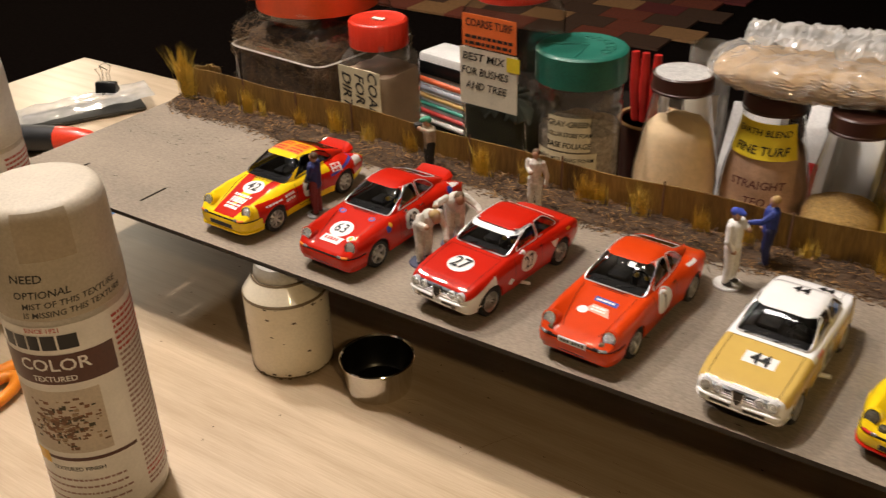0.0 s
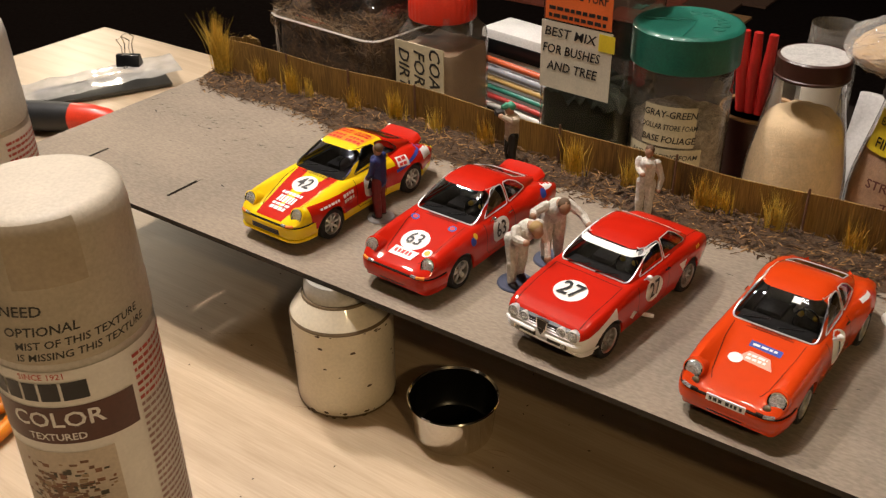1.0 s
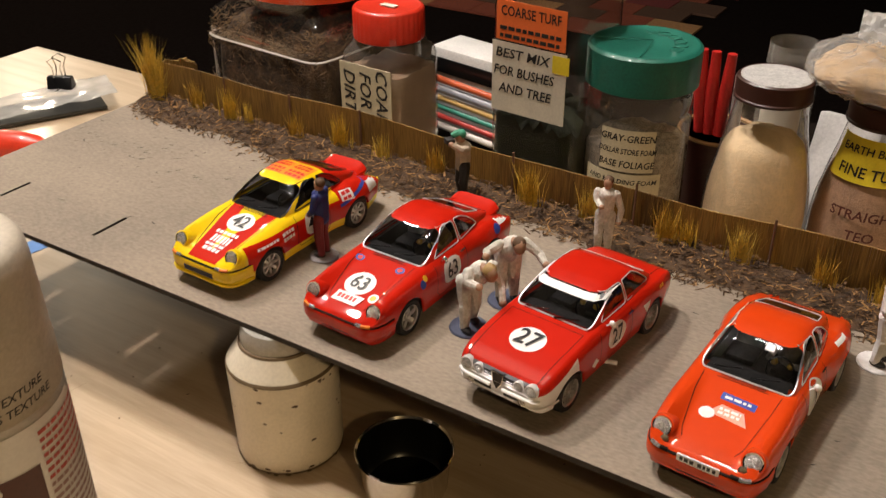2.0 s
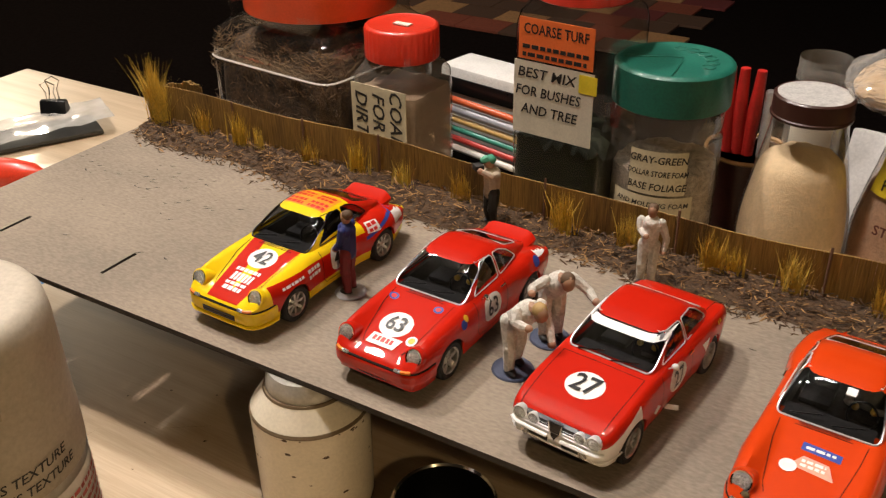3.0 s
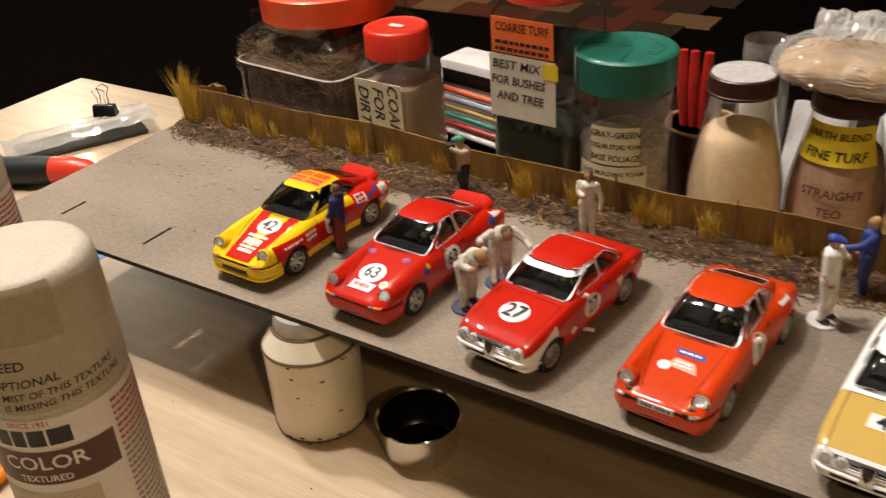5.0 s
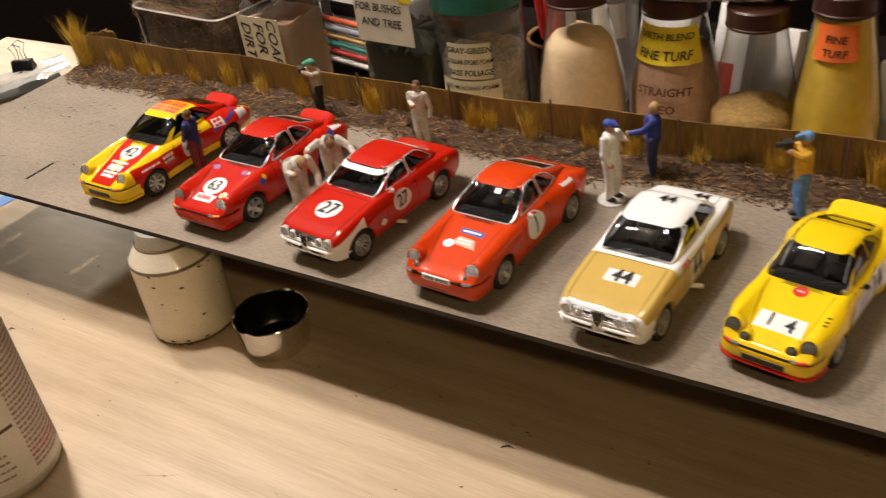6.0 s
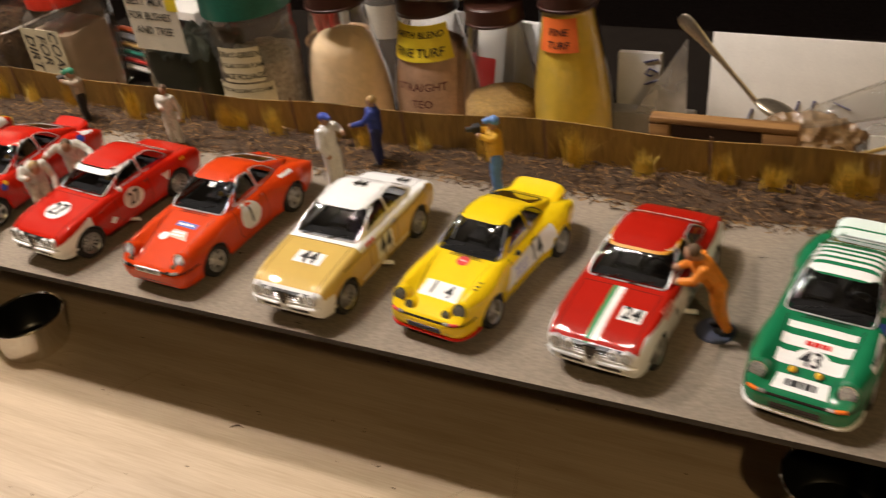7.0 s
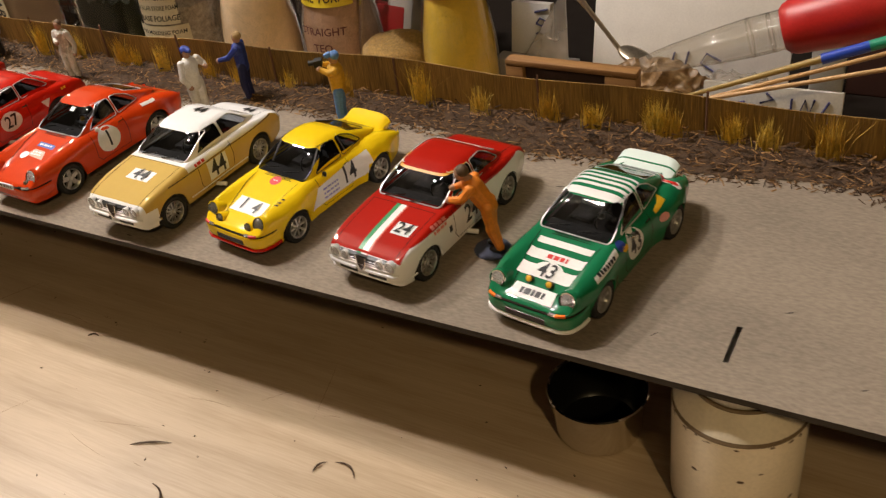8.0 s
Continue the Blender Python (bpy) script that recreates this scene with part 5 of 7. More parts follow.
STRAWS = [mat("dry_grass_" + n, c, .7, vary=.35, size=400) for n, c in (("gold", (.68, .45, .055)), ("pale", (.70, .50, .09)), ("brown", (.58, .36, .045)))]
for k, (x, h, n) in enumerate([(.012, .052, 110), (.020, .042, 90), (.070, .024, 34), (.118, .027, 42), (.137, .018, 22), (.196, .021, 34), (.243, .027, 38), (.290, .021, 30), (.345, .023, 30), (.436, .030, 46), (.487, .024, 36), (.548, .026, 44), (.562, .018, 26),
                               (.603, .027, 36), (.660, .022, 30), (.700, .02, 30), (.752, .018, 26), (.812, .022, 30), (.886, .030, 44), (.942, .022, 34), (1.000, .024, 44), (1.036, .020, 36), (1.085, .025, 60), (1.098, .02, 40), (1.140, .022, 40), (1.165, .022, 36), (1.205, .030, 46), (1.255, .026, 50), (1.300, .026, 40), (1.36, .025, 40)]):
    tuft(x, fence_y(x) - .008 - (.003 if k % 2 else 0), h * 1.16, int(n * 1.25), k, STRAWS[k % 3])


# ---- figurines: one plain mesh each ----
def limb(bm, a, b, r0, r1, mi):
    a, b = Vector(a), Vector(b)
    tube(bm, [a, a.lerp(b, .1), a.lerp(b, .5), a.lerp(b, .9), b], r0, 8, mi=mi, radii=[r0, r0, (r0 + r1) / 2 * 1.03, r1, r1])
    blob(bm, a, r0 * 1.02, mi)
    blob(bm, b, r1 * 1.02, mi)


def blob(bm, p, r, mi, sz=(1, 1, 1)):
    g = bmesh.ops.create_icosphere(bm, subdivisions=2, radius=r, matrix=Matrix.Translation(p) @ Matrix.Diagonal((*sz, 1)))
    for f in {f for v in g["verts"] for f in v.link_faces}:
        f.material_index = mi


def figurine(x, y, rz, label, top, legs, head, cap=None, hips=.036, chest=.056, lean=(0, 0), head_at=None, grips_at=((.009, -.004, .034), (-.009, -.004, .034)), feet=((.0045, 0, 0), (-.0045, 0, 0)), base=None, s=1.0, extra=None, knees=None):
    """A painted figurine about 73 units high, facing -y at rz = 0."""
    bm = bmesh.new()
    base_h = .0016 if base else 0
    lx, ly = lean
    hip, ch = Vector((0, 0, hips + base_h)), Vector((lx * .7, ly * .7, chest + base_h))
    hd = Vector(head_at) + Vector((0, 0, base_h)) if head_at else Vector((lx, ly, .067 + base_h))
    for k, f in enumerate(feet):
        sx = 1 if k == 0 else -1
        fo = Vector(f) + Vector((0, 0, base_h + .002))
        kn = Vector(knees[k]) if knees else (hip + fo) / 2 + Vector((sx * .002, -.0015, 0))
        limb(bm, hip + Vector((sx * .0042, 0, .001)), kn, .0049, .0040, 1)
        limb(bm, kn, fo + Vector((0, 0, .002)), .0041, .0032, 1)
        blob(bm, fo + Vector((0, -.002, 0)), .0032, 4, (.9, 1.7, .7))
    limb(bm, hip, ch, .0066, .0072, 0)
    blob(bm, ch + Vector((0, 0, -.001)), .0082, 0, (1.10, .72, .85))
    blob(bm, hip, .0072, 1, (1.05, .85, .7))
    for k, h in enumerate(grips_at):
        sx = 1 if k == 0 else -1
        sh = ch + Vector((sx * .0082, 0, .002))
        hp = Vector(h) + Vector((0, 0, base_h))
        el = (sh + hp) / 2 + Vector((sx * .003, .002, -.002))
        limb(bm, sh, el, .0034, .0029, 0)
        limb(bm, el, hp, .0029, .0022, 0)
        blob(bm, hp, .0025, 2)
    limb(bm, ch + Vector((0, 0, .004)), hd, .003, .003, 2)
    blob(bm, hd, .0047, 2, (.85, .95, 1.18))
    blob(bm, hd + Vector((0, .0013, .0019)), .0048, 3, (.93, .98, .92))
    if cap:
        tube(bm, [hd + Vector((0, -.002, .003)), hd + Vector((0, -.0075, .0022))], .0028, 8, mi=3, radii=[.0036, .0016])
    if base:
        lathe(bm, [(.0125, 0), (.0128, .0008), (.012, base_h)], 28, mi=5)
    if extra:
        extra(bm)
    skin = mat("figure_skin", (.36, .20, .12), .6)
    mats = [top, legs, skin, head, mat("figure_boots", (.02, .018, .016), .6), base or top]
    for v in bm.verts:
        v.co += noise.noise_vector(v.co * 260 + Vector((x * 99, 0, 0))) * .0005
    bmesh.ops.scale(bm, vec=(s, s, s), verts=bm.verts)
    tagged(part("figurine", bm, mats, at=at(x, y, H, 0, 0, rz)), label, "figurine", "figurines round the cars")


OVERALL = mat("figure_overall", (.66, .62, .56), .75, vary=.12, size=170, fine=700, bump=.8, stain=(.50, .46, .39))
NAVY = mat("figure_navy", (.012, .02, .12), .6, vary=.2, size=250)
MAROON = mat("figure_maroon", (.16, .012, .015), .6, vary=.2, size=250)
HAIR = mat("figure_hair", (.10, .055, .025), .7)
BLOND = mat("figure_blond", (.35, .22, .08), .7)
DENIM = mat("figure_denim", (.10, .22, .48), .7, vary=.2, size=250)
BASEG = mat("figure_base_grey", (.28, .28, .28), .6)
BASEB = mat("figure_base_blue", (.05, .06, .10), .6)
figurine(.348, .093, -80, "figurine in blue jacket and maroon trousers on grey base", NAVY, MAROON, HAIR, base=BASEG, grips_at=((.006, -.008, .040), (-.006, -.009, .038)), s=.84)
figurine(.482, .072, 60, "bending figurine in white overalls on a dark base", OVERALL, OVERALL, BLOND, hips=.034, chest=.048, lean=(0, -.020), head_at=(0, -.026, .053), grips_at=((.010, -.024, .028), (-.008, -.026, .046)), feet=((.005, .004, 0), (-.005, -.003, 0)), base=BASEB)
figurine(.487, .112, 40, "bending figurine in white overalls leaning on a car", OVERALL, OVERALL, HAIR, hips=.035, chest=.048, lean=(0, -.019), head_at=(.002, -.025, .054), grips_at=((.019, -.026, .040), (-.018, -.020, .046)), base=BASEB)


def camera_kit(bm):
    box(bm, -.004, .004, -.0165, -.0095, .0615, .0675, 4, .0005)
    tube(bm, [(0, -.016, .0645), (0, -.0215, .0645)], .0024, 10, mi=4)


GCAP = mat("figure_green_cap", (.05, .28, .17), .7)
figurine(.383, .226, -35, "photographer figurine with green cap and black trousers", mat("figure_tan", (.42, .34, .25), .7, vary=.2), BLACK, GCAP, True, hips=.030, chest=.046, head_at=(0, -.003, .057), grips_at=((.005, -.013, .053), (-.005, -.013, .053)), s=.92, extra=lambda bm: box(bm, -.004, .004, -.016, -.009, .052, .057, 4, .0005))
figurine(.514, .205, 10, "figurine in pale race overalls standing by the fence", OVERALL, OVERALL, HAIR, grips_at=((.012, -.002, .032), (-.002, -.009, .048)), s=.82)
figurine(.709, .170, 75, "figurine in white overalls and blue cap on white base", mat("figure_clean_white", (.72, .70, .67), .6, vary=.14, size=200, fine=900, bump=.4), mat("figure_clean_white", (.72, .70, .67)), mat("figure_blue_cap", (.03, .06, .35), .6), True, grips_at=((.012, -.006, .050), (-.008, -.006, .036)), base=mat("figure_base_white", (.6, .58, .55), .5), s=.92)
figurine(.724, .216, -70, "figurine in navy suit stretching out an arm", mat("figure_suit", (.012, .03, .20), .6, vary=.2), mat("figure_suit_dark", (.01, .015, .08), .6), BLOND, grips_at=((.006, -.022, .046), (-.009, -.006, .034)), s=.86)
figurine(.842, .192, -60, "cameraman figurine with blue cap, yellow shirt and jeans", mat("figure_yellow", (.58, .32, .02), .6, vary=.2), DENIM, DENIM, True, grips_at=((.006, -.012, .061), (-.006, -.012, .060)), extra=camera_kit, s=.93)
figurine(1.031, .077, -75, "leaning figurine in orange overalls on a grey base", mat("figure_orange", (.72, .22, .015), .6, vary=.15, size=250), mat("figure_orange", (.72, .22, .015)), HAIR, lean=(0, -.013), hips=.034, chest=.049, head_at=(.001, -.016, .059), grips_at=((.007, -.024, .042), (-.005, -.024, .044)), feet=((.004, .006, 0), (-.004, .003, 0)), base=BASEB, s=.96)


# ---- spray cans ----
def curved_patch(bm, r, a0, a1, z0, z1, n=24, mi=0):
    vs = [(bm.verts.new((r * math.cos(a), r * math.sin(a), z0)), bm.verts.new((r * math.cos(a), r * math.sin(a), z1))) for a in np.linspace(radians(a0), radians(a1), n)]
    for p, q in zip(vs, vs[1:]):
        bm.faces.new((p[0], q[0], q[1], p[1])).material_index = mi


def wrap_words(name, text, r, deg, z, size, material, parent, label="", shear=0.0, tilt=0.0, wide=1.0):
    """Words laid round a drum of radius r, centred on the bearing deg."""
    verts, faces = text_mesh(text, shear)
    bm = bmesh.new()
    vs = []
    for x, y in verts:
        x, y = x * wide, y + x * tilt
        a = radians(deg) + x * size / r
        vs.append(bm.verts.new((r * math.cos(a), r * math.sin(a), z + y * size)))
    for f in faces:
        if len(set(f)) > 2:
            bm.faces.new([vs[k] for k in f])
    return part(name, bm, material, parent, label, flip=False, smooth=False)


CANWHITE = mat("can_label_white", (.76, .73, .69), .38, vary=.06, coat=.3)
CANBROWN = mat("can_label_brown", (.085, .028, .018), .4, vary=.15)
CANTEXT = mat("can_small_print", (.33, .20, .18), .6)
CANRED = mat("can_red_print", (.45, .07, .05), .5)
INK = mat("marker_ink", (.015, .013, .013), .5)


def spray_can(x, y, face, cap_colour, label, scribbles):
    """face: the bearing in degrees to which the label's front looks."""
    t = thing("spray_can", at(x, y, 0, 0, 0, face), label, "spray can", "spray cans")
    R = .0423
    bm = bmesh.new()
    lathe(bm, [(.036, .0), (.0405, .0015), (.0418, .004), (.0418, .006), (R - .0006, .008), (R - .0006, .176), (.041, .178), (.0395, .184)], 64)
    part("can", bm, mat("can_metal", (.60, .57, .52), .35, .4), t)
    bm = bmesh.new()
    curved_patch(bm, R, -178, 178, .010, .174, 90)
    part("label", bm, CANWHITE, t, "printed white paper label")
    bm = bmesh.new()
    curved_patch(bm, R + .0003, -62, 62, .128, .152, 40)
    part("label_band", bm, CANBROWN, t, "dark brown label band")
    bm = bmesh.new()
    curved_patch(bm, R + .0003, -62, 62, .0605, .0635, 40)
    part("label_band", bm, CANBROWN, t)
    wrap_words("lettering", "COLOR", R + .0006, 6, .1435, .0135, CANWHITE, t, wide=1.05)
    wrap_words("lettering", "SINCE 1921", R + .0006, 4, .1712, .0048, CANRED, t)
    for x0, w in ((-.031, .0095), (-.0200, .0085), (-.0100, .0075), (-.0010, .0095), (.0100, .0125)):
        bm = bmesh.new()
        curved_patch(bm, R + .0004, 2 + math.degrees(x0 / R), 2 + math.degrees((x0 + w) / R), .1560, .1672, 5)
        part("lettering_bar", bm, INK, t, "bold black brand bar")
    wrap_words("lettering", "TEXTURED", R + .0006, 4, .1325, .0062, CANWHITE, t)
    # printed picture: garden table in browns and greens
    r = random.Random(9)
    bm = bmesh.new()
    curved_patch(bm, R + .0003, -44, 40, .068, .122, 30, 0)
    for _ in range(240):
        a, z, w, h = r.gauss(-3, 15), r.gauss(.093, .010), r.uniform(1.5, 6), r.uniform(.0008, .0032)
        a, z = max(-41, min(34, a)), max(.071, min(.117, z))
        curved_patch(bm, R + .0004 + r.uniform(0, .0003), a, a + w, z, z + h, 4, r.choice([1, 1, 2, 3, 4]))
    part("label_picture", bm, [mat("picture_cream", (.55, .47, .38), .5), mat("picture_brown", (.16, .08, .04), .5), mat("picture_green", (.055, .045, .025), .5), mat("picture_tan", (.33, .23, .14), .5), mat("picture_rust", (.22, .10, .05), .5)], t, "printed brown garden furniture picture")
    bm = bmesh.new()
    curved_patch(bm, R + .0006, -44, -26, .055, .066, 8)
    part("label_badge", bm, YELD, t, "small yellow badge")
    wrap_words("lettering", "TEXTURED FINISH", R + .0006, 2, .053, .0048, INK, t)
    r = random.Random(2)
    for row in range(4):
        bm = bmesh.new()
        a = -48
        while a < 46:
            w = r.uniform(2, 6)
            curved_patch(bm, R + .0004, a, a + w, .022 + row * .0065, .0238 + row * .0065, 4)
            a += w + 1.2
        part("fine_print", bm, CANTEXT, t)
    for side in (1,):
        for row in range(34):
            bm = bmesh.new()
            a = 66
            while a < 118:
                w = r.uniform(2, 7)
                curved_patch(bm, R + .0004, a, min(a + w, 119), .018 + row * .0045, .0202 + row * .0045, 4)
                a += w + 1.0
            part("fine_print", bm, CANRED if row > 26 or row in (2, 3) else CANTEXT, t)
    # cap
    bm = bmesh.new()
    lathe(bm, [(.0415, .178), (.0425, .179), (.0425, .198), (.0422, .199), (.0412, .243), (.0402, .2505), (.0375, .2545), (.033, .2560), (.012, .2566), (.00001, .2566)], 64)
    cap = part("cap", bm, cap_colour, t, "smudged plastic cap")
    # the notch isn't cut in: a darker patch carries its shade
    bm = bmesh.new()
    rows = [[bm.verts.new((r * math.cos(a), r * math.sin(a), z)) for a in np.linspace(radians(2), radians(50), 16)] for r, z in ((.0400, .2215), (.0422, .222), (.0419, .235), (.0414, .2445), (.0406, .2512), (.0388, .2545))]
    for p, q in zip(rows, rows[1:]):
        for k in range(15):
            bm.faces.new((p[k], p[k + 1], q[k + 1], q[k]))
    part("finger_notch", bm, mat("cap_notch_shade", (.40, .33, .24), .6), t, "finger notch as a darker patch for its shade")
    for k, (words, z, deg, size, tl) in enumerate(scribbles):
        wrap_words("handwriting", words, .0428, deg, z, size, INK, cap, "handwritten marker note", .15, tl)
    return t


CAPTAN = mat("cap_sand", (.47, .41, .32), .6, vary=.12, size=50, bump=.15)
CAPWHITE = mat("cap_white", (.57, .53, .46), .5, vary=.10, size=50, bump=.1)
spray_can(.36, -.18, -61, CAPTAN, "white-labelled spray can with sand-coloured cap and handwriting", [
    ("NEED", .210, 2, .0085, 0), ("OPTIONAL", .1985, 12, .0075, .05), ("MIST OF THIS TEXTURE", .1915, 36, .0062, .06), ("IS MISSING THIS TEXTURE", .1845, 38, .0060, .05)])
spray_can(.071, -.060, -65, CAPWHITE, "white-labelled spray can with off-white cap on the tabletop", [])


# ---- jars and bottles behind the fence ----
def flat_words(name, text, size, material, parent, m, label="", shear=0.2, wide=1.0):
    verts, faces = text_mesh(text, shear)
    bm = bmesh.new()
    vs = [bm.verts.new(m @ Vector((x * size * wide, 0, y * size))) for x, y in verts]
    for f in faces:
        if len(set(f)) > 2:
            bm.faces.new([vs[k] for k in f])
    return part(name, bm, material, parent, label, flip=False, smooth=False)


def heap(bm, prof, seg=32, mi=0, power=2.0, rough=.002, seed=0, m=None):
    rings = lathe(bm, prof, seg, mi, m, power)
    for ring in rings[-5:-1]:
        for v in ring:
            d = noise.noise(v.co * 120 + Vector((seed, 0, 0)))
            v.co.z += d * rough * 2
    return rings


LABELW = mat("paper_label", (.66, .60, .48), .7, vary=.10, size=60)
LABELC = mat("cream_label", (.64, .56, .38), .7, vary=.10, size=60)
LABELO = mat("orange_label", (.80, .16, .03), .5, vary=.08)
LABELY = mat("yellow_label", (.78, .60, .03), .5, vary=.08)
REDLID = mat("red_lid", (.62, .035, .015), .35, vary=.08, coat=.3)
ORLID = mat("orange_red_lid", (.72, .075, .015), .35, vary=.08, coat=.3)
GREENLID = mat("green_lid", (.010, .13, .088), .5, vary=.2, coat=.35)
BROWNLID = mat("brown_lid", (.05, .018, .012), .35, vary=.1)
TIN = mat("worn_tin", (.62, .60, .57), .35, .25, vary=.2, size=200)


def lid(bm, r, z0, z1, ribs=40, mi=0):
    prof = [(r * .97, z0), (r, z0 + .001), (r, z1 - .003), (r * .96, z1 - .0008), (r * .9, z1), (r * .84, z1 - .0012), (.00001, z1 - .0012)]
    lathe(bm, prof, 144 if ribs else 64, mi, ribs=ribs, rib=.008)


def moss(name, cx, colour_a, colour_b, scale=220):
    return mat(name, colour_a, .95, vary=.35, size=scale, fine=scale * 5, bump=1.0, stain=colour_b)


# large square jar, orange-red lid
t = thing("storage_jar", at(.058, .445, 0, 0, 0, -6), "big square clear jar of brown moss with orange-red lid", "jar", "jars behind the fence")
bm = bmesh.new()
lathe(bm, [(.080, .001), (.086, .004), (.088, .010), (.088, .128), (.0865, .130), (.0865, .1325), (.088, .135), (.088, .150), (.084, .162), (.074, .170), (.071, .173), (.071, .19)], 96, power=11, caps=(True, False))
part("body", bm, MOSSJAR, t)
bm = bmesh.new()
lathe(bm, [(.0882, .1325), (.0892, .1338), (.0882, .135)], 96, power=11, caps=(False, False))
part("moulded_ridge", bm, mat("pale_plastic_edge", (.55, .50, .44), .3), t, "pale moulded edge")
bm = bmesh.new()
heap(bm, [(.078, .003), (.0855, .008), (.0855, .09), (.084, .125), (.07, .150), (.04, .158), (.00001, .160)], 64, power=7, rough=.006, seed=3)
part("contents", bm, moss("brown_moss", 0, (.085, .048, .022), (.012, .007, .004), 90), t, "dried brown moss")
bm = bmesh.new()
r5 = random.Random(21)
for _ in range(1500):
    face, p, z = r5.randrange(4), r5.uniform(-.082, .082), r5.uniform(.118, .160) if r5.random() < .85 else r5.uniform(.012, .12)
    d = .0862 if z < .13 else .0862 - (z - .13) * .5
    c0 = Vector(((p, -d), (d, p), (p, d), (-d, p))[face]).to_3d() + Vector((0, 0, z))
    along = Vector(((1, 0, 0), (0, 1, 0), (1, 0, 0), (0, 1, 0))[face])
    a, l, k = r5.gauss(0, .5), r5.uniform(.005, .022), r5.uniform(-1.6, 1.6)
    pts = [c0 + along * l * q * math.cos(a + k * q) + Vector((0, 0, l * q * math.sin(a + k * q))) for q in (-.5, 0, .5)]
    pts = [Vector((max(-.0866, min(.0866, v.x)), max(-.0866, min(.0866, v.y)), v.z)) for v in pts]
    tube(bm, pts, .0006, 3, radii=[.0002, r5.uniform(.0003, .0007), .0002])
fibre = part("moss_fibre", bm, mat("moss_fibre", (.13, .075, .030), .9, vary=.6, size=60), t, "ochre dried moss fibres", smooth=False)
fibre["kind"] = "stuff"
bm = bmesh.new()
lid(bm, .080, .182, .215, 0)
part("lid", bm, ORLID, t, "glossy orange-red screw lid")

# small square jar, red lid
t = thing("storage_jar", at(.186, .405, 0, 0, 0, -4), "square clear jar of brown powder with red lid and note", "jar", "jars behind the fence")
bm = bmesh.new()
lathe(bm, [(.033, .001), (.037, .004), (.038, .010), (.038, .135), (.0365, .145), (.031, .152), (.029, .156), (.029, .166)], 60, power=7, caps=(True, False))
part("body", bm, JARPLASTIC, t)
bm = bmesh.new()
heap(bm, [(.033, .003), (.0365, .008), (.0365, .12), (.035, .128), (.02, .130), (.00001, .131)], 48, power=7, rough=.002)
part("contents", bm, mat("brown_powder", (.34, .24, .16), .95, vary=.15, size=80), t, "fine brown powder")
bm = bmesh.new()
lid(bm, .036, .158, .190, 36)
part("lid", bm, REDLID, t, "ribbed red lid")
bm = bmesh.new()
box(bm, -.006, .012, -.006, .002, .1895, .1905)
part("lid_sticker", bm, LABELW, t)
bm = bmesh.new()
box(bm, -.034, .0325, -.0395, -.0386, .070, .137)
lab = part("label", bm, LABELC, t, "cream paper note")
for k, w in enumerate(("COARSE", "FOR", "DIRT")):
    flat_words("handwriting", w, .0205, INK, lab, Matrix.Translation((.020 - .021 * k, -.0399, (.099, .112, .108)[k])) @ Matrix.Rotation(math.pi / 2, 4, "Y"), "sideways black handwriting")

# tall square bottle
t = thing("storage_jar", at(.367, .418, 0, 0, 0, -5), "tall square bottle of green foam flakes with orange label", "jar", "jars behind the fence")
bm = bmesh.new()
lathe(bm, [(.040, .001), (.0445, .004), (.0455, .010), (.0455, .215), (.043, .226), (.037, .233), (.036, .237), (.036, .245)], 60, power=8, caps=(True, False))
part("body", bm, JARGLASS, t)
bm = bmesh.new()
heap(bm, [(.040, .003), (.044, .008), (.044, .08), (.043, .112), (.03, .117), (.02, .119), (.00001, .121)], 96, power=8, rough=.006)
part("contents", bm, moss("green_foam", 0, (.017, .021, .005), (.003, .004, .0015), 240), t, "dark green foam flakes")
bm = bmesh.new()
lid(bm, .043, .236, .262, 0)
part("lid", bm, REDLID, t, "red lid with writing")
bm = bmesh.new()
box(bm, -.036, .036, -.0468, -.0460, .188, .224)
lab = part("label", bm, LABELO, t, "fluorescent orange paper label")
flat_words("handwriting", "COARSE TURF", .0125, INK, lab, Matrix.Translation((0, -.0472, .2145)), "black lettering", 0, .78)
for k in range(2):
    bm = bmesh.new()
    r = random.Random(k)
    x = -.032
    while x < .030:
        w = r.uniform(.003, .008)
        box(bm, x, x + w, -.0471, -.0469, .1975 - k * .007, .201 - k * .007)
        x += w + .0016
    part("lettering_bar", bm, INK, lab)
bm = bmesh.new()
box(bm, -.040, .038, -.0467, -.0459, .120, .186)
lab = part("label", bm, LABELW, t, "white paper note")
for k, w in enumerate(("BEST MIX", "FOR BUSHES", "AND TREE")):
    flat_words("handwriting", w, .0125, INK, lab, Matrix.Translation((-.008 + .002 * k, -.0472, .176 - .0165 * k)), "black handwriting", .15, (1.1, .92, .95)[k])

bm = bmesh.new()
box(bm, .024, .041, -.0471, -.0468, .168, .184)
part("label", bm, LABELY, t, "small yellow sticker")
for k in range(2):
    bm = bmesh.new()
    curved_patch(bm, .0434, -112 - 2 * k, -66 + 3 * k, .2525 - .008 * k, .256 - .008 * k, 14)
    part("lettering_bar", bm, mat("dark_red_ink", (.12, .03, .02), .5), t, "dark scribbled writing on the lid")

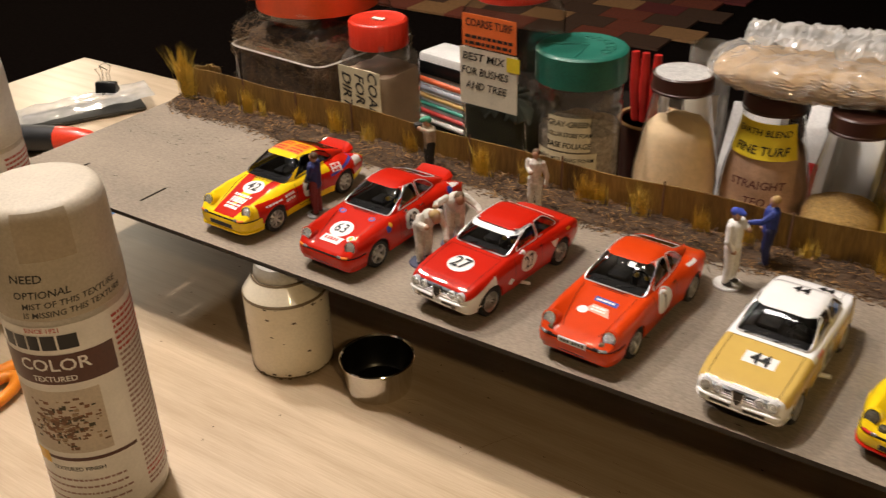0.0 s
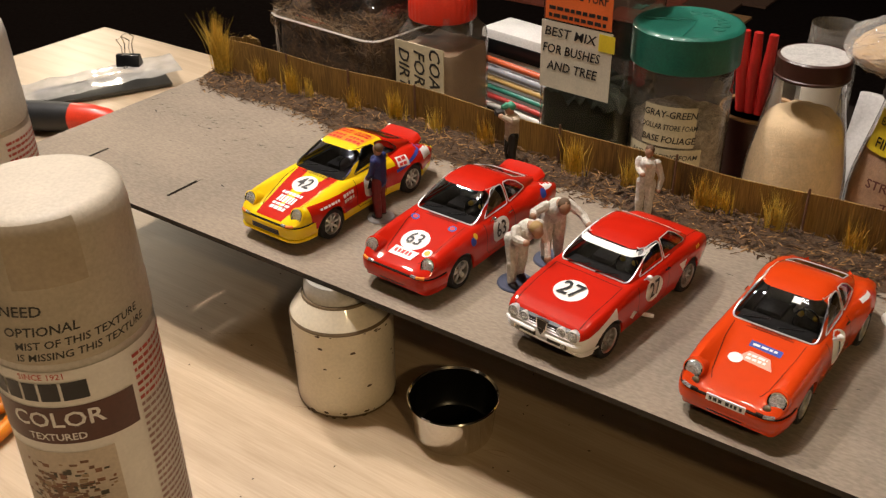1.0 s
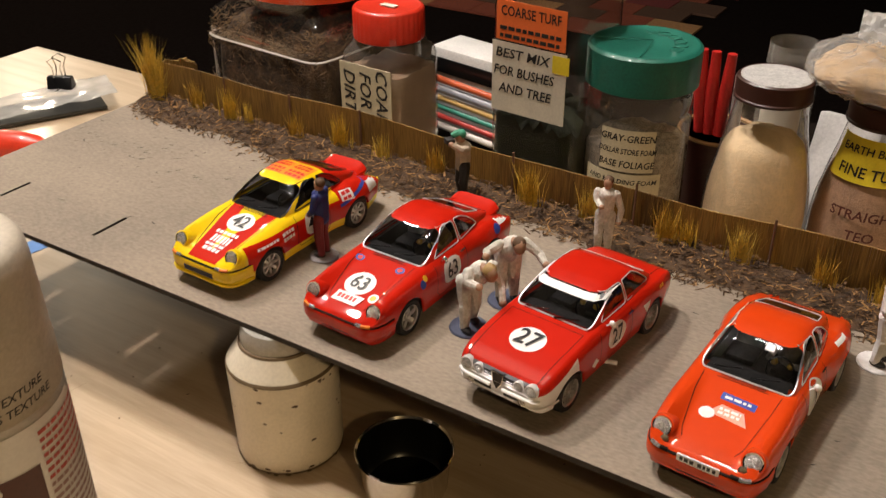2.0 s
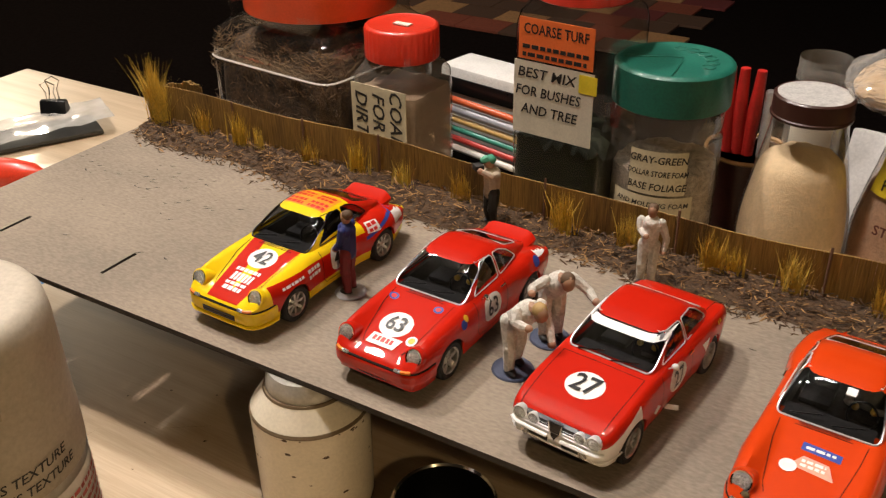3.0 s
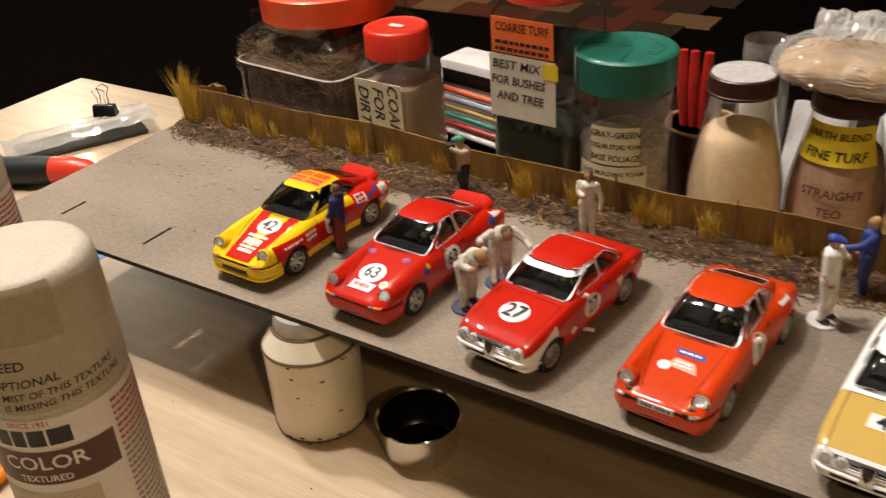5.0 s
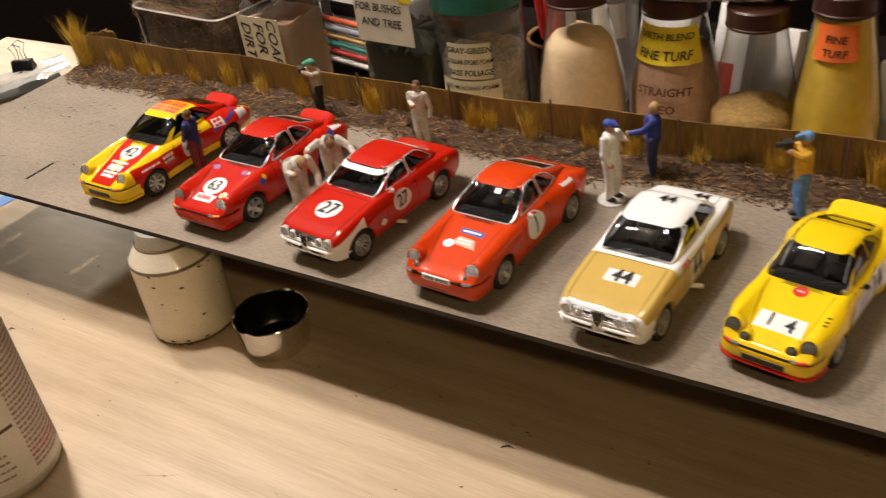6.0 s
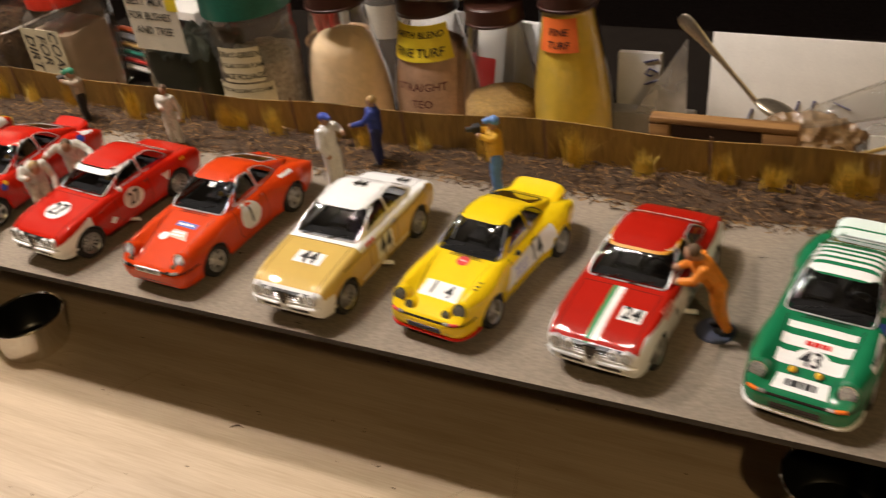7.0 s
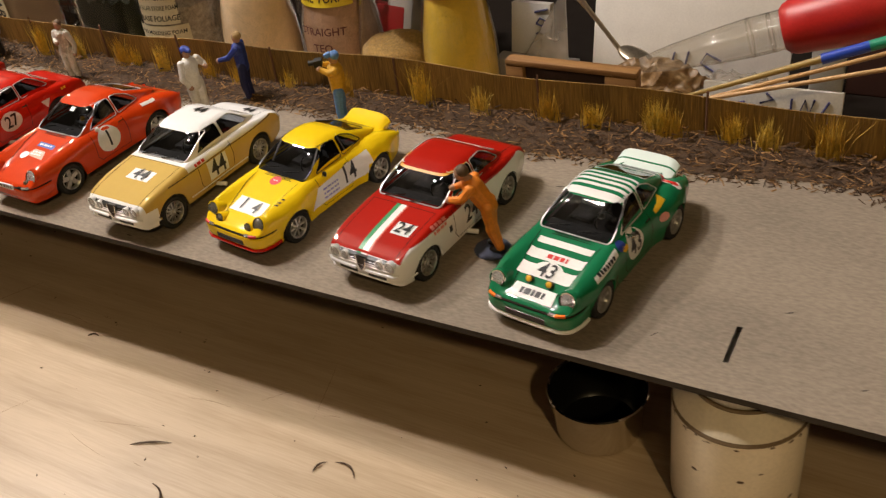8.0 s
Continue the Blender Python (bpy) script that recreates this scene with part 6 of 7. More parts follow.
# round jar, green lid
t = thing("storage_jar", at(.449, .425, 0, 0, 0, 0), "round clear plastic jar with dark green lid and two paper labels", "jar", "jars behind the fence")
R = .0475
bm = bmesh.new()
lathe(bm, [(.040, .001), (.046, .004), (.0475, .010), (.0475, .060), (.0465, .064), (.0465, .068), (.0475, .072), (.0475, .128), (.0455, .131), (.0455, .134), (.0468, .137), (.0468, .152), (.044, .158)], 64, caps=(True, False))
part("body", bm, JARPLASTIC, t)
bm = bmesh.new()
heap(bm, [(.040, .003), (.0455, .008), (.0458, .060), (.0450, .100), (.03, .106), (.00001, .108)], 48, rough=.004)
part("contents", bm, moss("grey_foam", 0, (.46, .39, .31), (.30, .24, .19), 300), t, "grey-green foam crumbs")
bm = bmesh.new()
lid(bm, .0505, .156, .192, 0)
lo = part("lid", bm, GREENLID, t, "dark green shaker lid")
for k in range(6):
    bm = bmesh.new()
    a = radians(-10 + 22 * k)
    tube(bm, [(.031 * math.cos(a) + .0055 * math.cos(q), .031 * math.sin(a) + .0055 * math.sin(q), .191) for q in np.linspace(0, 5.9, 12)], .0006, 5, closed=True)
    part("shaker_hole", bm, GREENLID, lo)
bm = bmesh.new()
tube(bm, [(-.04, -.012, .192), (.006, .004, .193), (.012, -.042, .192)], .0006, 5)
part("flap_edge", bm, GREENLID, lo)
bm = bmesh.new()
curved_patch(bm, R + .0005, -108, -48, .086, .126, 30)
lab = part("label", bm, LABELC, t, "small cream note")
for k, w in enumerate(("GRAY-GREEN", "DOLLAR STORE FOAM", "BASE FOLIAGE")):
    wrap_words("handwriting", w, R + .0008, -78, .118 - .0125 * k, (.0092, .0074, .0092)[k], INK, lab, "black handwriting", .15, wide=(.92, .72, .88)[k])
bm = bmesh.new()
curved_patch(bm, R + .0004, -128, -38, .030, .084, 36)
lab = part("label", bm, LABELC, t, "large cream note")
wrap_words("handwriting", "AND MOLDING FOAM", R + .0008, -82, .076, .0066, INK, lab, "black handwriting", .15)


def milk_bottle(x, y, label, contents, what, lid_mat, label_mat=None, words=(), top=.175, fill=.118, s=1.0, rim=TIN, with_lid=True, glass=JARGLASS, note=(), dome=.014):
    t = thing("bottle", at(x, y, 0), label, "bottle", "bottles behind the fence")
    z = top
    prof = [(.034, .001), (.041, .003), (.044, .008), (.0455, .02), (.0455, .065), (.0435, .085), (.038, .115), (.033, .140), (.0305, .155), (.030, .162), (.0312, .165), (.030, .168), (.0295, .178)]
    bm = bmesh.new()
    lathe(bm, [(r * s, zz * z / .178) for r, zz in prof], 56, caps=(True, False))
    part("body", bm, glass, t)
    def radius(zz):
        return float(np.interp(zz, [q[1] * z / .178 for q in prof], [q[0] * s for q in prof]))
    bm = bmesh.new()
    zs = [q for q in np.linspace(.003, fill, 9)]
    heap(bm, [(radius(q) - .0022, q) for q in zs] + [(radius(fill) * .86, fill + dome * .36), (radius(fill) * .66, fill + dome * .70), (radius(fill) * .36, fill + dome * .93), (.00001, fill + dome)], 44, rough=.0014, seed=x * 9)
    part("contents", bm, contents, t, what)
    if with_lid:
        bm = bmesh.new()
        r = .0315 * s
        lathe(bm, [(r * 1.02, z - .012), (r * 1.03, z - .010), (r * 1.0, z - .009), (r, z + .005), (r * .95, z + .0065), (r * .88, z + .006)], 56)
        lo = part("lid", bm, lid_mat, t, "dark screw lid")
        bm = bmesh.new()
        lathe(bm, [(r * .92, z + .0062), (r * .80, z + .0072), (r * .60, z + .0056), (r * .25, z + .006), (.00001, z + .0072)], 48)
        part("lid_top", bm, rim, lo, "worn pale metal lid top")
    if label_mat:
        a0, a1, z0, z1 = note or (-130, -50, .098, .138)
        bm = bmesh.new()
        n = 26
        vs = []
        for a in np.linspace(radians(a0), radians(a1), n):
            vs.append([bm.verts.new(((radius(q) + .0007) * math.cos(a), (radius(q) + .0007) * math.sin(a), q)) for q in np.linspace(z0, z1, 5)])
        for p, q in zip(vs, vs[1:]):
            for k in range(4):
                bm.faces.new((p[k], q[k], q[k + 1], p[k + 1]))
        lab = part("label", bm, label_mat, t, "bright paper label")
        mid = (a0 + a1) / 2
        for k, (w, zz, sz) in enumerate(words):
            verts, faces = text_mesh(w, .1)
            bm = bmesh.new()
            vv = []
            for px, py in verts:
                q = zz + py * sz
                rr = radius(q) + .0012
                a = radians(mid) + px * sz / rr
                vv.append(bm.verts.new((rr * math.cos(a), rr * math.sin(a), q)))
            for f in faces:
                if len(set(f)) > 2:
                    bm.faces.new([vv[i] for i in f])
            part("handwriting", bm, INK, lab, "black lettering", flip=False, smooth=False)
    return t, radius


milk_bottle(.565, .425, "glass milk bottle of pale tan powder with brown lid", mat("tan_powder", (.80, .60, .37), .95, vary=.10, size=150, bump=.4), "pale tan powder", BROWNLID, top=.176, fill=.116, dome=.020)
t, rad = milk_bottle(.652, .462, "glass bottle of pinkish-brown foam with yellow label", mat("pink_brown_powder", (.48, .30, .20), .95, vary=.2, size=120, bump=.5), "pinkish-brown foam", BROWNLID, LABELY, (("EARTH BLEND", .131, .0092), ("FINE TURF", .113, .0125)), top=.160, fill=.105, s=1.02, note=(-148, -28, .104, .141))
for k, w in enumerate(("STRAIGHT", "TEO")):
    z = .078 - .018 * k
    wrap_words("handwriting", w, rad(z) + .0012, -85, z, .0125, mat("dark_red_ink", (.12, .03, .02), .5), t, "dark handwriting on the glass", .1)
milk_bottle(.740, .435, "clear glass bottle half full of golden-brown crumbs", mat("gold_crumbs", (.48, .30, .10), .95, vary=.4, size=400, fine=1500, bump=1.0), "golden-brown crumbs", BROWNLID, top=.163, fill=.062, s=.90, rim=BROWNLID)
milk_bottle(.814, .440, "glass bottle of mustard-yellow turf with orange label", mat("mustard_turf", (.70, .48, .05), .95, vary=.12, size=120, bump=.5), "mustard-yellow turf", BROWNLID, LABELO, (("FINE", .150, .0092), ("TURF", .138, .0092)), top=.180, fill=.160, s=.88, note=(-129, -54, .131, .163))

# empty jar behind
t = thing("jar", at(.548, .555, 0), "empty clear threaded glass jar behind the bottles", "jar")
bm = bmesh.new()
lathe(bm, [(.02, .001), (.0255, .004), (.026, .01), (.026, .125), (.023, .140), (.0225, .15), (.0235, .152), (.0225, .155), (.0235, .158), (.0225, .161), (.0228, .172)], 44, caps=(True, False))
# strong pale haze stands in for the light this clear jar catches
part("body", bm, clear_glass("hazed_jar_glass", (.97, .97, .96), .06, 1.5, .22), t)
bm = bmesh.new()
curved_patch(bm, .0264, -130, -40, .08, .12, 20)
part("label", bm, LABELW, t, "printed white label")

# bag of plaster lying over the bottle tops
t = thing("plaster_bag", at(.700, .470, .168, 0, 0, 8), "clear plastic bag of tan plaster lying across the bottles", "bag")
bm = bmesh.new()
def pillow(bm, cx, cy, cz, ax, ay, az, cuts, crease, freq, flat=3.2):
    """A squared-off cushion with sharp creases."""
    q = bmesh.ops.create_icosphere(bm, subdivisions=cuts, radius=1)
    for v in q["verts"]:
        n = v.co.normalized()
        k = (abs(n.x) ** flat + abs(n.y) ** flat + abs(n.z) ** 2.2) ** (-1 / flat)
        p = Vector((n.x * ax * k, n.y * ay * k, n.z * az * k))
        p += n * crease * (1 - 2 * abs(noise.noise(p * freq)) + .5 * (1 - 2 * abs(noise.noise(p * freq * 2.7))))
        v.co = Vector((p.x + cx, p.y + cy, max(p.z + cz, 0)))


pillow(bm, 0, 0, .0195, .108, .048, .0165, 5, .0042, 38)
part("contents", bm, mat("tan_plaster", (.54, .36, .19), .8, vary=.15, size=60), t, "tan plaster powder")
bm = bmesh.new()
pillow(bm, 0, 0, .023, .114, .054, .0205, 6, .0050, 62)
part("film", bm, clear_glass("bag_film", (.96, .96, .95), .05, 1.5, .20, (.7, .68, .65)), t, "crinkled clear film", smooth=False)
bm = bmesh.new()
vs = []
for i in range(49):
    row = []
    for j in range(21):
        x, y = -.085 + .16 * i / 48, -.030 + .066 * j / 20
        ridge = (1 - 2 * abs(noise.noise((x * 45, y * 45, 3)))) * .007 + (1 - 2 * abs(noise.noise((x * 120, y * 120, 5)))) * .003
        row.append(bm.verts.new((x, y, .047 + ridge + .012 * math.sin(math.pi * j / 20))))
    vs.append(row)
for p, q in zip(vs, vs[1:]):
    for j in range(20):
        bm.faces.new((p[j], q[j], q[j + 1], p[j + 1]))
part("bag_neck", bm, clear_glass("bag_film_neck", (.95, .95, .93), .12, 1.5, .38, (.75, .73, .70)), t, "gathered crinkled bag neck", smooth=False)

# white box and pens behind
t = thing("white_box", at(.205, .56, 0, 0, 0, -10), "white plastic box standing behind the jars", "box")
bm = bmesh.new()
box(bm, -.065, .075, -.02, .035, 0, .100, bevel=.006)
part("body", bm, mat("white_plastic", (.66, .64, .60), .4), t)
bm = bmesh.new()
box(bm, -.063, .073, -.0215, -.0195, .070, .088, bevel=.0005)
part("dark_band", bm, BLACK, t)
for k, (c, r) in enumerate((((.55, .10, .03), .004), ((.30, .30, .32), .005), ((.55, .35, .12), .004), ((.05, .25, .18), .0035), ((.5, .05, .04), .0035), ((.65, .62, .55), .004))):
    bm = bmesh.new()
    z = .072 - k * .0105
    tube(bm, [(-.06, -.026 - .0015 * k, z), (.08, -.028 - .0015 * k, z - .003), (.092, -.028 - .0015 * k, z - .0035)], r, 10, radii=[r, r, r * .3])
    tagged(part("pen", bm, mat("pen_%s" % "abcdef"[k], c, .35), at=at(.205, .545, 0, 0, 0, -10)), "thin coloured pen stacked before the white box", "pen", "stacked pens")

# brown pot with pliers
t = thing("tool_pot", at(.500, .515, 0), "brown pot with a tan rim behind the jars", "pot")
bm = bmesh.new()
lathe(bm, [(.03, 0), (.034, .004), (.039, .080), (.0395, .084), (.038, .086), (.036, .084), (.034, .02), (.0001, .018)], 44)
part("body", bm, mat("brown_pot", (.06, .018, .012), .35, vary=.2), t)
bm = bmesh.new()
lathe(bm, [(.0385, .083), (.0400, .086), (.039, .0885), (.0365, .087), (.0365, .083)], 44)
part("rim", bm, mat("tan_rim", (.36, .20, .08), .5), t, "tan rim")
t = thing("pliers", at(.492, .510, .02), "pliers with bright red handles standing in the pot", "pliers")
for sx, top_x in ((-.008, -.014), (.000, -.003), (.008, .010)):
    bm = bmesh.new()
    tube(bm, [(sx, 0, 0), (sx * 1.1, 0, .05), (top_x, 0, .105), (top_x * 1.15, 0, .145)], .006, 10, radii=[.004, .005, .0065, .0045])
    part("handle", bm, mat("red_grip", (.45, .02, .015), .4, vary=.15), t, "red plastic grip")
bm = bmesh.new()
lathe(bm, [(.0055, 0), (.0055, .125), (.0048, .127), (.00001, .127)], 16)
tagged(part("metal_tube", bm, mat("dull_steel", (.62, .60, .57), .3, .6), at=at(.514, .512, .02)), "bright metal tube standing in the pot", "tube")

# red and printed packets between the bottles
for k, (x, y, z0, z1, w, c) in enumerate(((.610, .52, 0, .115, .03, (.60, .58, .55)), (.640, .535, 0, .062, .05, (.45, .02, .02)), (.703, .568, 0, .088, .042, (.82, .80, .76)), (.682, .530, 0, .128, .019, (.78, .76, .72)))):
    bm = bmesh.new()
    box(bm, -w, w, -.012, .012, z0, z1, bevel=.002)
    t = tagged(part("packet", bm, mat("packet_%s" % "abcd"[k], c, .5, vary=.12), at=at(x, y, 0, -18, 0, -8)), "upright %s packet between the bottles" % ("white printed", "red", "plain white", "creased white")[k], "packet", "packets between the bottles")

# wooden tray with odds and ends
TRAYW = wood("tray_wood", (.33, .17, .055), (.18, .08, .024), 2.0, .6)
t = thing("wooden_box", at(.921, .330, 0), "narrow brown wooden box with a dark recess on the table", "box")
for b in ((0, .120, 0, .013, .1095, .115), (0, .017, 0, .013, 0, .109), (.092, .120, 0, .013, 0, .109), (.0175, .0915, .009, .013, 0, .109)):
    bm = bmesh.new()
    box(bm, *b, bevel=.0012)
    part("side", bm, TRAYW, t)
# recess shade is put into this panel's near-black colour
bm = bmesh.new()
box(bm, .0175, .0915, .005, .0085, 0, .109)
part("recess_panel", bm, mat("tray_recess_shade", (.035, .014, .010), .6, vary=.3), t, "recessed front panel coloured dark for the recess shade")
bm = bmesh.new()
pillow(bm, 0, 0, .051, .052, .020, .050, 6, .006, 50)
tagged(part("scrap_wrap", bm, mat("brown_wrap", (.20, .115, .045), .45, vary=.4, size=70, coat=.5, bump=.4), at=at(1.046, .372, 0)), "crumpled glossy brown wrapping behind the wooden box", "wrapping")

# crumpled clear bag beside the tray
bag = thing("scrap_bag", at(1.112, .376, 0), "crumpled clear plastic bag of brown scraps behind the fence", "bag")
bm = bmesh.new()
pillow(bm, 0, 0, .044, .034, .022, .042, 5, .004, 50)
part("contents", bm, mat("bark_scraps", (.17, .10, .05), .9, vary=.45, size=160, fine=1500, bump=.6), bag, "brown bark scraps")
bm = bmesh.new()
pillow(bm, 0, 0, .048, .039, .026, .047, 6, .005, 60)
part("film", bm, clear_glass("scrap_film", (.95, .94, .92), .05, 1.5, .12, (.62, .58, .52)), bag, "crinkled clear film")

# white card with handwriting
t = thing("card", at(.931, .505, 0, -12, 0, -2), "white card with blue handwriting propped behind the tray", "card")
bm = bmesh.new()
box(bm, 0, .200, 0, .003, 0, .113, bevel=.0006)
part("sheet", bm, mat("white_card", (.66, .63, .58), .6, vary=.06), t)
BLUEINK = mat("blue_ink", (.05, .05, .16), .5)
for pts in ([(.075, .02), (.07, .006), (.085, .002), (.10, .008)], [(.118, .032), (.112, .004)], [(.132, .034), (.127, .004)], [(.115, .018), (.130, .020)], [(.165, .028), (.150, .034), (.145, .024), (.160, .016), (.150, .008)]):
    bm = bmesh.new()
    tube(bm, [(a - .03, -.0012, b + .02) for a, b in pts], .0011, 6)
    part("pen_stroke", bm, BLUEINK, t)

# second paper sheet with sideways pen marks
t = thing("paper_sheet", at(.836, .508, 0, -10, 0, 0), "white paper sheet with pen marks behind the set square", "paper")
bm = bmesh.new()
box(bm, 0, .045, 0, .012, 0, .087, bevel=.001)
part("sheet", bm, mat("white_card", (.66, .63, .58), .6), t)
for pts in ([(.030, .055), (.043, .060)], [(.030, .066), (.036, .064), (.042, .069), (.034, .072), (.030, .066)], [(.028, .078), (.043, .082)]):
    bm = bmesh.new()
    tube(bm, [(a, -.0012, b) for a, b in pts], .0011, 6)
    part("pen_stroke", bm, BLUEINK, t)

# clear set square
bm = bmesh.new()
vs = [bm.verts.new(p) for p in ((-.002, 0, -.008), (.050, 0, -.008), (.050, 0, .073))]
vb = [bm.verts.new(v.co + Vector((0, .0016, 0))) for v in vs]
bm.faces.new(vs)
bm.faces.new(vb[::-1])
for k in range(3):
    bm.faces.new((vs[k], vb[k], vb[(k + 1) % 3], vs[(k + 1) % 3]))
tagged(part("set_square", bm, clear_glass("acrylic", (.9, .9, .88), .06, 1.5, .34, (.66, .62, .57)), at=at(.868, .478, .05, 0, 0, 0), smooth=False), "clear acrylic set square standing in the clutter", "set square")
bm = bmesh.new()
box(bm, -.03, .06, 0, .02, 0, .042, bevel=.002)
tagged(part("small_box", bm, mat("grey_card", (.30, .28, .26), .7), at=at(.865, .475, 0)), "small grey cardboard box under the set square", "box")

# spoon
t = thing("spoon", at(.994, .425, .088), "old metal spoon resting in the tray's scraps", "spoon")
bm = bmesh.new()
rings = []
for u, wide in ((0, .0026), (.2, .0023), (.45, .0027), (.65, .0040), (.80, .0058), (.90, .0069), (.96, .0064), (1.0, .0034)):
    p = Vector((-.076 * u, .024 * u, .069 * u + .006 * u * (1 - u)))
    rings.append([bm.verts.new(p + Vector((.68 * wide * math.cos(a), .0013 * math.sin(a), .73 * wide * math.cos(a)))) for a in np.linspace(0, 2 * math.pi, 13)[:-1]])
for p, q in zip(rings, rings[1:]):
    for k in range(12):
        bm.faces.new((p[k], p[(k + 1) % 12], q[(k + 1) % 12], q[k]))
bm.faces.new(rings[0])
bm.faces.new(rings[-1][::-1])
part("handle", bm, mat("tarnished_metal", (.45, .38, .28), .3, .9, vary=.2), t)
bm = bmesh.new()
bmesh.ops.create_icosphere(bm, subdivisions=3, radius=1, matrix=Matrix.Translation((.018, -.006, -.002)) @ Euler((0, .3, -.3)).to_matrix().to_4x4() @ Matrix.Diagonal((.021, .013, .005, 1)))
part("bowl", bm, mat("tarnished_metal", (.45, .38, .28), .3, .9), t)

# clear tube with a red cap
t = thing("capped_tube", look((1.150 * K, .372 * K, .147 * K), (1.02 * K, .345 * K, .108 * K)), "clear plastic tube with a red cap lying on the tray", "tube")
bm = bmesh.new()
lathe(bm, [(.0155, .004), (.0155, -.03), (.0135, -.06), (.010, -.095), (.006, -.118), (.00001, -.119)], 72, ribs=12, rib=.035)
for z in (-.012, -.028):
    lathe(bm, [(.0157, z), (.0164, z - .001), (.0157, z - .002)], 36, caps=(False, False))
part("tube", bm, clear_glass("tube_plastic", (.92, .91, .88), .06, 1.5, .08), t, "clear printed plastic tube")
bm = bmesh.new()
lathe(bm, [(.0165, -.004), (.0195, -.001), (.0215, .004), (.0285, .085), (.027, .090), (.00001, .090)], 44)
part("cap", bm, mat("red_cap", (.46, .018, .014), .4, vary=.1), t, "dark red plastic cap")

# brushes
for k, (a, b, c, lab) in enumerate((((1.090, .308, .112), (1.262, .348, .170), (.30, .20, .05), "blue-handled paint brush lying over the tray edge"), ((1.100, .304, .111), (1.245, .335, .158), (.45, .26, .10), "plain wooden stick lying over the tray edge"), ((1.088, .300, .1095), (1.235, .320, .147), (.50, .30, .13), "pale wooden skewer lying over the tray edge"))):
    bm = bmesh.new()
    A, B = Vector(a), Vector(b)
    pts = [A.lerp(B, q) for q in (0, .3, .55, .57, .8, 1.0)]
    tube(bm, [p - A for p in pts], .003, 10, radii=[.0016, .0022, .0028, .0034, .0034, .0026] if k == 0 else [.0018] * 6)
    w = mat("brush_" + "abc"[k], c, .4, vary=.15)
    ob = tagged(part("brush" if k == 0 else "stick", bm, w, at=at(*a)), lab, "brush" if k == 0 else "stick", "brushes over the tray")
    if k == 0:
        for nm, q0, q1, col in (("blue_sleeve", .54, .72, (.02, .06, .42)), ("green_tip", .72, 1.0, (.02, .26, .14))):
            bm = bmesh.new()
            tube(bm, [A.lerp(B, q) - A for q in (q0, (q0 + q1) / 2, q1)], .0042, 10)
            part(nm, bm, mat("brush_" + nm, col, .35, vary=.1), ob)

# panels at the room's dark end of the table
bm = bmesh.new()
box(bm, 0, .032, 0, .01, 0, .22, bevel=.002)
tagged(part("white_strip", bm, mat("white_strip_paint", (.55, .53, .50), .6), at=at(1.142, .560, 0)), "white upright strip behind the card", "strip")
bm = bmesh.new()
box(bm, 0, .30, 0, .02, 0, .24, bevel=.002)
tagged(part("brown_box", bm, mat("brown_panel", (.055, .022, .016), .6), at=at(1.176, .562, 0)), "dark brown upright box at the back of the table", "box")
bm = bmesh.new()
box(bm, 0, .108, 0, .004, 0, .106, bevel=.001)
t = tagged(part("folded_card", bm, mat("folded_white", (.58, .55, .50), .6), at=at(1.092, .340, 0, -5, 0, 2)), "small folded white card with pen marks", "card")
for pts in ([(.045, .083), (.062, .084)], [(.046, .092), (.056, .096), (.050, .101)], [(.070, .084), (.070, .098)], [(.076, .085), (.080, .098), (.084, .086), (.087, .099)], [(.092, .085), (.098, .098)], [(.020, .088), (.034, .092)]):
    bm = bmesh.new()
    tube(bm, [(p, -.0006, q) for p, q in pts], .0010, 6)
    part("pen_stroke", bm, BLUEINK, t)



# ---- loose things on the tabletop ----
# blue tape with handwriting
t = thing("tape_strip", at(-.034, .020, .0004, 0, 0, 80), "strip of blue masking tape with handwritten letters", "tape")
bm = bmesh.new()
box(bm, -.13, .11, -.0115, .0115, 0, .0004)
part("tape", bm, mat("blue_tape", (.12, .25, .52), .7, vary=.12, size=120, bump=.2), t, smooth=False)
for k, ch in enumerate("FOLN"):
    flat_words("handwriting", ch, .019, INK, t, Matrix.Translation((-.075 + .044 * k, 0, .0008)) @ Matrix.Rotation(math.pi / 2, 4, "X").inverted(), "blue-black handwriting", .1)

# scissors
t = thing("scissors", at(.167, -.110, .001, 0, 0, 15), "open-handled scissors with orange grips and dark blade", "scissors")
bm = bmesh.new()
vs = [bm.verts.new(p) for p in ((-.0055, -.006, .003), (.0055, -.006, .003), (.0045, .025, .003), (-.001, .060, .003), (-.0045, .02, .003))]
vb = [bm.verts.new(v.co + Vector((0, 0, .0016))) for v in vs]
bm.faces.new(vs[::-1])
bm.faces.new(vb)
for k in range(5):
    bm.faces.new((vs[k], vs[(k + 1) % 5], vb[(k + 1) % 5], vb[k]))
part("blade", bm, mat("dark_blade", (.03, .03, .032), .3, .8), t, "dark steel blade", smooth=False)
ORG = mat("orange_grip", (.80, .25, .015), .4, vary=.08)
bm = bmesh.new()
tube(bm, [(0, -.002, .004), (-.004, -.025, .005), (-.010, -.040, .006)], .006, 12, radii=[.005, .0075, .0075])
part("shank", bm, ORG, t, "orange plastic shank")
for cx in (-.026, .006):
    bm = bmesh.new()
    tube(bm, [(cx + .013 * math.cos(a), -.062 + .026 * math.sin(a), .006) for a in np.linspace(0, 6.0, 22)], .0055, 10, closed=True)
    part("grip", bm, ORG, t, "orange finger loop")

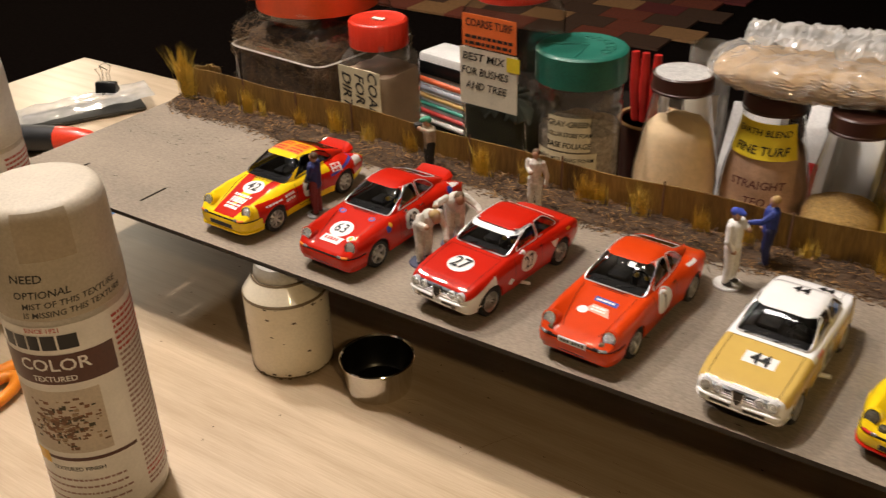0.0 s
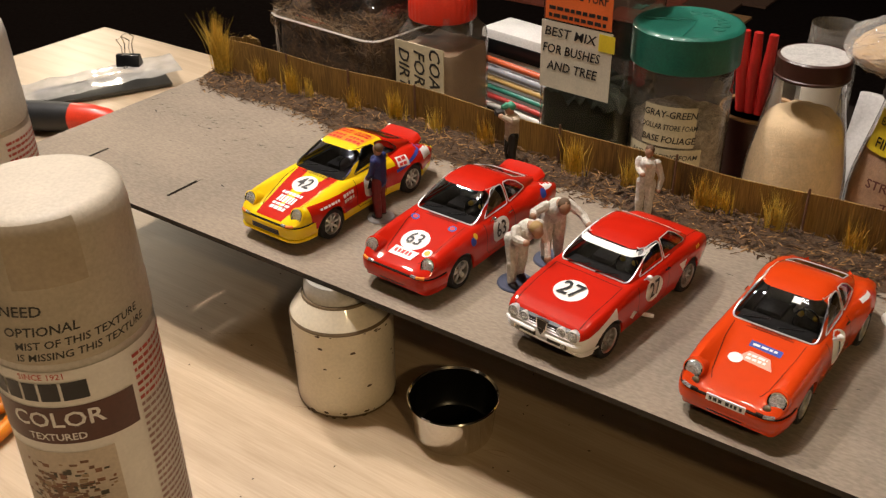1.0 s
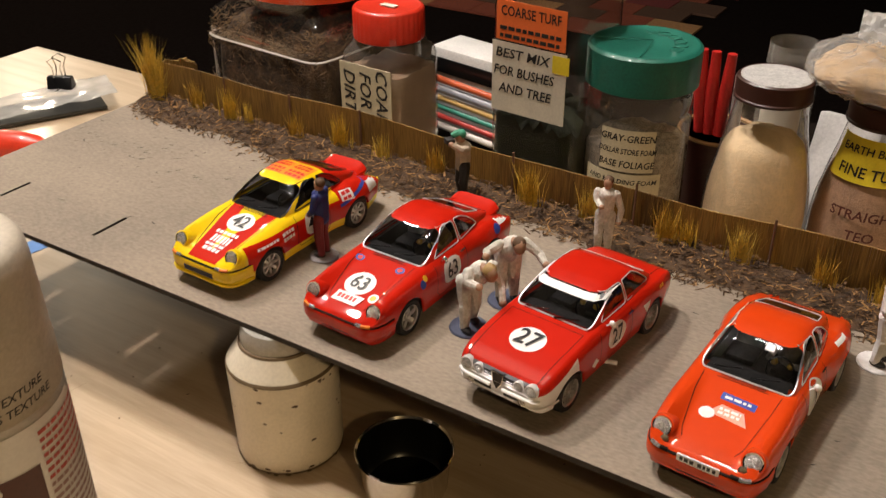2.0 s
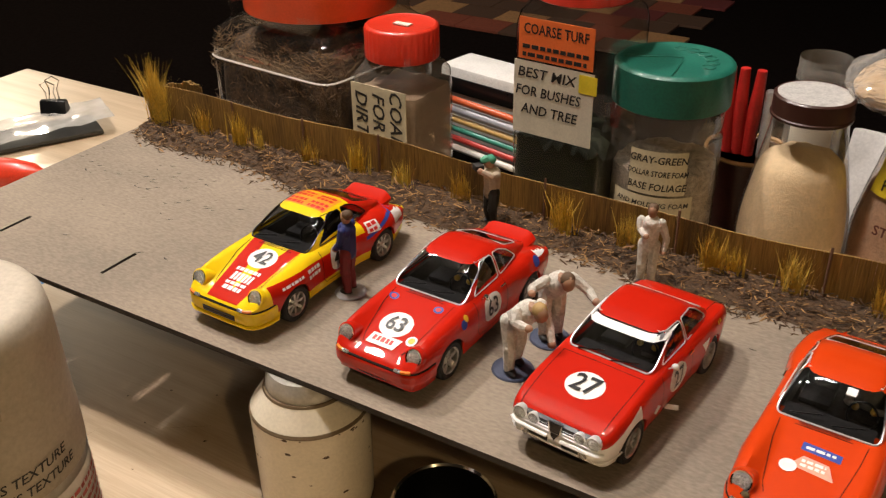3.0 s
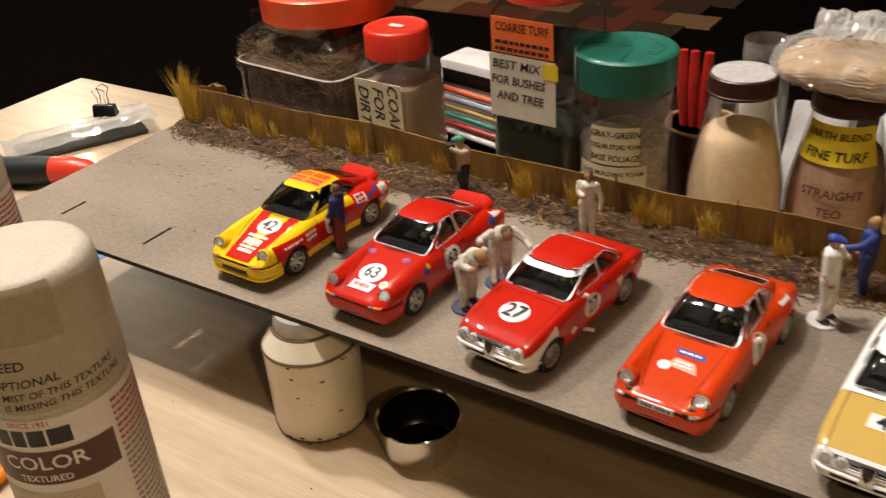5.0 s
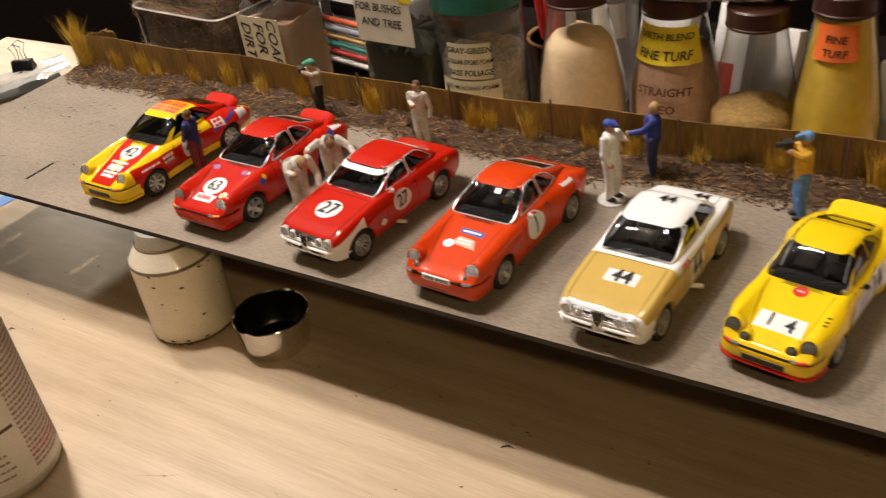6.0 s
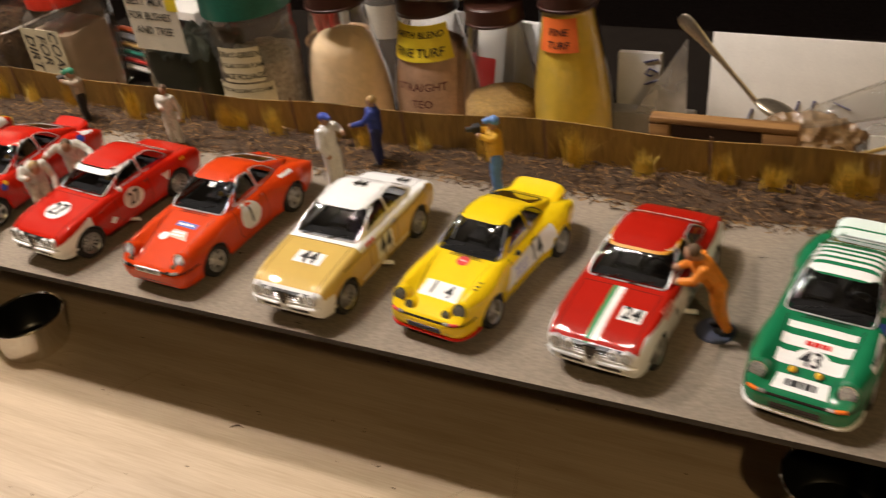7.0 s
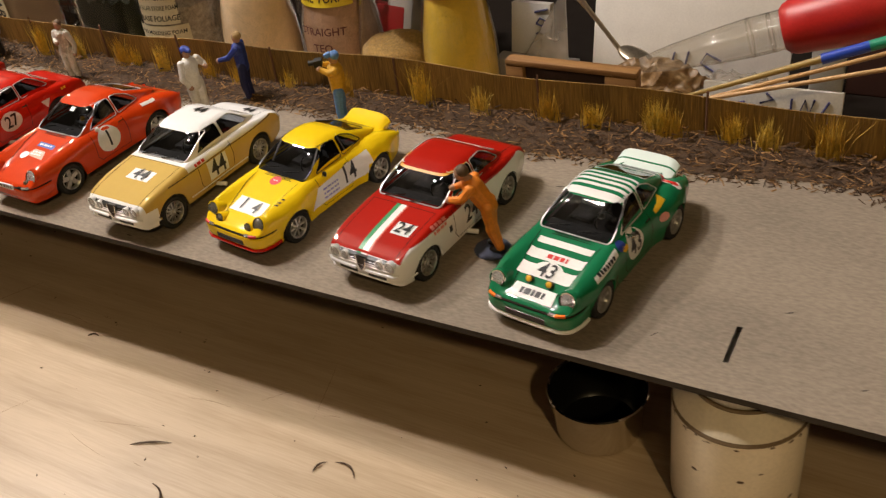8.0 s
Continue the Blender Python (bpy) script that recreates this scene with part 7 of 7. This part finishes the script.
# red and black knife
t = thing("utility_knife", at(-.214, .203, .002, 0, 0, 27), "red utility knife with a black rubber grip", "knife")
lay_down = Matrix.Translation((0, 0, .018)) @ Matrix.Rotation(math.pi / 2, 4, "Y")
bm = bmesh.new()
lathe(bm, [(.010, -.135), (.0165, -.13), (.0185, -.07), (.0185, -.02), (.0178, 0)], 28, m=lay_down)
part("grip", bm, mat("knife_black", (.012, .012, .012), .5, vary=.2), t, "black rubber grip")
bm = bmesh.new()
lathe(bm, [(.0176, -.001), (.0178, .006), (.0165, .026), (.0125, .046), (.006, .057), (.00001, .059)], 28, m=lay_down)
part("nose", bm, mat("knife_red", (.70, .05, .02), .35, coat=.3), t, "glossy red nose")

# plastic bag held by a binder clip
t = thing("clipped_bag", at(-.302, .310, .001, 0, 0, 62), "flat clear bag of dark sheet, folded and clipped", "bag")
bm = bmesh.new()
box(bm, -.085, .085, -.032, .032, 0, .006, bevel=.002)
part("sheet", bm, mat("dark_sheet", (.05, .05, .045), .4, vary=.3), t, "dark grey sheet")
bm = bmesh.new()
vs = [[bm.verts.new((-.10 + .20 * i / 20, -.038 + .076 * j / 8, .012 + .010 * (i / 20) + .003 * noise.noise((i * .4, j * .5, 1)))) for j in range(9)] for i in range(21)]
for p, q in zip(vs, vs[1:]):
    for j in range(8):
        bm.faces.new((p[j], q[j], q[j + 1], p[j + 1]))
part("film", bm, clear_glass("bag_film_flat", (.92, .92, .9), .08, 1.5, .48, (.50, .48, .44)), t, "crinkled clear film")
t = thing("binder_clip", at(-.305, .360, .017, 0, 0, 30), "black binder clip with raised wire handles", "clip")
bm = bmesh.new()
prof = [(-.010, 0), (.010, 0), (.004, .018), (-.004, .018)]
a = [bm.verts.new((-.016, p[0], p[1])) for p in prof]
b = [bm.verts.new((.016, p[0], p[1])) for p in prof]
for k in range(4):
    bm.faces.new((a[k], b[k], b[(k + 1) % 4], a[(k + 1) % 4]))
bm.faces.new(a[::-1])
bm.faces.new(b)
bmesh.ops.bevel(bm, geom=list(bm.edges), offset=.001, segments=1, affect="EDGES")
part("clip_body", bm, BLACK, t)
for sy in (-1, 1):
    bm = bmesh.new()
    tube(bm, [(-.006, sy * .004, .017), (-.005, sy * .006, .030), (-.009, sy * .008, .040), (0, sy * .009, .045), (.009, sy * .008, .040), (.005, sy * .006, .030), (.006, sy * .004, .017)], .0008, 6)
    part("wire_handle", bm, CHROME, t, "bright wire handle")

# crumbs, splinters and scratches on the table
bm = bmesh.new()
r4 = random.Random(8)
for _ in range(120):
    x, y = r4.uniform(.10, 1.30), r4.uniform(-.24, .12)
    s, a = r4.uniform(.0003, .0008), r4.uniform(0, 3)
    q = [bm.verts.new((x + s * k * math.cos(a + p), y + s * k * math.sin(a + p), .0006)) for p, k in ((0, 2.2), (1.4, .8), (3.0, 1.8), (4.4, .9))]
    top = bm.verts.new((x, y, .0013))
    bm.faces.new(q[::-1])
    for k in range(4):
        bm.faces.new((q[k], q[(k + 1) % 4], top))
tagged(part("crumbs", bm, mat("table_crumb", (.07, .045, .025), .9), smooth=False), "dark crumbs scattered over the tabletop", "crumbs", kind="stuff")
SPL = mat("splinter", (.07, .04, .02), .8)
for x, y, a, l, bend in ((.955, -.050, 70, .012, .002), (.972, -.046, -20, .020, .004), (.865, -.115, -50, .026, .006), (.70, -.005, 20, .010, .002), (1.19, .0, 75, .018, 0), (.83, -.078, 25, .03, .001), (.20, -.067, 60, .010, .002), (.21, -.062, 30, .007, .001)):
    bm = bmesh.new()
    tube(bm, [(l * q, bend * (1 - 4 * q * q), .0012 + .0004 * math.cos(5 * q)) for q in np.linspace(-.5, .5, 9)], .0007, 6, radii=[.0002, .0005, .0007, .0006, .0008, .0007, .0005, .0004, .0002])
    tagged(part("splinter", bm, SPL, at=at(x, y, 0, 0, 0, a)), "thin dark bark splinter lying on the table", "splinter", "splinters on the table")
# fine scratches in the veneer
r6 = random.Random(15)
bm = bmesh.new()
for _ in range(46):
    x, y, l, a = r6.uniform(.10, 1.30), r6.uniform(-.22, .05), r6.uniform(.008, .06), r6.gauss(.5, .55)
    w, bow = r6.uniform(.00012, .00028), r6.uniform(-.002, .002)
    d, nrm = Vector((math.cos(a), math.sin(a), 0)), Vector((-math.sin(a), math.cos(a), 0))
    pts = [Vector((x, y, .0003)) + d * l * q + nrm * bow * (1 - 4 * q * q) for q in np.linspace(-.5, .5, 6)]
    v = [(bm.verts.new(p + nrm * w * (1 - abs(k - 2.5) / 3)), bm.verts.new(p - nrm * w * (1 - abs(k - 2.5) / 3))) for k, p in enumerate(pts)]
    for p, q in zip(v, v[1:]):
        bm.faces.new((p[0], p[1], q[1], q[0]))
tagged(part("scratches", bm, mat("scratch_dirt", (.20, .13, .07), .8), smooth=False, flip=False), "fine dark scratches worn into the tabletop veneer", "scratches", kind="stuff")
